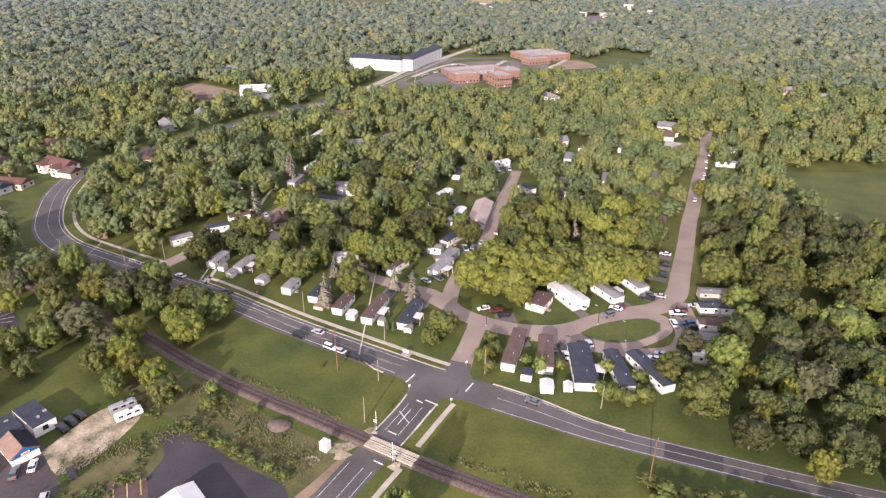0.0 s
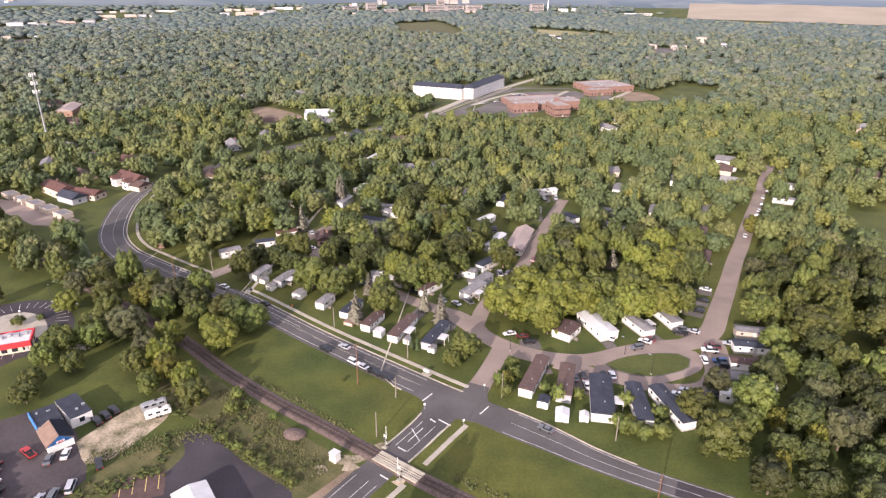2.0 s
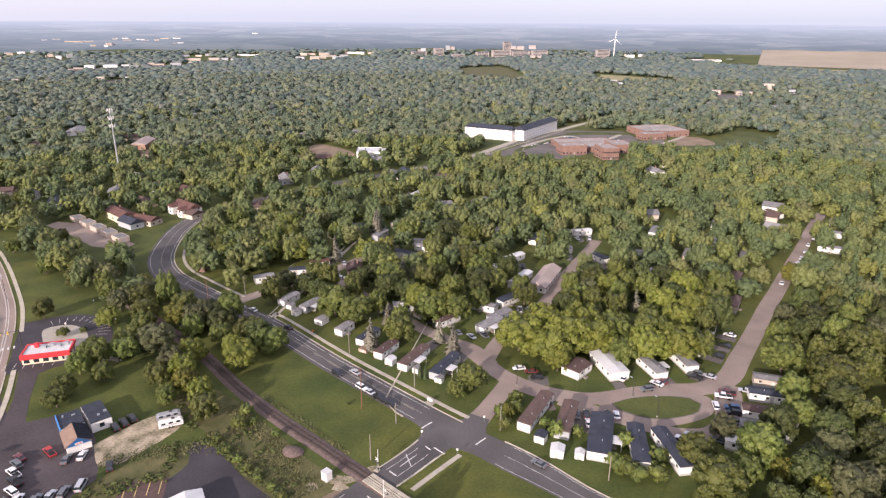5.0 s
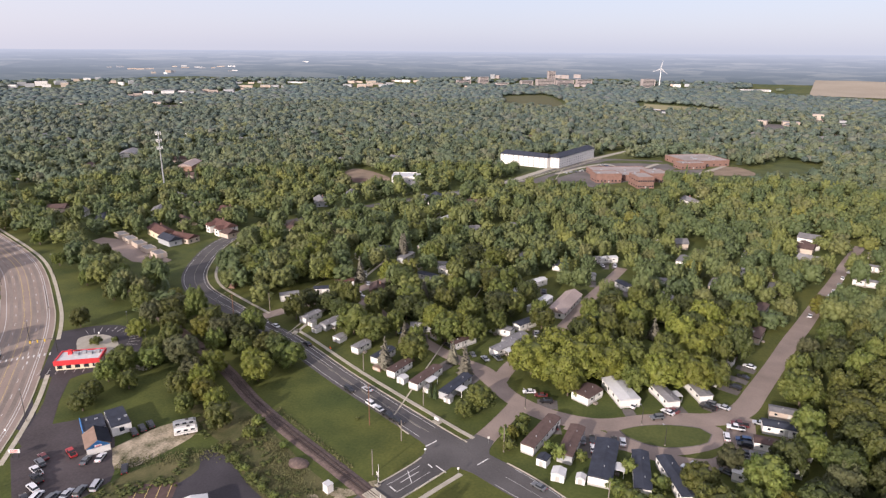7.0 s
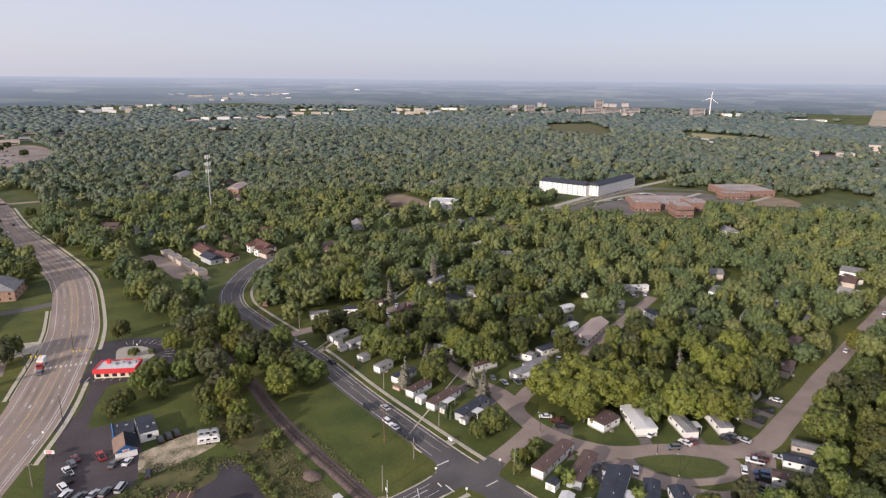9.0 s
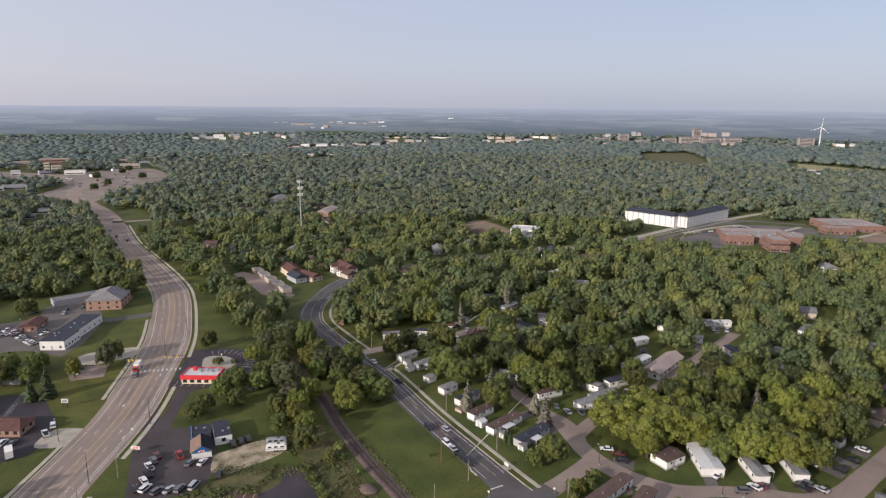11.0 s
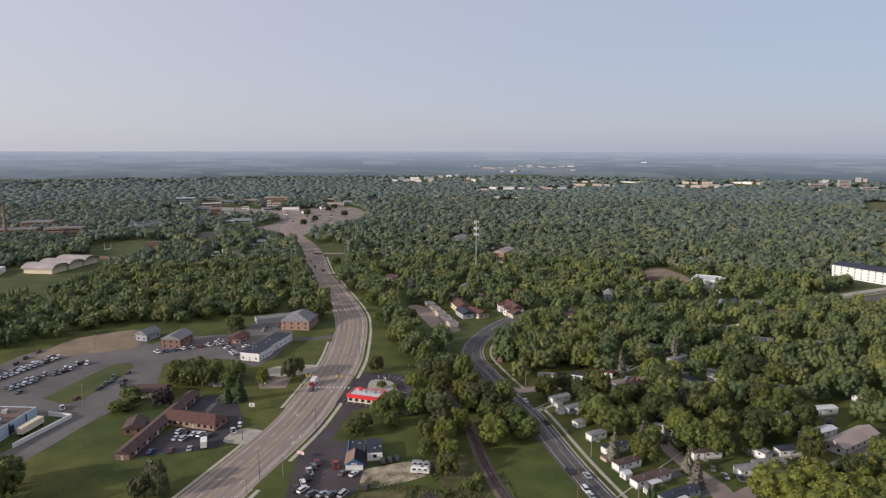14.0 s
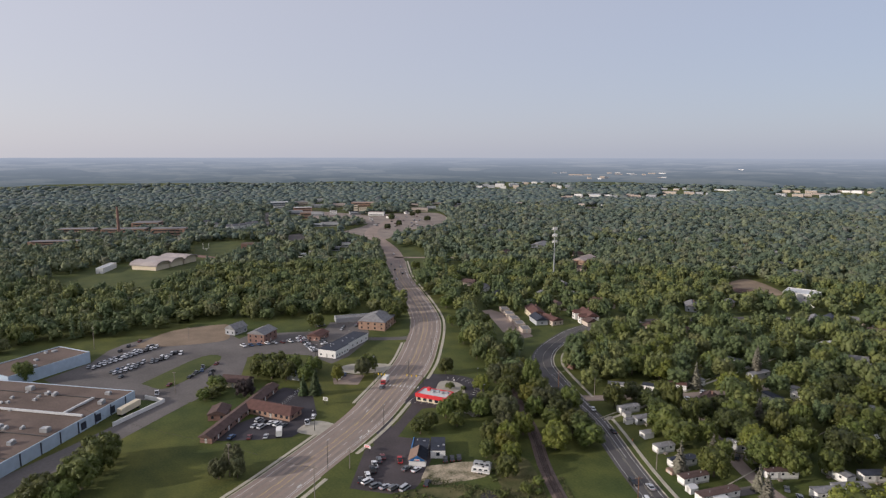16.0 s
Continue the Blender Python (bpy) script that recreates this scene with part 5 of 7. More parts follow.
for k in range(5):
    flat_block("garage", -270 + 12.5 * k, 312.5 - 6.4 * k, 62, 6, 9.5, 2.6, "beige", "roof_gray", "small beige garage with a grey flat roof", "garage", parapet=0.2, clear=1, group="row of garages")
house(-290, 372, 30, 10, 15, 3.2, "gray_wall", "roof_gray", "grey bungalow under the mast", 2)
keep_clear([(-247, 322), (-232, 300)], 8)
house(-268, 390, 70, 10, 16, 3.2, "white", "roof_gray", "white bungalow with a grey roof", 2)
house(-310, 340, 40, 10, 16, 3.2, "gray_wall", "roof_dark", "dark-roofed bungalow near the yard", 2)
house(-295, 353, 50, 10, 15, 3.2, "beige", "roof_gray", "low grey-roofed house near the yard", 2)
house(-388, 534, 20, 14, 34, 5, "brick_tan", "roof_pink", "long low building with a pinkish roof among trees", 2.4, windows=(6, 6, 2, 2), chimney=False, group="")
house(-505, 582, 30, 16, 34, 4, "white", "roof_gray", "long pale building among the trees", 2.2, windows=(6, 6, 2, 2), chimney=False, group="")
keep_clear([(-388, 534), (-365, 500)], 11)
keep_clear([(-505, 582), (-480, 552)], 11)
keep_clear([(-521, 445), (-426, 382), (-351, 339), (-283, 298), (-229, 268), (-196, 240)], 4.5)
house(-238, 386, 75, 12, 20, 3.6, "beige", "roof_red", "long house with a red roof among trees", 2.2)

# houses half hidden in the woods
rng = random.Random(21)
protos = []
count = 0
while count < 95:
    a, d = radians(rng.uniform(-34, 88)), 400 + 1000 * rng.random() ** 1.3
    x, y = 40 - d * math.sin(a), d * math.cos(a)
    if (-120 < x < 220 and 540 < y < 860) or (x < -240 and y < 330) or (x < -500 and 330 < y < 600):
        continue
    t = rng.choice((20, 65, 110)) + rng.uniform(-8, 8)
    if len(protos) < 9:
        wl_, rf_ = rng.choice((("white", "roof_gray"), ("beige", "roof_gray"), ("gray_wall", "roof_gray"), ("white", "roof_brown"), ("beige", "roof_brown"), ("gray_wall", "roof_dark")))
        protos.append(house(x, y, t, rng.uniform(8, 10), rng.uniform(11, 15), rng.uniform(3.0, 4.6), wl_, rf_, "pale house with a pitched roof among the trees", 2.4, windows=(0, 1, 1, 0), clear=4, chimney=False))
    else:
        copy_thing(rng.choice(protos), pose(x, y, 0, 0, 0, t))
        keep_clear([(x, y), (x + 0.1, y)], 10)
    # an open yard on the near side lets the house be seen
    n = math.hypot(x - 50, y)
    keep_clear([(x, y), (x - (x - 50) / n * 13, y - y / n * 13)], 5)
    count += 1

# town centre at the end of the highway
TOWN_BACK = [(-1339, 560, 43, 8, "gray_wall", "roof_white"), (-1270, 532, 23, 5, "white", "roof_gray"), (-1329, 612, 35, 7, "beige", "roof_gray"), (-1408, 693, 29, 6, "white", "roof_white"), (-1244, 614, 33, 6, "gray_wall", "roof_gray"),
             (-1234, 664, 34, 6, "beige", "roof_pink"), (-1181, 549, 41, 7, "brick_tan", "roof_white"), (-1125, 508, 30, 6, "gray_wall", "roof_gray"), (-1222, 717, 55, 8, "brick_tan", "roof_pink"), (-1148, 811, 34, 6, "beige", "roof_dark"),
             (-1072, 803, 25, 5, "gray_wall", "roof_gray"), (-1032, 747, 36, 6, "beige", "roof_pink"), (-1151, 875, 24, 5, "beige", "roof_gray")]
TOWN_FRONT = [(-1029, 488, 21, 10, "brick_tan", "roof_pink"), (-1070, 531, 25, 6, "gray_wall", "roof_gray"), (-1067, 564, 14, 7, "white", "roof_gray"), (-1046, 601, 23, 5, "gray_wall", "roof_dark"), (-1004, 626, 33, 6, "white", "roof_pink"), (-887, 471, 38, 5, "gray_wall", "roof_gray"),
              (-890, 448, 17, 4, "gray_wall", "roof_white"), (-652, 374, 17, 5, "white", "roof_gray"), (-631, 351, 10, 4, "gray_wall", "roof_gray"), (-608, 296, 9, 3.4, "white", "roof_white"), (-618, 313, 8, 3.4, "white", "roof_gray")]
rng = random.Random(33)
for x, y, w, h, wall, roof in TOWN_BACK + TOWN_FRONT:
    flat_block("town_building", x, y, math.degrees(math.atan2(58 - x, y + 20)) + rng.uniform(-12, 12), w * 0.94, max(7, w * rng.uniform(0.4, 0.6)), h * 1.15, wall, roof,
               "low flat-roofed town building along the streets", "town building", (0, 1, 1, 0), 2 if h > 6 else 1, clear=3, group="town centre buildings", bands=True)
    keep_clear([(x, y), (x - (x - 58) * 0.1, y - (y + 20) * 0.1)], w * 0.40)
flat_block("tower_block", -1044, 618, 62, 16, 14, 14, "cream", "roof_flat", "square cream building above the town junction", "town building", (0, 1, 1, 0), 3, bands=True)
flat_block("narrow_building", -1051, 606, 62, 8, 12, 19, "cream", "roof_flat", "narrow cream tower beside the square building", "town building", (0, 1, 1, 0), 4, bands=True)
terrace = None
for x, y, t in ((-937, 313, 20), (-935, 324, 20), (-941, 338, 22), (-955, 353, 20), (-962, 366, 24), (-1025, 305, 20), (-981, 308, 65), (-1022, 329, 20), (-1390, 869, 70), (-1396, 892, 70), (-1384, 904, 64), (-1388, 929, 70), (-1393, 955, 66), (-1423, 988, 70)):
    if terrace is None:
        terrace = house(x, y, t, 8, 11, 5.0, "white", "roof_gray", "white two-storey town house with a grey gable roof", 3.0, windows=(0, 2, 1, 0), chimney=False, clear=2, group="town houses in rows")
    else:
        copy_thing(terrace, pose(x, y, 0, 0, 0, t))
    keep_clear([(x, y), (x - (x - 58) * 0.075, y - (y + 20) * 0.075)], 5.5)
# sports ground behind the arched hall
setting("sports_ground", patch([(-690, 198), (-665, 214), (-708, 259), (-776, 281), (-799, 258), (-780, 222)], 0.05, 0.05), M["mown"], "mown green football ground beside the woods", "sports ground")
setting("running_track", patch([(-700, 197), (-664, 213), (-659, 205), (-694, 187)], 0.08, 0.05), M["brick"], "red running track at the edge of the sports ground", "running track")
keep_clear([(-634, 172), (-606, 196), (-655, 242), (-740, 300), (-800, 262), (-782, 218)], 2, True)
goal = thing("goal_post", "tall white forked football goal post", "goal post", -717, 217, 0.1, 62)
part("crossbar", rod(bmesh.new(), (-3.4, 0, 3), (3.4, 0, 3), 0.16), M["white"], goal)
part("stem", rod(bmesh.new(), (0, 0, 0), (0, 0, 3), 0.2), M["white"], goal)
for u in (-3.4, 3.4):
    part("upright", rod(bmesh.new(), (u, 0, 3), (u, 0, 10), 0.16), M["white"], goal)
flat_block("field_house", -708, 272, 62, 26, 12, 7, "brick", "roof_flat", "dark brick hall with a flat roof beside the sports ground", "hall", (0, 1, 1, 0), 1, bands=True)
setting("town_lot", patch([(-752, 338), (-744, 362), (-809, 388), (-812, 366)], 0.05, 0.05), M["asphalt_gray"], "grey paved lot between the town trees", "ground")
keep_clear([(-690, 310), (-684, 334), (-809, 388), (-812, 366)], 2, True)
setting("town_street", ribbon(smooth_line([(-1190, 475, 4), (-1070, 428, 4), (-946, 382, 4)], 10.0), 4.0, -4.0, 0.06, thick=0.15), M["asphalt_gray"], "grey straight town street between trees", "street")
keep_clear([(-1190, 475), (-1070, 428), (-890, 362)], 7)
stack = thing("chimney_stack", "tall slender brick chimney", "chimney", -900, 150, 0)
part("shaft", rod(bmesh.new(), (0, 0, 0), (0, 0, 46), 2.2, 12, 1.4), M["brick"], stack)
part("cap", rod(bmesh.new(), (0, 0, 46), (0, 0, 47.5), 1.7, 12), M["dark_metal"], stack)
for x, y, w, l, h in ((-940, 165, 60, 22, 11), (-890, 215, 46, 20, 13), (-990, 110, 50, 18, 10), (-860, 70, 60, 16, 9), (-1010, 210, 40, 30, 12)):
    flat_block("college_block", x, y, 62, w, l, h, "brick_tan", "roof_gray", "long brick block with a grey roof", "college building", (0, 1, 1, 0), 3, units=1, group="brick college blocks", bands=True)
flat_block("long_shed", -640, 95, 60, 7, 34, 5, "white", "roof_white", "long white trailer shed by the field", "shed")

# works and campus far out
def at(az, d):
    return 64 - d * math.sin(radians(az)), -10 + d * math.cos(radians(az))


rng = random.Random(8)
WORKS_WEST = [(-1616, 1412, 77, 14), (-1608, 1480, 118, 16), (-1539, 1465, 57, 15), (-1632, 1622, 45, 10), (-1627, 1675, 46, 11), (-1499, 1620, 47, 12), (-1429, 1600, 42, 14), (-1150, 1316, 44, 8), (-1139, 1389, 75, 13), (-1122, 1444, 66, 12), (-1046, 1408, 28, 10), (-1050, 1528, 121, 12), (-1046, 1721, 163, 11)]
WORKS_EAST = [(-850, 1985, 108, 10), (-776, 1873, 127, 13), (-729, 2084, 126, 10), (-842, 1843, 21, 7), (-1934, 2105, 61, 8), (-1805, 2089, 108, 7), (-1615, 1958, 45, 11), (-1619, 2017, 41, 12), (-1767, 2272, 51, 8), (-1685, 2251, 75, 8), (-1623, 2255, 59, 10), (-1621, 2374, 77, 8), (-1456, 2189, 47, 9)]
OUTLYING = [(-889, 1124, 47, 12), (-1013, 1027, 18, 16), (152, 2191, 82, 14), (260, 1179, 57, 10), (345, 1268, 20, 16), (373, 1242, 25, 9), (80, 1381, 27, 5), (-1489, 2826, 39, 6), (-1336, 2634, 31, 5), (-1121, 915, 31, 7), (-489, 1974, 25, 9), (-1157, 1828, 97, 8), (-1031, 1896, 77, 6), (-760, 1962, 75, 8)]
CAMPUS = [(-464, 2330, 55, 19), (-223, 2411, 107, 22), (-275, 2169, 117, 16), (-149, 2109, 56, 11), (-551, 2226, 41, 14)]
for rows, text in ((WORKS_WEST, "pale works shed on the far plain"), (WORKS_EAST, "white flat-roofed works building far out"), (OUTLYING, "pale flat-roofed building among far trees"), (CAMPUS, "tan college building on the wooded ridge")):
    for k, (x, y, w, h) in enumerate(rows):
        n = math.hypot(x - 58, y + 20)
        ux, uy = (y + 20) / n, (58 - x) / n
        pieces = 1 + int(w // 40)
        for q in range(pieces):
            pw, off = w / pieces * rng.uniform(0.5, 0.9), (q + 0.5 - pieces / 2) * w / pieces
            bx, by = x + ux * off + rng.uniform(-12, 12), y + uy * off + rng.uniform(-16, 16)
            wall = rng.choice(("stone", "stone", "gray_wall")) if rows is CAMPUS else rng.choice(("white", "beige", "gray_wall", "gray_wall", "beige"))
            flat_block("works_building" if "works" in text else "far_building", bx, by, math.degrees(math.atan2(58 - x, y + 20)) + rng.uniform(-14, 14), pw, min(30, 0.5 * pw + 6), h * rng.uniform(0.5, 0.8) + float(rise(math.hypot(bx, by))), wall,
                       rng.choice(("roof_white", "roof_gray", "roof_gray")), text, "far building", (0, 0, 1, 0), 1, clear=4, win=(4, 1.2), group=text + "s", bands=True)
        keep_clear([(x, y), (x + (58 - x) / n * 110, y + (-20 - y) / n * 110)], w * 0.4)
        if n < 2010 and rows is not CAMPUS:
            setting("yard", boxed(x + (58 - x) / n * 45, y + (-20 - y) / n * 45, -0.05, w * 1.3, 130, 0.1, math.degrees(math.atan2(58 - x, y + 20))), M["asphalt_gray"], "grey paved yard before the works", "yard")
for az, d, w, l, h, wall in ((15.6, 2150, 46, 22, 20, "stone"), (13.9, 2160, 30, 22, 30, "stone"), (10.2, 2150, 40, 22, 20, "stone"), (8.6, 2140, 60, 24, 26, "stone"), (7.0, 2150, 56, 24, 24, "stone"),
                              (5.4, 2150, 50, 24, 26, "stone"), (8.1, 2230, 24, 20, 48, "stone"), (0.2, 2130, 40, 24, 32, "stone"), (-7.8, 2120, 90, 30, 10, "white"), (12.3, 2120, 40, 20, 14, "stone")):
    x, y = at(az, d)
    flat_block("campus_block", x, y, az + 12, w, l, h, wall, "roof_gray", "tall tan college block on the wooded ridge", "college building", (0, 0, 1, 0), max(2, int(h / 4)), units=1, clear=25, win=(2, 2), group="college blocks on the ridge", bands=True)
x, y = 92, 2141
turbine = thing("wind_turbine", "slender white wind turbine standing still on the plain", "wind turbine", x, y, 0, -4)
part("tower", rod(bmesh.new(), (0, 0, 0), (0, 0, 62), 1.9, 12, 1.1), M["white"], turbine)
part("nacelle", boxed(0, 1.5, 60.8, 2.8, 7.0, 2.8, 0, 0.9), M["white"], turbine)
hub = part("hub", rod(bmesh.new(), (0, -3, 62.5), (0, -6, 62.5), 1.4, 10, 0.7), M["white"], turbine)
for a in (8, 128, 248):
    ux, uz = math.sin(radians(a)), math.cos(radians(a))
    bm = bmesh.new()
    ring = [[bm.verts.new((ux * d + uz * c * e, -4.6 + f, 62.5 + uz * d - ux * c * e)) for e, f in ((-1, 0), (0, -0.4), (1, 0), (0, 0.4))] for d, c in ((1, 0.6), (6, 0.9), (27, 0.25))]
    for u, v in zip(ring[:-1], ring[1:]):
        for i in range(4):
            bm.faces.new((u[i], u[(i + 1) % 4], v[(i + 1) % 4], v[i]))
    bm.faces.new(ring[0][::-1])
    bm.faces.new(ring[2])
    bmesh.ops.recalc_face_normals(bm, faces=bm.faces)
    part("blade", bm, M["white"], turbine)

# ---- vehicles ----
PAINT = {n: mat(n + "_car_paint", c, 0.3, 0.1, scale=0.8, vary=0.08, spec=0.6) for n, c in
         (("white", (0.72, 0.72, 0.72)), ("silver", (0.42, 0.43, 0.45)), ("black", (0.02, 0.02, 0.024)), ("grey", (0.13, 0.14, 0.15)), ("red", (0.42, 0.03, 0.03)), ("blue", (0.04, 0.09, 0.20)), ("maroon", (0.14, 0.03, 0.03)))}
SHAPES = {"sedan": ([(-2.3, 0.45), (2.3, 0.4), (2.35, 0.7), (1.0, 0.92), (-1.6, 0.98), (-2.35, 0.9)], (-1.75, 1.05, -1.0, 0.35, 0.95, 1.42)),
          "suv": ([(-2.35, 0.5), (2.35, 0.45), (2.4, 0.95), (1.15, 1.1), (-2.3, 1.15), (-2.4, 0.9)], (-2.25, 1.2, -2.0, 0.55, 1.1, 1.75)),
          "pickup": ([(-2.8, 0.55), (2.8, 0.5), (2.85, 1.05), (1.5, 1.15), (-2.75, 1.15), (-2.85, 0.9)], (-0.7, 1.55, -0.45, 0.9, 1.12, 1.85)),
          "van": ([(-2.5, 0.5), (2.5, 0.45), (2.5, 0.9), (1.9, 1.15), (-2.45, 1.2), (-2.5, 0.9)], (-2.45, 1.9, -2.3, 1.1, 1.15, 2.0))}
made_cars = {}


def car(x, y, turn, shape="sedan", color="white", group="parked cars"):
    """turn: degrees of the nose from +y, leftwards."""
    near = y < 215 and x > -125
    far = math.hypot(x - 50, y) > 330
    key = (shape, color, near, far)
    if key in made_cars:
        return copy_thing(made_cars[key], pose(x, y, car.z, 0, 0, turn))
    prof, (b0, b1, t0, t1, z0, z1) = SHAPES[shape]
    r = thing("car", "%s %s with dark windows" % (color, {"sedan": "saloon car", "suv": "estate car", "pickup": "pickup truck", "van": "people carrier"}[shape]), "car", x, y, car.z, turn, group)
    bm = bmesh.new()
    w = 0.98 if shape == "pickup" else 0.9
    rows = [[bm.verts.new((s * w * (0.95 if k in (0, 1) else 1), u, z)) for k, (u, z) in enumerate(prof)] for s in (-1, 1)]
    bm.faces.new(rows[0])
    bm.faces.new(rows[1][::-1])
    for i in range(len(prof)):
        j = (i + 1) % len(prof)
        bm.faces.new((rows[0][i], rows[0][j], rows[1][j], rows[1][i]))
    bmesh.ops.recalc_face_normals(bm, faces=bm.faces)
    part("body", bm, PAINT[color], r)
    bm = bmesh.new()
    vs = [bm.verts.new(p) for p in ((-w * 0.95, b0, z0 - 0.05), (w * 0.95, b0, z0 - 0.05), (w * 0.95, b1, z0 - 0.05), (-w * 0.95, b1, z0 - 0.05),
                                    (-w * 0.76, t0, z1), (w * 0.76, t0, z1), (w * 0.76, t1, z1), (-w * 0.76, t1, z1))]
    for f in ((3, 2, 1, 0), (4, 5, 6, 7), (0, 1, 5, 4), (1, 2, 6, 5), (2, 3, 7, 6), (3, 0, 4, 7)):
        bm.faces.new([vs[i] for i in f])
    part("cabin_glass", bm, M["glass"], r)
    part("roof", boxed(0, (t0 + t1) / 2, z1, w * 1.56, t1 - t0 + 0.1, 0.06), PAINT[color], r)
    if shape == "pickup":
        part("load_bed", boxed(0, -1.75, 1.152, 1.6, 1.9, 0.02), M["rubber"], r)
    L = prof[1][0]
    if far:
        part("running_gear", boxed(0, 0, 0.0, w * 1.7, L * 1.6, 0.5), M["rubber"], r)
    for sx in () if far else (-1, 1):
        for sy in (-1, 1):
            part("wheel", rod(bmesh.new(), (sx * w * 0.8, sy * L * 0.62, 0.34), (sx * w * 1.02, sy * L * 0.62, 0.34), 0.34, 12), M["rubber"], r)
        if not near:
            continue
        part("headlight", boxed(sx * 0.62, prof[2][0] - 0.02, 0.62, 0.36, 0.1, 0.14), M["lamp_glass"], r)
        part("tail_light", boxed(sx * 0.68, prof[-1][0] + 0.02, 0.72, 0.28, 0.1, 0.2), M["red_lens"], r)
    made_cars[key] = r
    return r


car.z = 0.07
for x, y, t, s, c in ((-80, 207.5, 60, "sedan", "black"), (-41.5, 180.6, 60, "sedan", "silver"), (-47.5, 178.5, -120, "suv", "black"), (-36, 171.6, -120, "suv", "white"), (-32.2, 169.5, -120, "sedan", "silver"),
                      (-28, 167, -120, "pickup", "black"), (-23.5, 164.6, -120, "suv", "black"), (26, 145.5, 62, "sedan", "grey"), (-102, 219.4, 60, "sedan", "white")):
    car(x, y, t, s, c, "cars on the road")
car.z = 0.08
for x, y, t, s, c in ((58.4, 192.8, 115, "suv", "grey"), (62, 197.4, 60, "sedan", "white"), (63.5, 199, 60, "sedan", "maroon"), (51, 198.3, -20, "sedan", "white"), (75.5, 205, 70, "pickup", "black"), (76, 207.5, 70, "suv", "grey"),
                      (80.5, 206.5, 65, "sedan", "silver"), (83, 194, 85, "pickup", "white"), (84.5, 196.5, 85, "pickup", "maroon"), (79.5, 187.5, 0, "suv", "white"), (84.5, 187.5, 88, "suv", "blue"), (84.5, 184.6, 88, "suv", "black"),
                      (82, 177.6, 80, "pickup", "white"), (84, 179.5, 80, "suv", "black"), (67, 166.8, 60, "sedan", "white"), (69.8, 169.2, 60, "sedan", "silver"), (77.5, 168.5, 60, "sedan", "grey"), (26.2, 177.5, 15, "suv", "black"),
                      (35.8, 172, 5, "sedan", "grey"), (38.6, 173.2, 5, "sedan", "black"), (39.3, 168.4, 8, "sedan", "white"), (47.9, 174.8, 5, "sedan", "white"), (45.3, 174.6, 5, "sedan", "black"), (19, 195.4, 100, "sedan", "maroon"),
                      (21.4, 192, 100, "suv", "black"), (14.6, 196.6, 110, "sedan", "white"), (-46, 230.5, 140, "pickup", "blue"),
                      (86, 222.6, 65, "suv", "black"), (90, 232, 65, "sedan", "black"), (93.5, 241.8, 65, "sedan", "white"), (91, 199.5, 80, "sedan", "silver"), (-6.5, 217, 40, "sedan", "silver"), (-2, 219, 40, "pickup", "grey"),
                      (128, 305, -20, "sedan", "white"), (143, 335, -20, "suv", "silver"), (147, 344, -20, "sedan", "white"), (152, 355, -20, "suv", "grey"), (157, 368, -20, "sedan", "white"), (163, 380, -20, "suv", "black"),
                      (-79, 262, 100, "sedan", "white"), (-83, 266, 60, "suv", "white"), (-52, 234, 40, "pickup", "grey"), (-24, 224, 60, "suv", "black"), (-12, 219, 30, "sedan", "grey"), (8, 232, -20, "suv", "white"), (31, 349, 20, "sedan", "white"), (62, 297, 50, "suv", "white"), (48, 305, 30, "sedan", "grey"), (24, 262, -15, "suv", "maroon"), (20, 245, -20, "sedan", "black"), (13, 247, -20, "suv", "grey"), (17, 252, -20, "sedan", "silver")):
    car(x, y, t, s, c)
# cars on the shop's lot
car.z = 0.04
for x, y, t, s, c in ((-111.5, 118.5, 62, "pickup", "red"), (-104.6, 117, 20, "sedan", "grey"), (-101.5, 119.5, 20, "sedan", "white"), (-92.5, 108.6, 20, "van", "silver"), (-95, 105.4, 15, "suv", "grey"), (-97.6, 103.4, 12, "sedan", "silver"),
                      (-100, 101, 5, "suv", "grey"), (-104.5, 100, 15, "suv", "white"), (-108.6, 102.5, 70, "suv", "white"), (-111, 106, 70, "pickup", "black"), (-114, 108.6, 68, "pickup", "white"), (-116.4, 112, 68, "suv", "grey"),
                      (-118, 114.6, 68, "sedan", "maroon"), (-90.5, 117, 40, "suv", "black"), (-101.6, 133.2, 55, "suv", "black"), (-100.6, 135.8, 55, "suv", "black"), (-99.6, 138.4, 55, "suv", "black"), (-107, 98.5, 60, "sedan", "black")):
    car(x, y, t, s, c)
# motel, office and factory car parks
rng = random.Random(5)
for k, p in enumerate(PARK_HOMES):
    mx, my = (p[0] + p[2]) / 2, (p[1] + p[3]) / 2
    n = math.hypot(mx - 50, my)
    if k % 2:
        car(mx - (mx - 50) / n * 6 + 3, my - my / n * 6, math.degrees(math.atan2(50 - mx, my)) + 180 * (k % 4 == 1), ("sedan", "suv", "pickup")[k % 3], ("white", "grey", "black", "silver", "maroon")[k % 5])
kinds = [("sedan", "white"), ("sedan", "silver"), ("sedan", "grey"), ("suv", "white"), ("suv", "black"), ("suv", "silver"), ("sedan", "maroon"), ("pickup", "white"), ("sedan", "blue"), ("pickup", "grey"), ("sedan", "black")]
for k in range(5):
    car(-181 + 2.9 * k, 87.5 + 1.7 * k, 30 + rng.uniform(-3, 3), *rng.choice(kinds))
for x, y, t in ((-176, 84, 30), (-173.5, 86, 30), (-166, 104, 70), (-170, 109, 60), (-166.5, 78, 60), (-171, 72, 40), (-163, 84, 60)):
    car(x, y, t, *rng.choice(kinds))
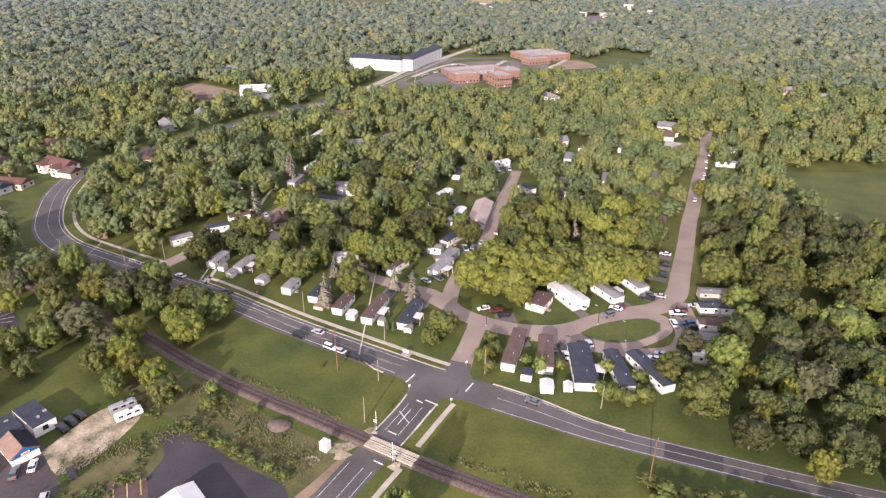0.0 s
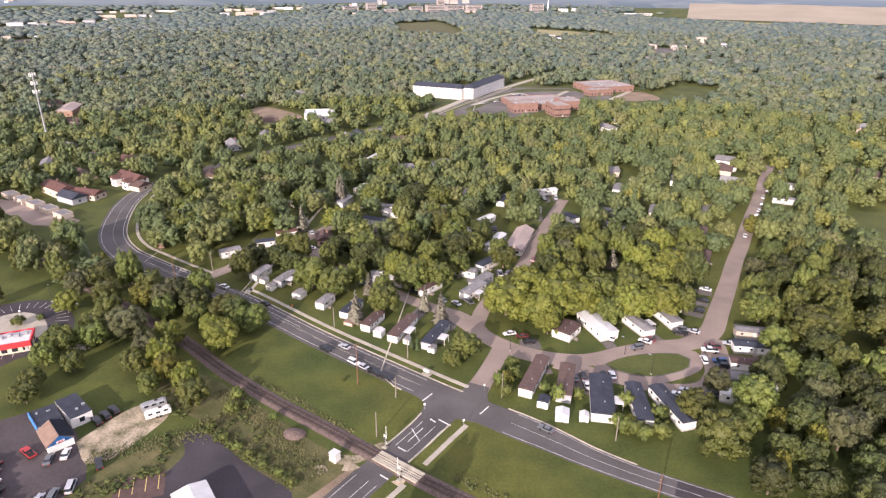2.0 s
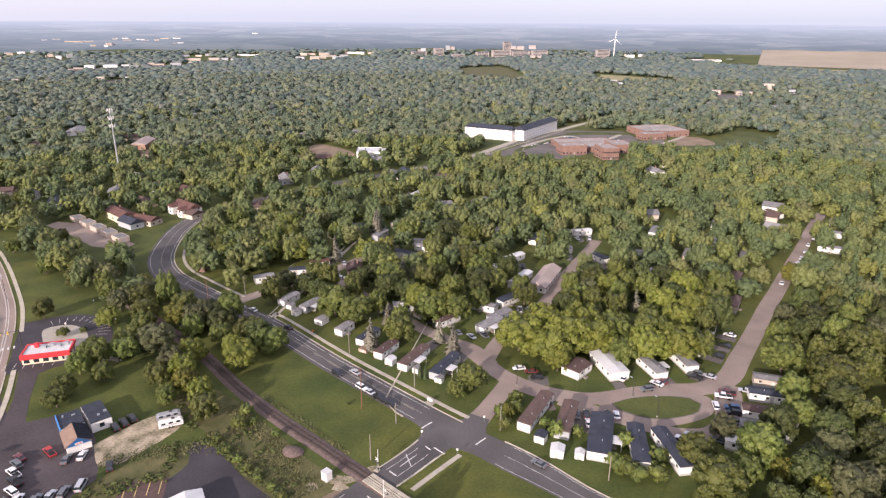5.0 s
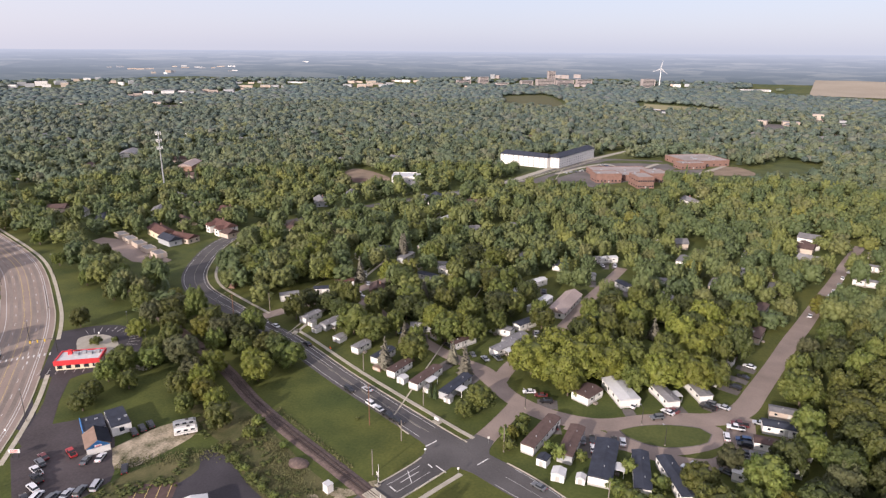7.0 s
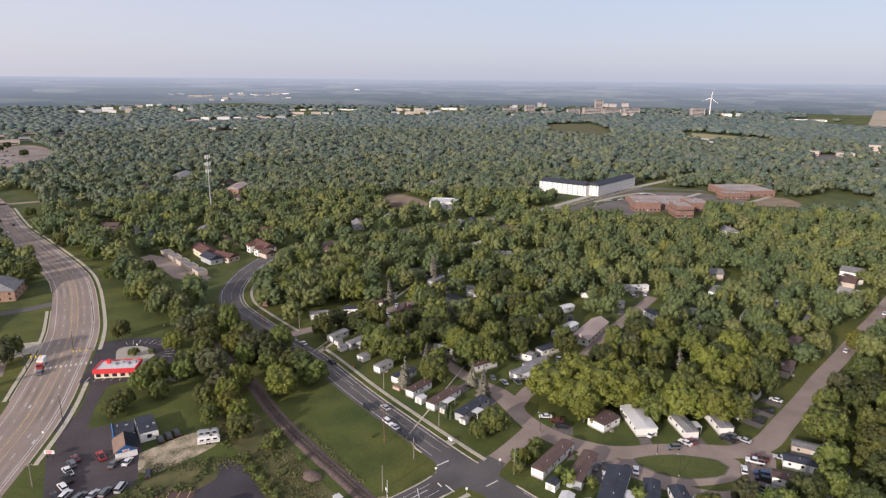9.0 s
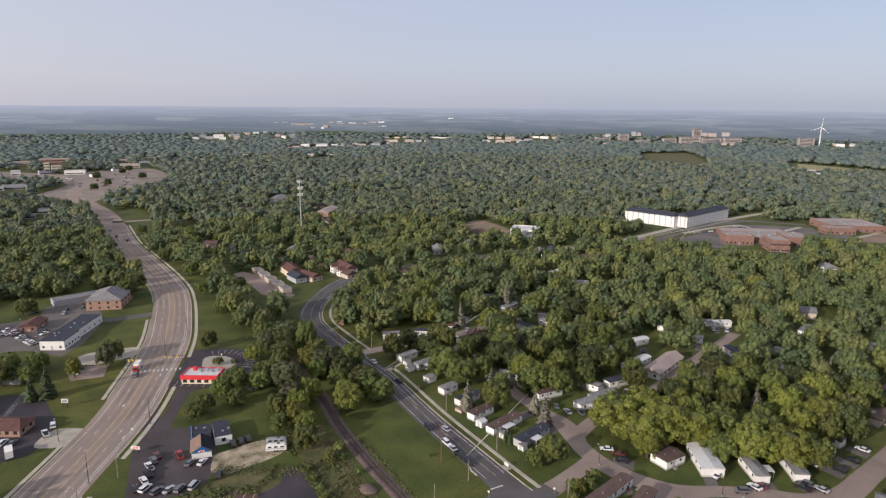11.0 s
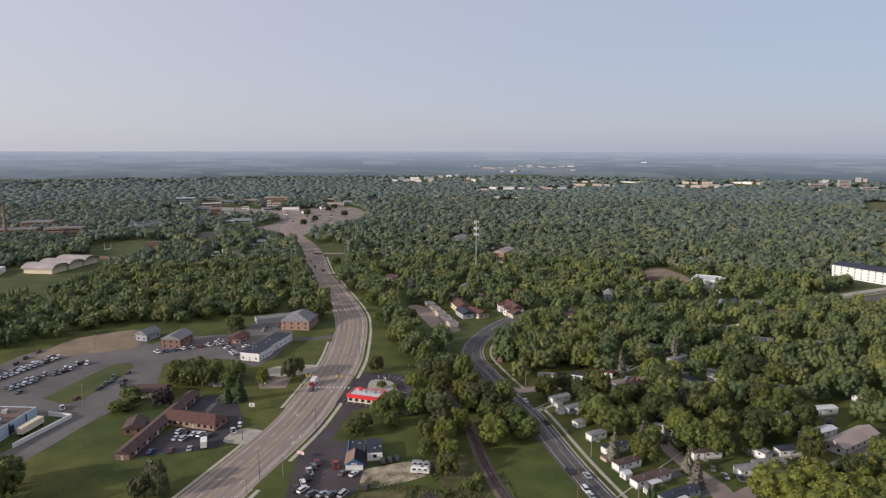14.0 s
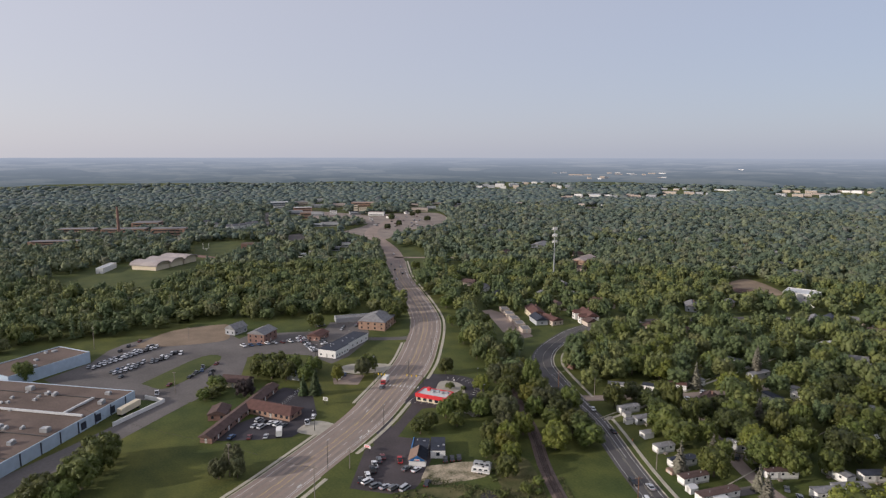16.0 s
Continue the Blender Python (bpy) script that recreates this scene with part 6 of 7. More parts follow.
for row, (x0, y0, x1, y1, n) in enumerate(((-307, 35, -331, 78, 15), (-304, 37, -328, 80, 14), (-291, 44, -307, 84, 14), (-287.5, 45, -304, 86, 14))):
    for k in range(n):
        if rng.random() < 0.85:
            u = (k + 0.5) / n
            car(x0 + (x1 - x0) * u, y0 + (y1 - y0) * u, 62 + rng.choice((0, 180)) + rng.uniform(-3, 3), *rng.choice(kinds[:6] if rng.random() < 0.7 else kinds))
for x, y in ((-262, 82), (-265, 86), (-258, 78), (-270, 88), (-252, 66), (-243, 58), (-272, 96), (-280, 48), (-330, 56), (-338, 62), (-346, 70), (-260, 90), (-255, 88)):
    car(x, y, rng.uniform(40, 80), *rng.choice(kinds))
for k in range(11):
    car(-262 - 3.1 * k, 152 + 0.4 * k, rng.choice((5, 185)) + rng.uniform(-4, 4), *rng.choice(kinds))
    if k < 9:
        car(-272 - 2.9 * k, 163 + 0.8 * k, rng.choice((8, 188)) + rng.uniform(-4, 4), *rng.choice(kinds))
for k in range(10):
    car(-297 + 1.3 * k, 120 + 4.6 * k, 100 + rng.choice((0, 180)) + rng.uniform(-4, 4), *rng.choice(kinds))
for x, y, t in ((-246, 146, 60), (-240, 142, 60), (-233, 138, 60), (-298, 200, 40), (-303, 204, 40), (-301, 192, 40), (-296, 188, 40), (-312, 180, 10), (-275, 190, 120), (-209, 142, 50), (-213, 147, 50)):
    car(x, y, t, *rng.choice(kinds))
for k in range(12):
    car(-22 + 4.6 * k, 632 + 4.9 * k if k < 7 else 690 - 4.0 * (k - 7), 40 + 90 * (k % 2), *kinds[k % len(kinds)])
for k in range(26):
    u = rng.random()
    car(-812 - 150 * u + rng.uniform(-40, 40), 560 + 75 * u + rng.uniform(-45, 55), rng.choice((25, 115)), *rng.choice(kinds))
# highway traffic, and cars far down it
car.z = 0.08
for x, y, t, s, c in ((-184, 153.5, 40, "suv", "grey"), (-478, 350, 62, "suv", "silver"), (-470, 338, 62, "suv", "black"), (-446, 332, 62, "suv", "black"), (-425, 312, 62, "sedan", "white"), (-500, 352, 62, "sedan", "grey"), (-560, 392, 62, "sedan", "white")):
    car(x, y, t, s, c, "cars on the highway")


def box_truck(x, y, turn, cab, label):
    r = thing("truck", label, "truck", x, y, 0.06, turn)
    part("cargo_box", boxed(0, -1.0, 0.9, 2.4, 5.2, 2.5), M["white"], r)
    part("cab", boxed(0, 2.7, 0.5, 2.2, 2.0, 1.9, 0, 0.9), PAINT[cab], r)
    part("windscreen", boxed(0, 3.62, 1.35, 1.9, 0.12, 0.8), M["glass"], r)
    for sy in (-2.5, -1.6, 2.6):
        for sx in (-1, 1):
            part("wheel", rod(bmesh.new(), (sx * 0.8, sy, 0.45), (sx * 1.15, sy, 0.45), 0.45, 12), M["rubber"], r)
    return r


box_truck(-190, 158.6, 220, "red", "lorry with a red cab and white load")
box_truck(-162, 89.5, 65, "white", "white box truck beside the motel lawn")


def camper(x, y, turn, label, shell="white"):
    r = thing("camper", label, "camper", x, y, 0.05, turn)
    bm = boxed(0, 0, 0.5, 2.4, 7.0, 2.0)
    bmesh.ops.bevel(bm, geom=[e for e in bm.edges if abs(e.verts[0].co.y) > 3.4 and abs(e.verts[1].co.y) > 3.4 and e.verts[0].co.z > 2 and e.verts[1].co.z > 2], offset=0.6, segments=3, affect="EDGES")
    part("shell", bm, M[shell], r)
    part("stripe", boxed(0, 0, 1.05, 2.44, 6.4, 0.3), M["gray_wall"], r)
    for k in range(3):
        part("window", boxed(1.2, -2.1 + 2.1 * k, 1.55, 0.08, 1.2, 0.6), M["glass"], r)
    part("roof_vent", boxed(0, 0.8, 2.5, 0.7, 0.9, 0.25), M["dark_metal"], r)
    part("drawbar", rod(bmesh.new(), (0, 3.7, 0.6), (0, 5.0, 0.55), 0.08), M["dark_metal"], r)
    for sx in (-1, 1):
        for sy in (-0.5, 0.4):
            part("wheel", rod(bmesh.new(), (sx * 1.0, sy, 0.35), (sx * 1.22, sy, 0.35), 0.35, 12), M["rubber"], r)
    return r


camper(-86, 138.4, -51, "white travel trailer with a stripe on the gravel")
camper(-89, 141.6, -51, "grey metal travel trailer on the gravel", "metal")

# ---- poles, lamps, signals ----
POLE_TOPS = []


def utility_pole(x, y, h, material="wood", arm=2.4, turn=60, label="brown wooden utility pole with a crossarm"):
    r = thing("utility_pole", label, "utility pole", x, y, 0, turn, "utility poles")
    part("pole", rod(bmesh.new(), (0, 0, 0), (0, 0, h), 0.19, 8, 0.12), M[material], r)
    if arm:
        a = part("crossarm", boxed(0, 0, h - 0.7, arm, 0.14, 0.16), M[material], r)
        for sx in (-0.45, 0, 0.45):
            part("insulator", rod(bmesh.new(), (sx * arm, 0, h - 0.54), (sx * arm, 0, h - 0.34), 0.06), M["lamp_glass"], a)
    keep_clear([(x, y), (x + 0.1, y)], 2)
    return r


for x, y, h in ((-32, 160.5, 15), (50, 114.5, 15), (-120, 215, 15), (105, 96, 14), (165, 78, 14)):
    utility_pole(x, y, h, label="tall reddish-brown wooden utility pole with a crossarm")
for x, y, h in ((-19, 155.4, 7.5), (13, 159.3, 9), (-114, 234.5, 9), (-19, 177.2, 7.5), (45, 143.5, 8), (-49, 194.5, 8), (-21, 137, 8.6)):
    utility_pole(x, y, h, "wood_gray", 0, label="grey weathered wooden pole without arms")
for x, y, h in ((-139, 61, 13), (-106, 80, 12), (-118, 100, 8), (-345, 44, 14), (-240, 66, 11), (-330, 96, 9)):
    utility_pole(x, y, h, "wood_gray", 2.0, 30, "grey utility pole beside the verge")


def span(a, b, sag, name="overhead_wire"):
    bm = bmesh.new()
    rings = []
    for i in range(13):
        p = Vector(a).lerp(Vector(b), i / 12) - Vector((0, 0, sag * 4 * (i / 12) * (1 - i / 12)))
        rings.append([bm.verts.new(p + Vector((0, 0.02 * math.cos(2.1 * k), 0.02 * math.sin(2.1 * k)))) for k in range(3)])
    for u, v in zip(rings[:-1], rings[1:]):
        for k in range(3):
            bm.faces.new((u[k], u[(k + 1) % 3], v[(k + 1) % 3], v[k]))
    ob = new(name, mesh_of(bm, name, M["dark_metal"]))
    return tagged(ob, "thin dark overhead wire between poles", "wire", "overhead wires")


LINE_A = [(-120, 215, 14.3), (-32, 160.5, 14.3), (50, 114.5, 14.3), (105, 96, 13.3), (165, 78, 13.3)]
for p, q in zip(LINE_A[:-1], LINE_A[1:]):
    for o in (-1, 0, 1):
        span((p[0] + 0.5 * o, p[1] + 0.87 * o, p[2]), (q[0] + 0.5 * o, q[1] + 0.87 * o, q[2]), 1.4)
for o in (-1, 0, 1):
    span((-139 + o * 0.8, 61 + o * 0.4, 12.4), (-106 + o * 0.8, 80 + o * 0.4, 11.4), 0.9)
    span((-139 + o * 0.8, 61 + o * 0.4, 12.4), (-215 + o * 0.8, 20 + o * 0.4, 12), 1.6)


def street_lamp(x, y, h, turn, reach=2.6):
    r = thing("street_lamp", "tall dark steel street lamp with a curved arm", "street lamp", x, y, 0, turn, "street lamps")
    part("pole", rod(bmesh.new(), (0, 0, 0), (0, 0, h), 0.13, 8, 0.08), M["dark_metal"], r)
    part("base", rod(bmesh.new(), (0, 0, 0), (0, 0, 0.5), 0.28, 8), M["concrete"], r)
    part("arm", rod(bmesh.new(), (0, 0, h - 0.05), (0, reach, h + 0.45), 0.06), M["dark_metal"], r)
    part("lamp_head", boxed(0, reach + 0.3, h + 0.36, 0.35, 0.9, 0.16), M["metal"], r)
    return r


for x, y, t in ((-122.5, 93, 60), (-140.5, 128.5, 55), (-157, 103.5, -125), (-187, 171.5, 45), (-206, 162, -135), (-214, 205, 45), (-252, 243, 40), (-262, 221, -140)):
    street_lamp(x, y, 10, t)
for x, y in ((60.5, 177.5), (15, 186), (53.5, 187.6), (-252, 148), (-285, 158), (-290, 190), (-163, 199), (-142, 186)):
    street_lamp(x, y, 6.5, 40, 1.2)


def crossing_signal(x, y, turn):
    r = thing("crossing_signal", "railway crossing signal with lamps and a raised gate", "railway signal", x, y, 0, turn, "crossing signals")
    part("post", rod(bmesh.new(), (0, 0, 0), (0, 0, 4.6), 0.08), M["metal"], r)
    for a in (-45, 45):
        bm = boxed(0, 0, -0.6, 0.22, 0.05, 1.2)
        bm.transform(pose(0, -0.1, 4.1, 0, a, 0))
        part("cross_board", bm, M["white"], r)
    part("lamp_bar", boxed(0, -0.1, 2.9, 1.5, 0.08, 0.12), M["dark_metal"], r)
    for sx in (-0.6, 0.6):
        part("signal_lamp", rod(bmesh.new(), (sx, -0.1, 2.95), (sx, -0.4, 2.95), 0.24, 10), M["dark_metal"], r)
    part("gate_arm", boxed(0.35, 0, 1.1, 0.12, 0.06, 6.2), M["white"], r)
    part("counterweight", boxed(0.35, 0, 0.6, 0.4, 0.3, 0.6), M["dark_metal"], r)
    part("footing", boxed(0, 0, 0, 1.2, 1.2, 0.35), M["concrete"], r)
    return r


crossing_signal(-17.7, 133, -20)
crossing_signal(-11.8, 121.4, 160)
cab = thing("signal_cabinet", "white metal signal hut beside the railway", "cabinet", -30, 126.6, 0, -28)
part("cabinet_body", boxed(0, 0, 0.2, 2.2, 2.0, 2.4), M["white"], cab)
part("cabinet_roof", boxed(0, 0, 2.6, 2.4, 2.2, 0.15), M["roof_white"], cab)
part("footing", boxed(0, 0, 0, 2.4, 2.2, 0.2), M["concrete"], cab)
for k, (x, y, w, t) in enumerate(((-27.5, 127, 3.4, 30), (-24.6, 127.6, 2.8, 10), (-25.8, 124.6, 3.2, 50), (-33, 122.6, 3.0, 20), (-18.6, 133.6, 2.6, 15), (-11.4, 120.6, 2.4, 30))):
    setting("gravel_%d" % (k + 1), patch([(x + w * math.cos(a) * (0.7 + 0.3 * math.sin(3 * a + k)), y + w * 0.6 * math.sin(a)) for a in (0, 1.05, 2.1, 3.14, 4.2, 5.2)], 0.06 + 0.002 * k, 0.05), M["gravel"], "pale spilled gravel beside the track", "gravel")


def mailboxes(x, y, turn):
    r = thing("mailbox_stand", "white mailbox stand on a concrete pad", "mailbox", x, y, 0, turn)
    part("pad", boxed(0, 0, 0.0, 3.0, 2.0, 0.16), M["concrete"], r)
    part("box_row", boxed(0, 0, 0.9, 2.0, 0.5, 0.8), M["white"], r)
    for sx in (-0.7, 0.7):
        part("post", boxed(sx, 0, 0.16, 0.12, 0.12, 0.75), M["dark_metal"], r)


mailboxes(-11.5, 168.8, -30)
for x, y in ((-68.6, 205.5),):
    c = thing("road_sign", "orange diamond work sign by the kerb", "road sign", x, y, 0, 150)
    part("post", boxed(0, 0, 0, 0.08, 0.08, 1.0), M["metal"], c)
    bm = boxed(0, 0, -0.42, 0.84, 0.05, 0.84)
    bm.transform(pose(0, -0.08, 1.4, 0, 45, 0))
    part("board", bm, M["orange"], c)
for x, y, h in ((-166, 186, 3.2), (-139, 120, 2.6), (2.6, 144.6, 2.4), (-9.5, 150.6, 2.4), (7.5, 162.5, 2.3)):
    c = thing("road_sign", "small white road sign on a thin post", "road sign", x, y, 0, 20, "small road signs")
    part("post", boxed(0, 0, 0, 0.07, 0.07, h), M["metal"], c)
    part("board", boxed(0, -0.06, h - 0.7, 0.6, 0.04, 0.75), M["white"], c)


def traffic_signal(x, y, turn, reach):
    r = thing("traffic_signal", "dark traffic signal mast with yellow signal heads", "traffic signal", x, y, 0, turn, "traffic signals")
    part("pole", rod(bmesh.new(), (0, 0, 0), (0, 0, 6.6), 0.16, 8), M["dark_metal"], r)
    part("mast_arm", rod(bmesh.new(), (0, 0, 6.2), (0, reach, 6.6), 0.1), M["dark_metal"], r)
    for k in range(3):
        part("signal_head", boxed(0, reach * (0.4 + 0.28 * k), 5.4, 0.4, 0.45, 1.1), M["yellow"], r)


traffic_signal(-172.6, 171, 130, 9)
traffic_signal(-191.5, 153, -50, 6)

# heap and stones
bm = bmesh.new()
bmesh.ops.create_icosphere(bm, subdivisions=3, radius=1)
for v in bm.verts:
    v.co = Vector((v.co.x * 3.3, v.co.y * 2.4, max(0, v.co.z) * 1.5)) * (1 + 0.12 * noise.noise(v.co * 2.5))
tagged(new("earth_mound", mesh_of(bm, "earth_mound", M["ballast"])), "rounded heap of brown crushed stone on the grass", "heap").location = (-44, 135, 0)
bm = bmesh.new()
rng = random.Random(3)
for k in range(26):
    box(bm, -133 + rng.uniform(-4, 4) + k * 0.1, 170 + rng.uniform(-1.5, 1.5), 0, rng.uniform(0.4, 1.0), rng.uniform(0.4, 1.0), rng.uniform(0.2, 0.5), rng.uniform(0, 90), 0.7)
tagged(new("rubble", mesh_of(bm, "rubble", M["concrete"])), "pale broken rubble lying at the lawn's edge", "rubble", kind="stuff")

# ---- trees ----


def ico(sub):
    bm = bmesh.new()
    bmesh.ops.create_icosphere(bm, subdivisions=sub, radius=1)
    v = np.array([q.co for q in bm.verts])
    f = np.array([[w.index for w in q.verts] for q in bm.faces])
    bm.free()
    return v, f


ICO1, ICO2 = ico(1), ico(2)


def crown_shape(rs, clumps, leaf_count, leaf, squat=0.0, core_sub=2):
    """A crown of radius about 1 and height 1.75: a dark heart, tufted clumps over its dome and loose leaf sprays on them. Faces buried inside are left out."""
    lean = rs.uniform(-0.12, 0.12, 2)
    belly, top = rs.uniform(0.62, 0.86), 1.45 + rs.uniform(-0.1, 0.12) - squat
    cs = []
    for k in range(clumps):
        h = 1 - (k + rs.uniform(0.2, 0.8)) / clumps
        z = 0.42 + (top - 0.42) * h ** 0.8
        q = (z - belly) / ((top + 0.14 - belly) if z > belly else 0.75)
        wide = 0.76 * math.sqrt(max(0.02, 1 - q * q)) * rs.uniform(0.8, 1.08)
        a = 2.4 * k + rs.uniform(-0.5, 0.5)
        cs.append((wide * math.cos(a) + lean[0] * h, wide * math.sin(a) + lean[1] * h, z, rs.uniform(0.17, 0.30) * (20 / max(clumps, 9)) ** 0.3))
    cs = np.array(cs) if cs else np.zeros((0, 4))
    body, bf = ICO2 if core_sub == 2 else ICO1
    grow = 0.62 if clumps > 8 else 0.72 if clumps else 0.92
    v = body * (1 + rs.uniform(-0.16, 0.12, (len(body), 1))) * [grow, grow, (top - 0.2) * 0.5 * (1 if clumps else 1.15)] + [lean[0] * 0.5, lean[1] * 0.5, 0.28 + (top - 0.2) * 0.5]
    keep = v[bf].mean(1)[:, 2] > 0.42
    vs, fs, off = [v], [bf[keep]], len(v)
    base, faces = ICO1
    for k, (x, y, z, r) in enumerate(cs):
        w = base * (1 + rs.uniform(-0.22, 0.2, (len(base), 1))) * [r, r, r * 0.85] * 0.9 + [x, y, z]
        mid = w[faces].mean(1)
        out = np.linalg.norm(mid[:, None] - cs[None, :, :3], axis=2) - cs[None, :, 3] * 0.78
        out[:, k] = 1
        good = (out.min(1) > 0) & (((mid - [0, 0, 0.8]) * [1, 1, 0.6] * (mid - [x, y, z])).sum(1) > -0.04)
        vs.append(w)
        fs.append(faces[good] + off)
        off += len(w)
    v, f = np.vstack(vs), np.vstack(fs)
    if not leaf_count:
        return v, f
    src = cs if len(cs) else np.array([(0, 0, 0.85, 0.8)])
    n = leaf_count * 3
    pick = rs.choice(len(src), n, p=src[:, 3] ** 2 / (src[:, 3] ** 2).sum())
    d = rs.normal(size=(n, 3)) + (src[pick, :3] - [0, 0, 0.7]) * 0.9
    d[:, 2] += 0.15
    d /= np.linalg.norm(d, axis=1, keepdims=True)
    p = src[pick, :3] + d * (src[pick, 3:] * rs.uniform(0.86, 1.3, (n, 1)))
    gap = (np.linalg.norm(p[:, None] - src[None, :, :3], axis=2) - src[None, :, 3] * 0.84).min(1)
    p, d = p[gap > 0][:leaf_count], d[gap > 0][:leaf_count]
    nrm = d + rs.normal(scale=0.38, size=d.shape) + [0, 0, 0.15]
    t = np.cross(nrm, rs.normal(size=d.shape))
    t /= np.linalg.norm(t, axis=1, keepdims=True)
    b = np.cross(nrm, t)
    b /= np.linalg.norm(b, axis=1, keepdims=True)
    size = rs.uniform(0.6, 1.4, (len(p), 1)) * leaf
    tri = np.stack([p - t * size, p + t * size * 0.7 - b * size * 0.8, p + t * size * 0.5 + b * size], 1).reshape(-1, 3)
    return np.vstack([v, tri]), np.vstack([f, np.arange(len(tri)).reshape(-1, 3) + len(v)])


def make_mesh(name, verts, tris, quads, material, smooth_tris=False, tone=None):
    me = bpy.data.meshes.new(name)
    me.vertices.add(len(verts))
    me.vertices.foreach_set("co", np.asarray(verts, np.float32).ravel())
    loops = np.concatenate([tris.ravel(), quads.ravel()]).astype(np.int32)
    me.loops.add(len(loops))
    me.loops.foreach_set("vertex_index", loops)
    me.polygons.add(len(tris) + len(quads))
    start = np.concatenate([np.arange(len(tris)) * 3, len(tris) * 3 + np.arange(len(quads)) * 4]).astype(np.int32)
    me.polygons.foreach_set("loop_start", start)
    if smooth_tris:
        me.polygons.foreach_set("use_smooth", np.r_[np.ones(len(tris), bool), np.zeros(len(quads), bool)])
    if tone is not None:
        me.attributes.new("tone", "FLOAT", "POINT").data.foreach_set("value", np.asarray(tone, np.float32))
    me.update(calc_edges=True)
    me.validate()
    me.materials.append(material)
    return me


NOQ, NOT_ = np.zeros((0, 4), int), np.zeros((0, 3), int)


def crown_mesh(seed, material, clumps=44, leaf_count=1750, leaf=0.055, slim=1.0, squat=0.0):
    v, f = crown_shape(np.random.RandomState(seed), clumps, leaf_count, leaf, squat)
    return make_mesh("crown", v * [slim, slim, 1], f, NOQ, material, True)


def spruce_mesh(seed, material):
    rs = np.random.RandomState(seed)
    vs, fs, off = [], [], 0
    for k in range(18):
        h = k / 18
        r = (1 - h) ** 0.85 * 0.95 + 0.05
        for i in range(max(4, int(15 * (1 - h)))):
            a = 2 * math.pi * i / max(4, int(15 * (1 - h))) + rs.rand()
            tip = np.array([r * math.cos(a), r * math.sin(a), 0.25 + h * 3.3 - 0.12 - 0.1 * rs.rand()]) * [1 + rs.uniform(-0.15, 0.15)] * 1
            root = np.array([0, 0, 0.32 + h * 3.3])
            side = np.array([-math.sin(a), math.cos(a), 0]) * 0.4 * (1.15 - h)
            mid = (root + tip) / 2 + [0, 0, 0.06]
            vs += [root, mid + side, tip, mid - side, mid - [0, 0, 0.16]]
            fs += [[off, off + 1, off + 4], [off + 1, off + 2, off + 4], [off + 2, off + 3, off + 4], [off + 3, off, off + 4], [off, off + 3, off + 1], [off + 3, off + 2, off + 1]]
            off += 5
    return make_mesh("crown", np.array(vs), np.array(fs), NOQ, material)


CROWNS = {"oak": [crown_mesh(s, M["leaf_oak"], 40, 1700) for s in range(11, 15)], "maple": [crown_mesh(s, M["leaf"]) for s in range(1, 7)], "tall": [crown_mesh(s, M["leaf"], slim=0.84) for s in range(21, 25)],
          "plum": [crown_mesh(81, M["leaf_plum"])], "lime": [crown_mesh(s, M["leaf_lime"], 46, 2600, 0.05) for s in range(71, 75)], "yellow": [crown_mesh(s, M["leaf_yellow"]) for s in range(31, 34)],
          "gray": [crown_mesh(s, M["leaf_gray"], 40, 1900, 0.055) for s in range(41, 44)],
          "spruce": [spruce_mesh(s, M["needles"]) for s in (51, 52)], "pine": [spruce_mesh(s, M["needles_dark"]) for s in (53,)],
          "shrub": [crown_mesh(s, M["leaf"], 14, 420, 0.1, squat=0.1) for s in (61, 62)]}
TEXT = {"oak": "dense dark green oak with a rounded crown", "maple": "broad green leafy tree with a rounded crown", "tall": "tall green leafy tree", "plum": "round tree with dark purple leaves", "lime": "broad bright yellow-green maple with a full rounded crown", "yellow": "leafy tree turning yellow", "gray": "grey-green leafy tree with fine foliage",
        "spruce": "tall pale grey-green spruce", "pine": "dark narrow evergreen tree", "shrub": "low green leafy shrub"}


def trunk_mesh():
    bm = bmesh.new()
    rod(bm, (0, 0, -0.1), (0.02, 0.01, 0.75), 0.06, 7, 0.04)
    for a in (0.3, 1.7, 2.9, 4.2, 5.4):
        rod(bm, (0.02, 0.01, 0.45 + 0.04 * a), (0.4 * math.cos(a), 0.4 * math.sin(a), 0.95), 0.03, 5, 0.012)
    return mesh_of(bm, "trunk", M["bark"])


TRUNK = trunk_mesh()
PLANTED = []


def tree(x, y, r, h, kind="maple"):
    """r: crown radius, h: whole height."""
    i = len(PLANTED)
    PLANTED.append((x, y, r))
    sprucey = kind in ("spruce", "pine")
    ob = thing("shrub" if kind == "shrub" else "tree", TEXT[kind], "shrub" if kind == "shrub" else "tree", x, y, 0, (i * 47) % 360, "trees of the place")
    stem = part("trunk", TRUNK, None, ob)
    stem.scale = (r, r, h / 1.7 if not sprucey else h / 2.5)
    top = part("crown", CROWNS[kind][i % len(CROWNS[kind])], None, ob)
    top.scale = (r, r, h / (3.55 if sprucey else 1.72))
    return ob


def row(kind, *spots):
    for x, y, r, h in spots:
        tree(x, y, r, h, kind)


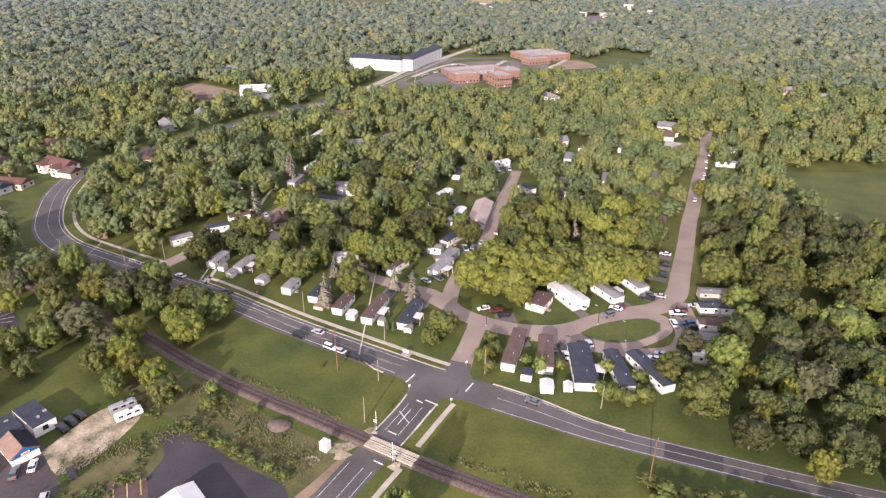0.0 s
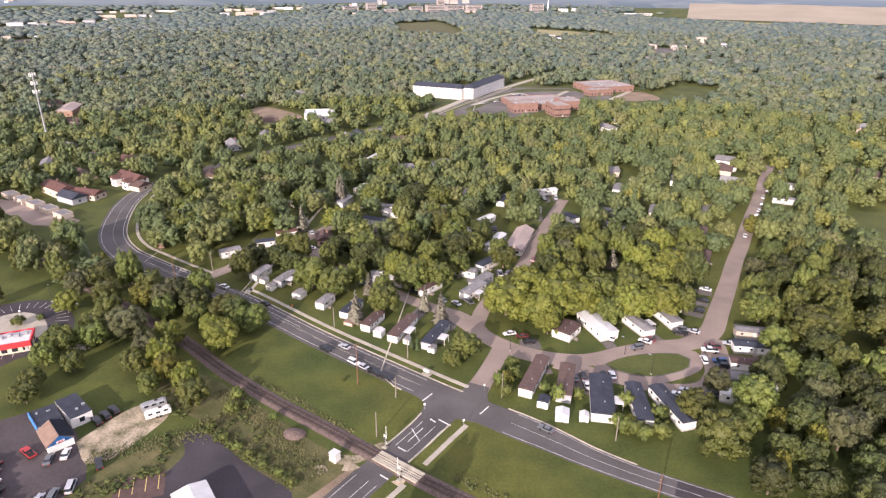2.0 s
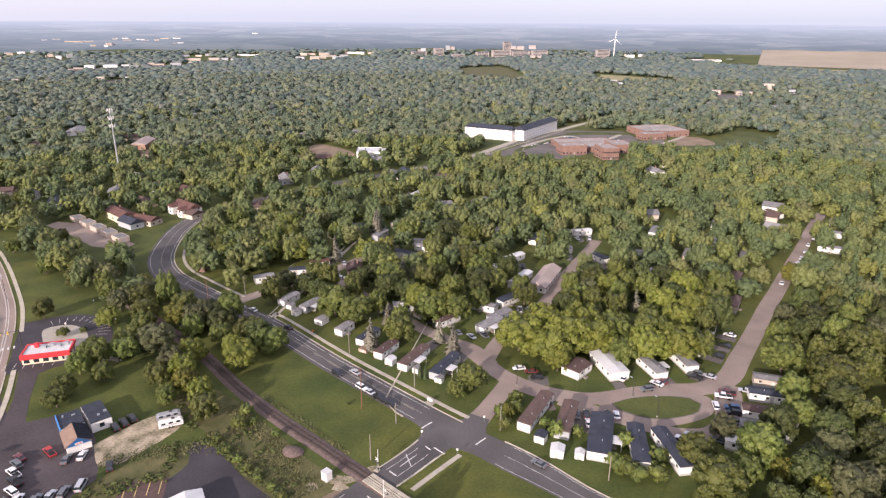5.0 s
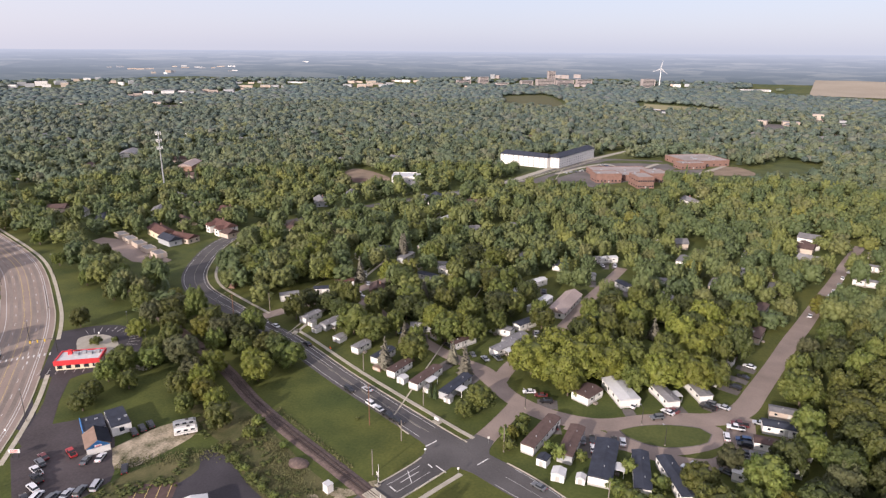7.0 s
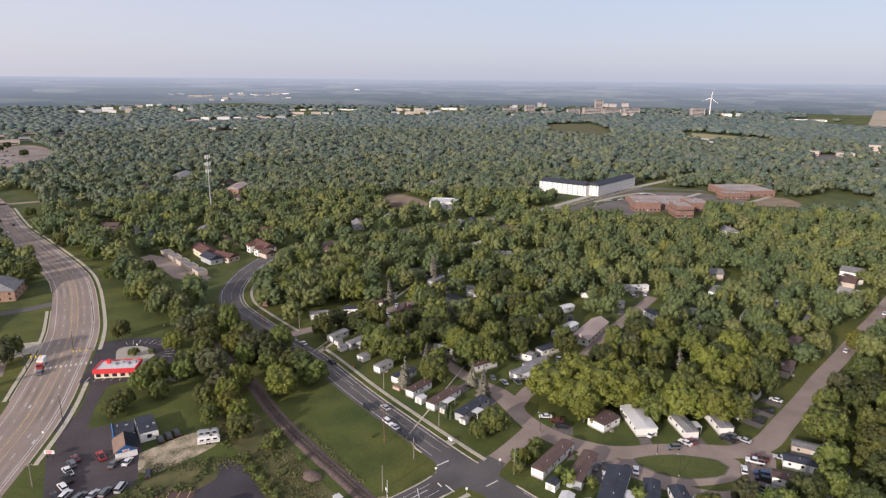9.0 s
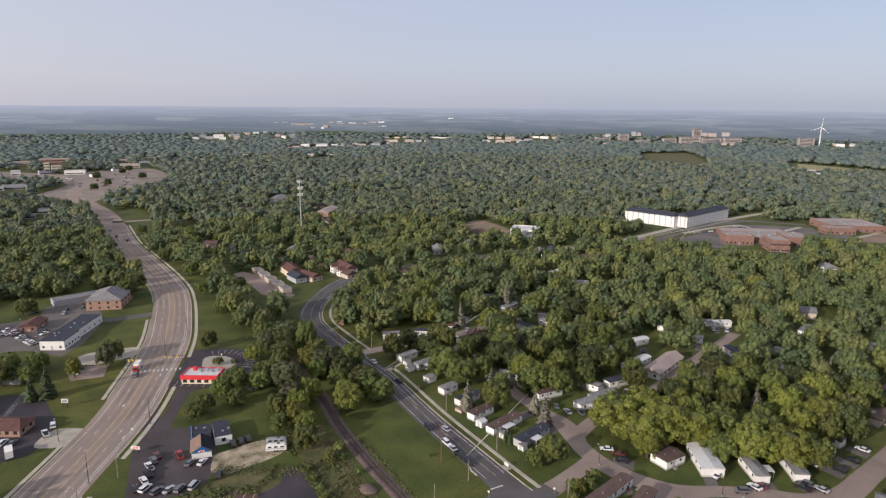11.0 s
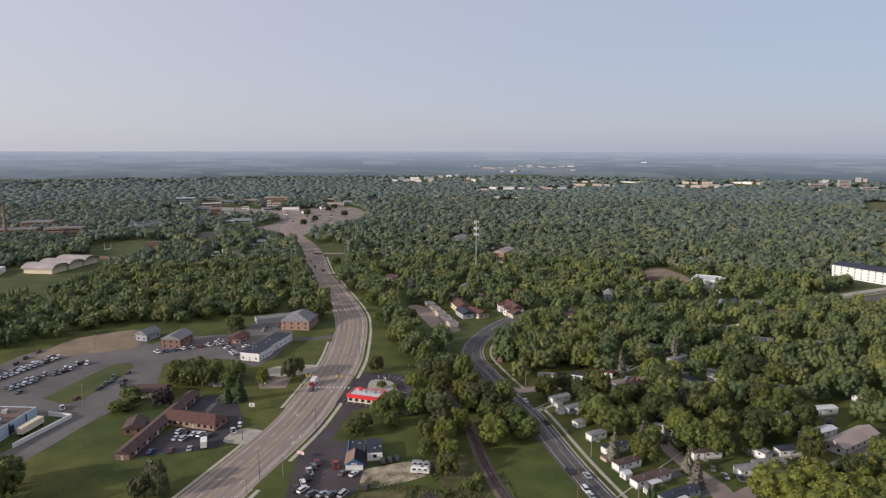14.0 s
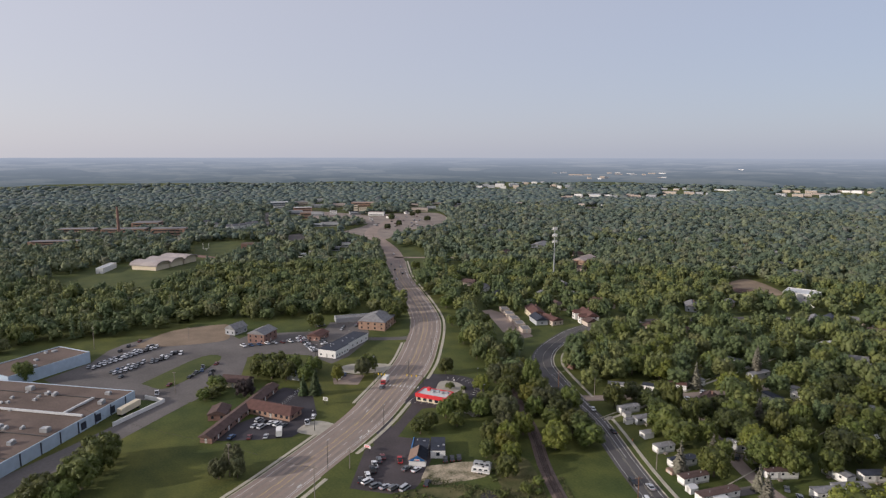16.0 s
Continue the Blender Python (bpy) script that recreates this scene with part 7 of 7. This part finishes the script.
# trees that stand out: the belt along the railway
row("gray", (-119.5, 180, 7.8, 11.5), (-104, 166, 5.0, 10.5), (-152, 219, 5.4, 10))
row("maple", (-77.6, 144, 4.8, 9), (-65, 142, 2.6, 4.4), (-104, 158, 4.6, 9), (-113, 192, 5.0, 10), (-98, 189, 5.0, 10), (-133, 190, 5.2, 10), (-140, 200, 6.0, 10.5), (-149, 211, 6.6, 11), (-94, 148, 3.6, 8), (-212, 248, 5.6, 9.5), (-253, 264, 6, 9.5), (-313, 306, 6.5, 10.3), (-127, 171, 5, 9))
row("tall", (-167, 214, 6.2, 11.2), (-177, 222, 5.2, 10.3), (-193, 223, 5.6, 10.3), (-186, 242, 5.2, 9.5), (-203, 236, 5.4, 10.3), (-221, 235, 5.0, 8.6), (-232, 252, 5.6, 10.3), (-247, 273, 5.6, 9.5), (-270, 276, 5.8, 10.3), (-285, 291, 5.8, 10.3), (-305, 283, 6.4, 10.3),
    (-260, 255, 5, 8.6), (-334, 335, 6, 9.5), (-357, 303, 7.2, 9.5), (-340, 312, 6, 9.5), (-375, 345, 6.5, 10.3), (-395, 340, 6, 9.5), (-416, 338, 6, 9.5), (-429, 374, 6.5, 9.5), (-440, 360, 6, 9.5), (-462, 358, 6.5, 9.5), (-473, 407, 6, 9.5))
row("yellow", (-91, 155, 5.2, 10.5), (-124.5, 200, 5.8, 9.5), (-160, 226, 4.4, 8.5))
row("lime", (-101, 174, 5.2, 11), (-83, 151, 4.6, 10), (-83, 175, 6.4, 11.5), (-97, 162, 5.0, 11), (-151, 192, 5.0, 9), (-90, 182, 4.6, 9))
# lawn trees near the red restaurant and the shop
row("maple", (-127.7, 139, 4.5, 8), (-130, 145.5, 4.2, 8), (-135, 164.5, 6.2, 11), (-135, 158, 4.6, 9), (-124, 156, 3.8, 7.5), (-183, 193, 4.5, 9), (-131, 178, 5, 10))
row("shrub", (-163, 181, 2.6, 4), (-158, 186, 1.6, 2.4))
# the home park
row("lime", (13, 211, 10, 15), (25, 205, 8.5, 14), (31, 213, 10.5, 16), (20, 222, 9, 15), (41, 215, 9, 15), (36, 226, 8.5, 15), (28, 199, 5, 10), (60, 214, 8, 14), (70, 218, 8.5, 14))
row("maple", (48, 224, 7.5, 14), (78, 221, 6.5, 12), (51, 209, 5.5, 11), (61, 227, 8, 14), (174, 180, 8, 13), (160, 164, 7.5, 13), (172, 164, 7.5, 13), (0, 181, 5.8, 9), (-4, 175, 3.6, 6))
row("tall", (48, 246, 7, 14), (90, 262, 8, 14), (62, 240, 6, 12), (83, 240, 6, 12), (40, 236, 6, 12), (96, 280, 8, 14), (63, 272, 7, 13))
row("lime", (80, 250, 8.4, 14), (68, 256, 7.4, 13), (72, 238, 7, 13), (30, 244, 6, 13), (80, 275, 8, 14), (46, 266, 6, 13))
row("oak", (-98, 244, 5.8, 10), (-88, 242, 5.6, 9.5), (-80, 237, 5.4, 9.5), (-63, 279, 6.8, 13), (-41, 328, 8, 14), (-10, 258, 8, 14), (-60, 258, 5.6, 11), (-65, 249, 5.6, 11), (-118, 315, 7, 13), (-118, 363, 8.6, 14), (-130, 256, 6.2, 11))
row("maple", (-153, 290, 8, 14), (-122, 274, 6.4, 13), (-66, 223, 7.6, 13), (-55, 219, 7.0, 13), (-33, 207, 6.6, 12.5), (-26, 227, 7.2, 13), (-15, 231, 6.0, 12), (-52, 256, 7.2, 13), (-22, 288, 7.4, 13), (-5, 263, 7.4, 13), (-13, 277, 6.8, 13), (-64, 328, 7.4, 13), (-42, 305, 6.8, 13), (-48, 252, 6, 12), (-22, 251, 5.8, 12), (-15, 295, 8.6, 14), (-62, 365, 8, 14), (-34, 276, 5.4, 12),
    (-26, 304, 5, 11), (-133, 321, 8.4, 14), (-165, 319, 8, 14), (-100, 313, 5.6, 12), (-87, 366, 8.6, 14), (-26, 329, 7.6, 13), (-141, 268, 7, 13), (-128, 288, 7, 14), (-150, 272, 6, 12), (-8, 243, 5, 11), (8, 262, 5, 11))
row("lime", (-109, 280, 7.4, 13), (-124, 298, 7.0, 14), (-74, 287, 6.6, 12.5), (-33, 235, 6.8, 13), (-22, 233, 7, 13))
row("spruce", (-42, 199, 3.6, 13), (-11, 203, 3.4, 12), (-90, 284, 3.8, 14), (-81, 327, 3.8, 17), (-42, 221, 2.8, 10), (-50, 271, 3.0, 11), (-18, 211, 2.8, 10), (-84, 331, 3.4, 15))
row("pine", (-18.6, 183.6, 1.1, 6), (-16.6, 183, 1.1, 6))
row("shrub", (14.5, 160.5, 2.4, 4.5), (12, 166, 2.2, 5), (16.6, 170, 2.6, 5), (16, 176, 2.4, 4), (29.6, 160, 2.4, 6), (26, 164, 1.8, 4), (46, 150, 2.4, 4), (50, 147, 3, 5), (53, 145.6, 3, 4.6), (58, 147, 3, 5), (47.5, 147.5, 2.6, 5),
    (59, 155, 3, 5), (49.8, 160, 2.6, 5), (36, 162, 2, 4), (-37, 162, 0.8, 1.2))
row("yellow", (14.5, 166, 2.2, 5), (133, 309, 6, 10), (49.5, 149.5, 2.2, 4))
# wood's edge by the road in the east
row("maple", (72, 141.5, 7.4, 12), (69, 156.5, 5.6, 10), (86.5, 161, 7.2, 13), (119, 202, 9.5, 15), (106, 216, 8, 14), (130, 175, 9, 15), (144, 206, 10, 16), (151, 194, 8.5, 15), (102, 182, 5.6, 11), (120, 184, 6, 13), (136, 231, 8.5, 15), (80, 149, 4.6, 10), (104, 196, 5, 11))
row("oak", (86, 139, 4.4, 11), (80, 128, 5.6, 10), (91, 127, 5.6, 11), (102, 122, 6.4, 12), (115, 139, 6.2, 13), (92, 135.5, 4.2, 11), (128, 158.5, 6.6, 13), (96, 150, 5.6, 13), (106, 133, 5.6, 12), (114, 120, 5.4, 11), (124, 128, 6, 12), (118, 158, 6.4, 13), (137, 144, 6.4, 13), (126, 116, 5, 10), (140, 113, 5, 10),
    (136, 128, 6.4, 12), (150, 120, 6.4, 12), (108, 172, 6, 13), (142, 162, 7, 13), (94, 173, 5.6, 12), (148, 148, 7, 13), (160, 136, 7, 13), (157, 112, 5, 10))
row("gray", (104.5, 147, 6.6, 13), (106, 164.5, 5.6, 12), (112, 153, 4.6, 11), (79, 170, 4.6, 8), (158, 178, 7, 13))
row("tall", (168, 226, 8.5, 16), (132, 216, 7, 14), (156, 212, 7.4, 15), (120, 222, 6.6, 14), (108, 232, 5.6, 13), (166, 196, 7.4, 14), (138, 188, 6.4, 14))
row("yellow", (93, 117.5, 4.0, 8), (121, 146, 3.6, 11), (110, 113, 3.4, 7), (97, 144, 3.0, 10), (90, 152, 3.2, 9), (84, 133, 2.6, 9))
# scrub by the road and the factory lawn
row("shrub", (50, 116, 2.6, 2.6), (54, 113, 3, 3), (58, 110.5, 3.2, 3.4), (64, 109.5, 3.4, 3.6), (70, 107.5, 3.6, 4), (76, 106, 3.6, 4), (83, 104, 3.6, 4), (52, 109, 3, 3), (60, 105, 3.4, 3.4), (67, 103, 3.6, 4), (76, 100, 4, 5), (90, 101, 4, 4.5), (98, 98, 4, 4.5),
    (-68, 134.4, 1.8, 2.4), (-62.5, 131, 1.6, 2.0), (-57.5, 127.8, 1.6, 1.8), (-53, 125, 1.7, 2.0), (-48, 122, 1.5, 1.8), (-43, 119.4, 1.5, 1.8), (-38.6, 117, 1.4, 1.6), (-66, 149, 2.4, 4), (-62, 145, 1.8, 3), (-52, 141, 1.6, 2.4))
row("maple", (-161, 15, 8, 13), (-171, 22, 8, 14), (-158, 2, 7, 11), (-153, 8, 6, 9), (-180, 26, 6, 11), (76, 96, 6, 8), (88, 92, 6, 8), (56, 103, 3.6, 5), (61, 101, 3.0, 5))
row("gray", (-139, 57, 4, 9), (-143, 64, 4.4, 10), (-136, 63, 3.4, 9), (-206, 154, 5, 11))
row("maple", (-211, 160, 6, 10), (-231, 84, 5, 8), (-238, 108, 5, 10), (-231, 113, 6, 11), (-224, 118, 6, 11), (-240, 120, 6, 11), (-246, 112, 5, 10), (-218, 126, 5, 9), (-302, 5, 6, 12), (-228, 136, 5, 9), (-294, 226, 7, 13), (-303, 238, 7, 13))
row("maple", (-349, 174, 4.5, 9), (-383, 182, 5.5, 10), (-312, 176, 6.5, 11), (-410, 160, 4.5, 9), (-376, 157, 5.5, 10), (-407, 149, 6.5, 11), (-379, 170, 4.5, 9))
row("plum", (-213, 92.5, 5.2, 9))
row("maple", (-221, 75, 4, 6), (-240, 113, 5, 9), (-247, 120, 5, 9), (-234, 127, 5, 10))
row("pine", (-196, 122, 4, 14), (-199, 117, 3, 11))
row("yellow", (-206, 139, 3.6, 9),)
row("shrub", (-222, 79, 5, 6), (-226, 83, 4, 6))
row("oak", (-905, 600, 7, 11), (-925, 612, 6, 10), (-850, 640, 7, 11), (-815, 560, 6, 10), (-968, 700, 7, 12), (-940, 668, 6, 10), (-785, 520, 6, 10))

# ---- wild growth: woods over all that is not kept clear ----


def clear_of(p):
    ok = np.ones(len(p), bool)
    for line, margin, closed in BARE:
        lo, hi = line.min(0) - margin, line.max(0) + margin
        near = ok & (p > lo).all(1) & (p < hi).all(1)
        if not near.any():
            continue
        q = p[near]
        a, b = line, np.roll(line, -1, 0)
        if not closed:
            a, b = a[:-1], b[:-1]
        d = b - a
        t = np.clip(((q[:, None] - a) * d).sum(2) / np.maximum((d * d).sum(1), 1e-9), 0, 1)
        dist = np.linalg.norm(q[:, None] - a - t[..., None] * d, axis=2).min(1)
        bad = dist < margin
        if closed:
            x, y = q[:, :1], q[:, 1:]
            cross = ((a[:, 1] > y) != (b[:, 1] > y)) & (x < (b[:, 0] - a[:, 0]) * (y - a[:, 1]) / np.where(d[:, 1] == 0, 1e-9, d[:, 1]) + a[:, 0])
            bad |= cross.sum(1) % 2 == 1
        ok[np.flatnonzero(near)[bad]] = False
    return ok


OPEN = ([(-78, 150), (-84, 172), (-70, 184), (-80, 200), (-55, 186), (-10, 158), (-12, 140), (-22, 128), (-60, 152)],
        [(-8, 146), (40, 132), (75, 117), (110, 104), (90, 80), (30, 92), (-12, 112)],
        [(-85, 158), (-20, 132), (-10, 110), (-20, 60), (-90, 60), (-90, 150)],
        [(-60, -80), (-60, 110), (-88, 148), (-94, 153), (-104, 162), (-117, 168), (-128, 172), (-140, 180), (-148, 192), (-161, 197), (-181, 206), (-194, 216), (-226, 238), (-254, 258), (-289, 280), (-340, 302), (-330, 270), (-250, 215), (-110, 40)],
        [(-40, -80), (-120, 50), (-190, 140), (-235, 190), (-280, 235), (-320, 235), (-330, 205), (-345, 195), (-350, 140), (-372, 130), (-366, 40), (-360, -120)],
        [(-100, 220), (-60, 198), (-5, 165), (5, 165), (12, 160), (60, 134), (66, 140), (62, 152), (72, 160), (84, 172), (92, 208), (84, 214), (70, 204), (60, 206), (38, 192), (15, 200), (-2, 214), (-30, 214), (-60, 226), (-86, 236)],
        [(60, 130), (100, 118), (140, 106), (140, 100), (60, 118)])
keep_clear(ROAD_A[(ROAD_A[:, 1] > 225) & (ROAD_A[:, 1] < 372)], 13)
keep_clear(ROAD_A[(ROAD_A[:, 1] > 405) & (ROAD_A[:, 1] < 485)] + [7, -5, 0], 15)
keep_clear(ROAD_A[(ROAD_A[:, 1] > 555) & (ROAD_A[:, 1] < 680)] + [8, -6, 0], 16)
for o in OPEN:
    keep_clear(o, 1.0, True)


def scatter(rs, d0, d1, gap, a0=-39, a1=92, growth=0.0, keep=1.0):
    """Uneven spots between two distances, about gap metres apart (gap grows with the distance)."""
    spots = []
    d = d0
    while d < d1:
        g = gap + growth * (d - d0)
        n = int(radians(a1 - a0) * d / g)
        a = radians(a0) + (np.arange(n) + rs.uniform(-0.42, 0.42, n)) * radians(a1 - a0) / n + rs.rand()
        dd = d + rs.uniform(-0.45, 0.45, n) * g
        a = radians(a0) + np.mod(a - radians(a0), radians(a1 - a0))
        s = np.c_[45 - dd * np.sin(a), -5 + dd * np.cos(a), np.full(n, g)]
        spots.append(s[rs.rand(n) < keep])
        d += g * 0.88
    s = np.vstack(spots)
    return s[clear_of(s[:, :2])]


PARK = np.array([(-130, 235), (0, 195), (95, 210), (150, 340), (120, 420), (-150, 420), (-190, 330)], float)


def thin_park(s, rs, share):
    """The home park has fewer trees than the woods round it."""
    a, b = PARK, np.roll(PARK, -1, 0)
    x, y = s[:, :1], s[:, 1:2]
    inside = (((a[:, 1] > y) != (b[:, 1] > y)) & (x < (b[:, 0] - a[:, 0]) * (y - a[:, 1]) / np.where(b[:, 1] == a[:, 1], 1e-9, b[:, 1] - a[:, 1]) + a[:, 0])).sum(1) % 2 == 1
    return s[~inside | (rs.rand(len(s)) < share)]


planted = np.array(PLANTED)
rs = np.random.RandomState(12)
near = thin_park(scatter(rs, 118, 300, 10.4), rs, 0.97)
kept = []
for x, y, g in near:
    if np.min(np.hypot(planted[:, 0] - x, planted[:, 1] - y) - planted[:, 2] * 0.75) < 3.0:
        continue
    kept.append((x, y))
for x, y in kept:
    u = rs.rand()
    east = x > 95
    r = rs.uniform(4.6, 7.2)
    kind = "yellow" if u < 0.05 else "oak" if u > (0.45 if east else 0.75) else "gray" if u < 0.15 else "tall" if u < 0.5 else "spruce" if 0.5 < u < 0.53 and y > 240 else "maple"
    tree(x, y, 3.5 if kind == "spruce" else r, rs.uniform(9.5, 15.5) * (1.05 if east else 1), kind)


def spire(rs):
    """A narrow conifer of drooping tiers."""
    vs, fs, off = [], [], 0
    for k in range(9):
        h, n = k / 9, 7
        for i in range(n):
            a = 6.28 * (i + rs.rand() * 0.6) / n
            r = 0.5 * (1 - h) ** 0.9 + 0.04
            c = np.array([math.cos(a), math.sin(a), 0])
            t = np.array([-c[1], c[0], 0]) * (0.16 * (1 - h) + 0.04)
            top = np.array([0, 0, 0.35 + 2.0 * h])
            tip = c * r * rs.uniform(0.8, 1.15) + [0, 0, 0.16 + 2.0 * h]
            vs += [top, tip - t, tip + t]
            fs.append([off, off + 1, off + 2])
            off += 3
    return np.array(vs), np.array(fs)


def wood(name, spots, clumps, leaf_count, leaf, size, height, material, label, variants=10, core=1, spires=0):
    """One mesh of many crowns, each turned, scaled and set on the ground."""
    rs = np.random.RandomState(len(spots))
    protos = [crown_shape(np.random.RandomState(900 + k + clumps), clumps, leaf_count, leaf, core_sub=core) for k in range(variants)]
    protos += [spire(np.random.RandomState(70 + k)) for k in range(spires)]
    V, T, C, off = [], [], [], 0
    for x, y, g in spots:
        k = rs.randint(len(protos))
        v, f = protos[k]
        C.append(np.full(len(v), 0.1 if k >= variants else rs.rand()))
        a, r, h = rs.rand() * 6.28, g * rs.uniform(*size), rs.uniform(*height)
        c, s = math.cos(a), math.sin(a)
        d = math.hypot(x, y)
        V.append(np.c_[(v[:, 0] * c - v[:, 1] * s) * r + x, (v[:, 0] * s + v[:, 1] * c) * r + y, v[:, 2] * h / 1.75 + float(rise(d))])
        T.append(f + off)
        off += len(v)
    me = make_mesh(name, np.vstack(V), np.vstack(T), NOQ, material, True, np.concatenate(C))
    return tagged(new(name, me), label, "woodland", kind="stuff")


mid = thin_park(scatter(rs, 300, 640, 11.4, keep=0.98), rs, 0.97)
depth = np.hypot(mid[:, 0] - 45, mid[:, 1]) + rs.normal(scale=20, size=len(mid))
wood("woodland", mid[depth < 440], 24, 460, 0.066, (0.40, 0.63), (8.5, 15.5), M["wood_mid"], "mixed green leafy woodland round the homes", 14, spires=1)
wood("deep_woodland", mid[depth >= 440], 14, 140, 0.092, (0.40, 0.63), (8.5, 15.5), M["wood_mid"], "green leafy woodland behind the homes", 14, spires=1)
out = np.vstack([scatter(rs, 640, 1150, 12.0, growth=0.004), scatter(rs, 1150, 2330, 14.0, growth=0.006)])
out = out[rs.rand(len(out)) < np.clip((2480 - np.hypot(out[:, 0], out[:, 1])) / 420, 0.15, 1)]
reach = np.hypot(out[:, 0], out[:, 1]) + rs.normal(scale=70, size=len(out))
# the woods from here out use leaf colours with haze mixed in
wood("town_woodland", out[reach < 850], 8, 44, 0.13, (0.40, 0.66), (8.5, 15.5), M["wood_deep_haze"], "green woodland over the town", 12, spires=1)
wood("far_woodland", out[(reach >= 850) & (reach < 1450)], 3, 10, 0.2, (0.42, 0.70), (8.5, 15), M["wood_town_haze"], "far green woodland with houses in it", 10, spires=0)
wood("distant_woodland", out[reach >= 1450], 0, 0, 0.3, (0.45, 0.75), (9, 15), M["wood_far_haze"], "distant woodland, its green tinted with blue haze")

# low scrub along the lots and the railway
rs = np.random.RandomState(55)
spots = []
for p, q, w, n in (((-72, 135.6), (-37, 116.6), 0.9, 110), ((-79, 131), (-74.6, 120), 0.8, 26), ((-73, 118), (-92, 104), 1.8, 60), ((-68, 143), (-36, 121), 3.0, 50), ((-92, 147), (-78, 139), 1.6, 26), ((2, 122), (60, 97), 1.2, 40), ((60, 103), (96, 92), 4.0, 70)):
    p, q = np.array(p, float), np.array(q, float)
    d = (q - p) / np.linalg.norm(q - p)
    c = p + (q - p) * rs.rand(n, 1) + np.array([-d[1], d[0]]) * rs.normal(scale=w, size=(n, 1))
    spots.append(np.c_[c, rs.uniform(0.8, 2.2, n)])
wood("scrub", np.vstack(spots), 5, 50, 0.16, (0.42, 0.75), (0.3, 0.9), M["scrub"], "low green scrub along the lots and the railway")

# rough growth by the railway and the ditch
rs = np.random.RandomState(77)
V, Q, off = [], [], 0
strips = (([(-74, 152), (-40, 130)], 3.0, 1600), ([(-73, 138), (-36, 117)], 2.0, 1600), ([(-95, 118), (-62, 138)], 3.5, 1200), ([(-28, 138), (-66, 160)], 1.2, 500), ([(2, 124), (60, 97)], 2.0, 600), ([(-54, 133), (-32, 120)], 5.0, 1500), ([(60, 104), (95, 92)], 6.0, 700))
for (p, q), w, n in strips:
    p, q = np.array(p, float), np.array(q, float)
    d = (q - p) / np.linalg.norm(q - p)
    t = rs.rand(n, 1)
    c = p + (q - p) * t + np.c_[-d[1], d[0]] * rs.normal(scale=w / 2, size=(n, 1))
    for x, y in c:
        h, s, a = rs.uniform(0.12, 0.4), rs.uniform(0.08, 0.26), rs.rand() * 6.28
        V += [(x - s * math.cos(a), y - s * math.sin(a), 0), (x + s * math.cos(a), y + s * math.sin(a), 0), (x + s * 0.8 * math.cos(a), y + s * 0.8 * math.sin(a) + 0.3, h), (x - s * 0.8 * math.cos(a), y - s * 0.8 * math.sin(a) + 0.3, h)]
        Q.append([off, off + 1, off + 2, off + 3])
        off += 4
tagged(new("weeds", make_mesh("weeds", np.array(V), NOT_, np.array(Q), M["weeds"])), "rough yellow-green weeds along the ditch and railway", "weeds", kind="stuff")
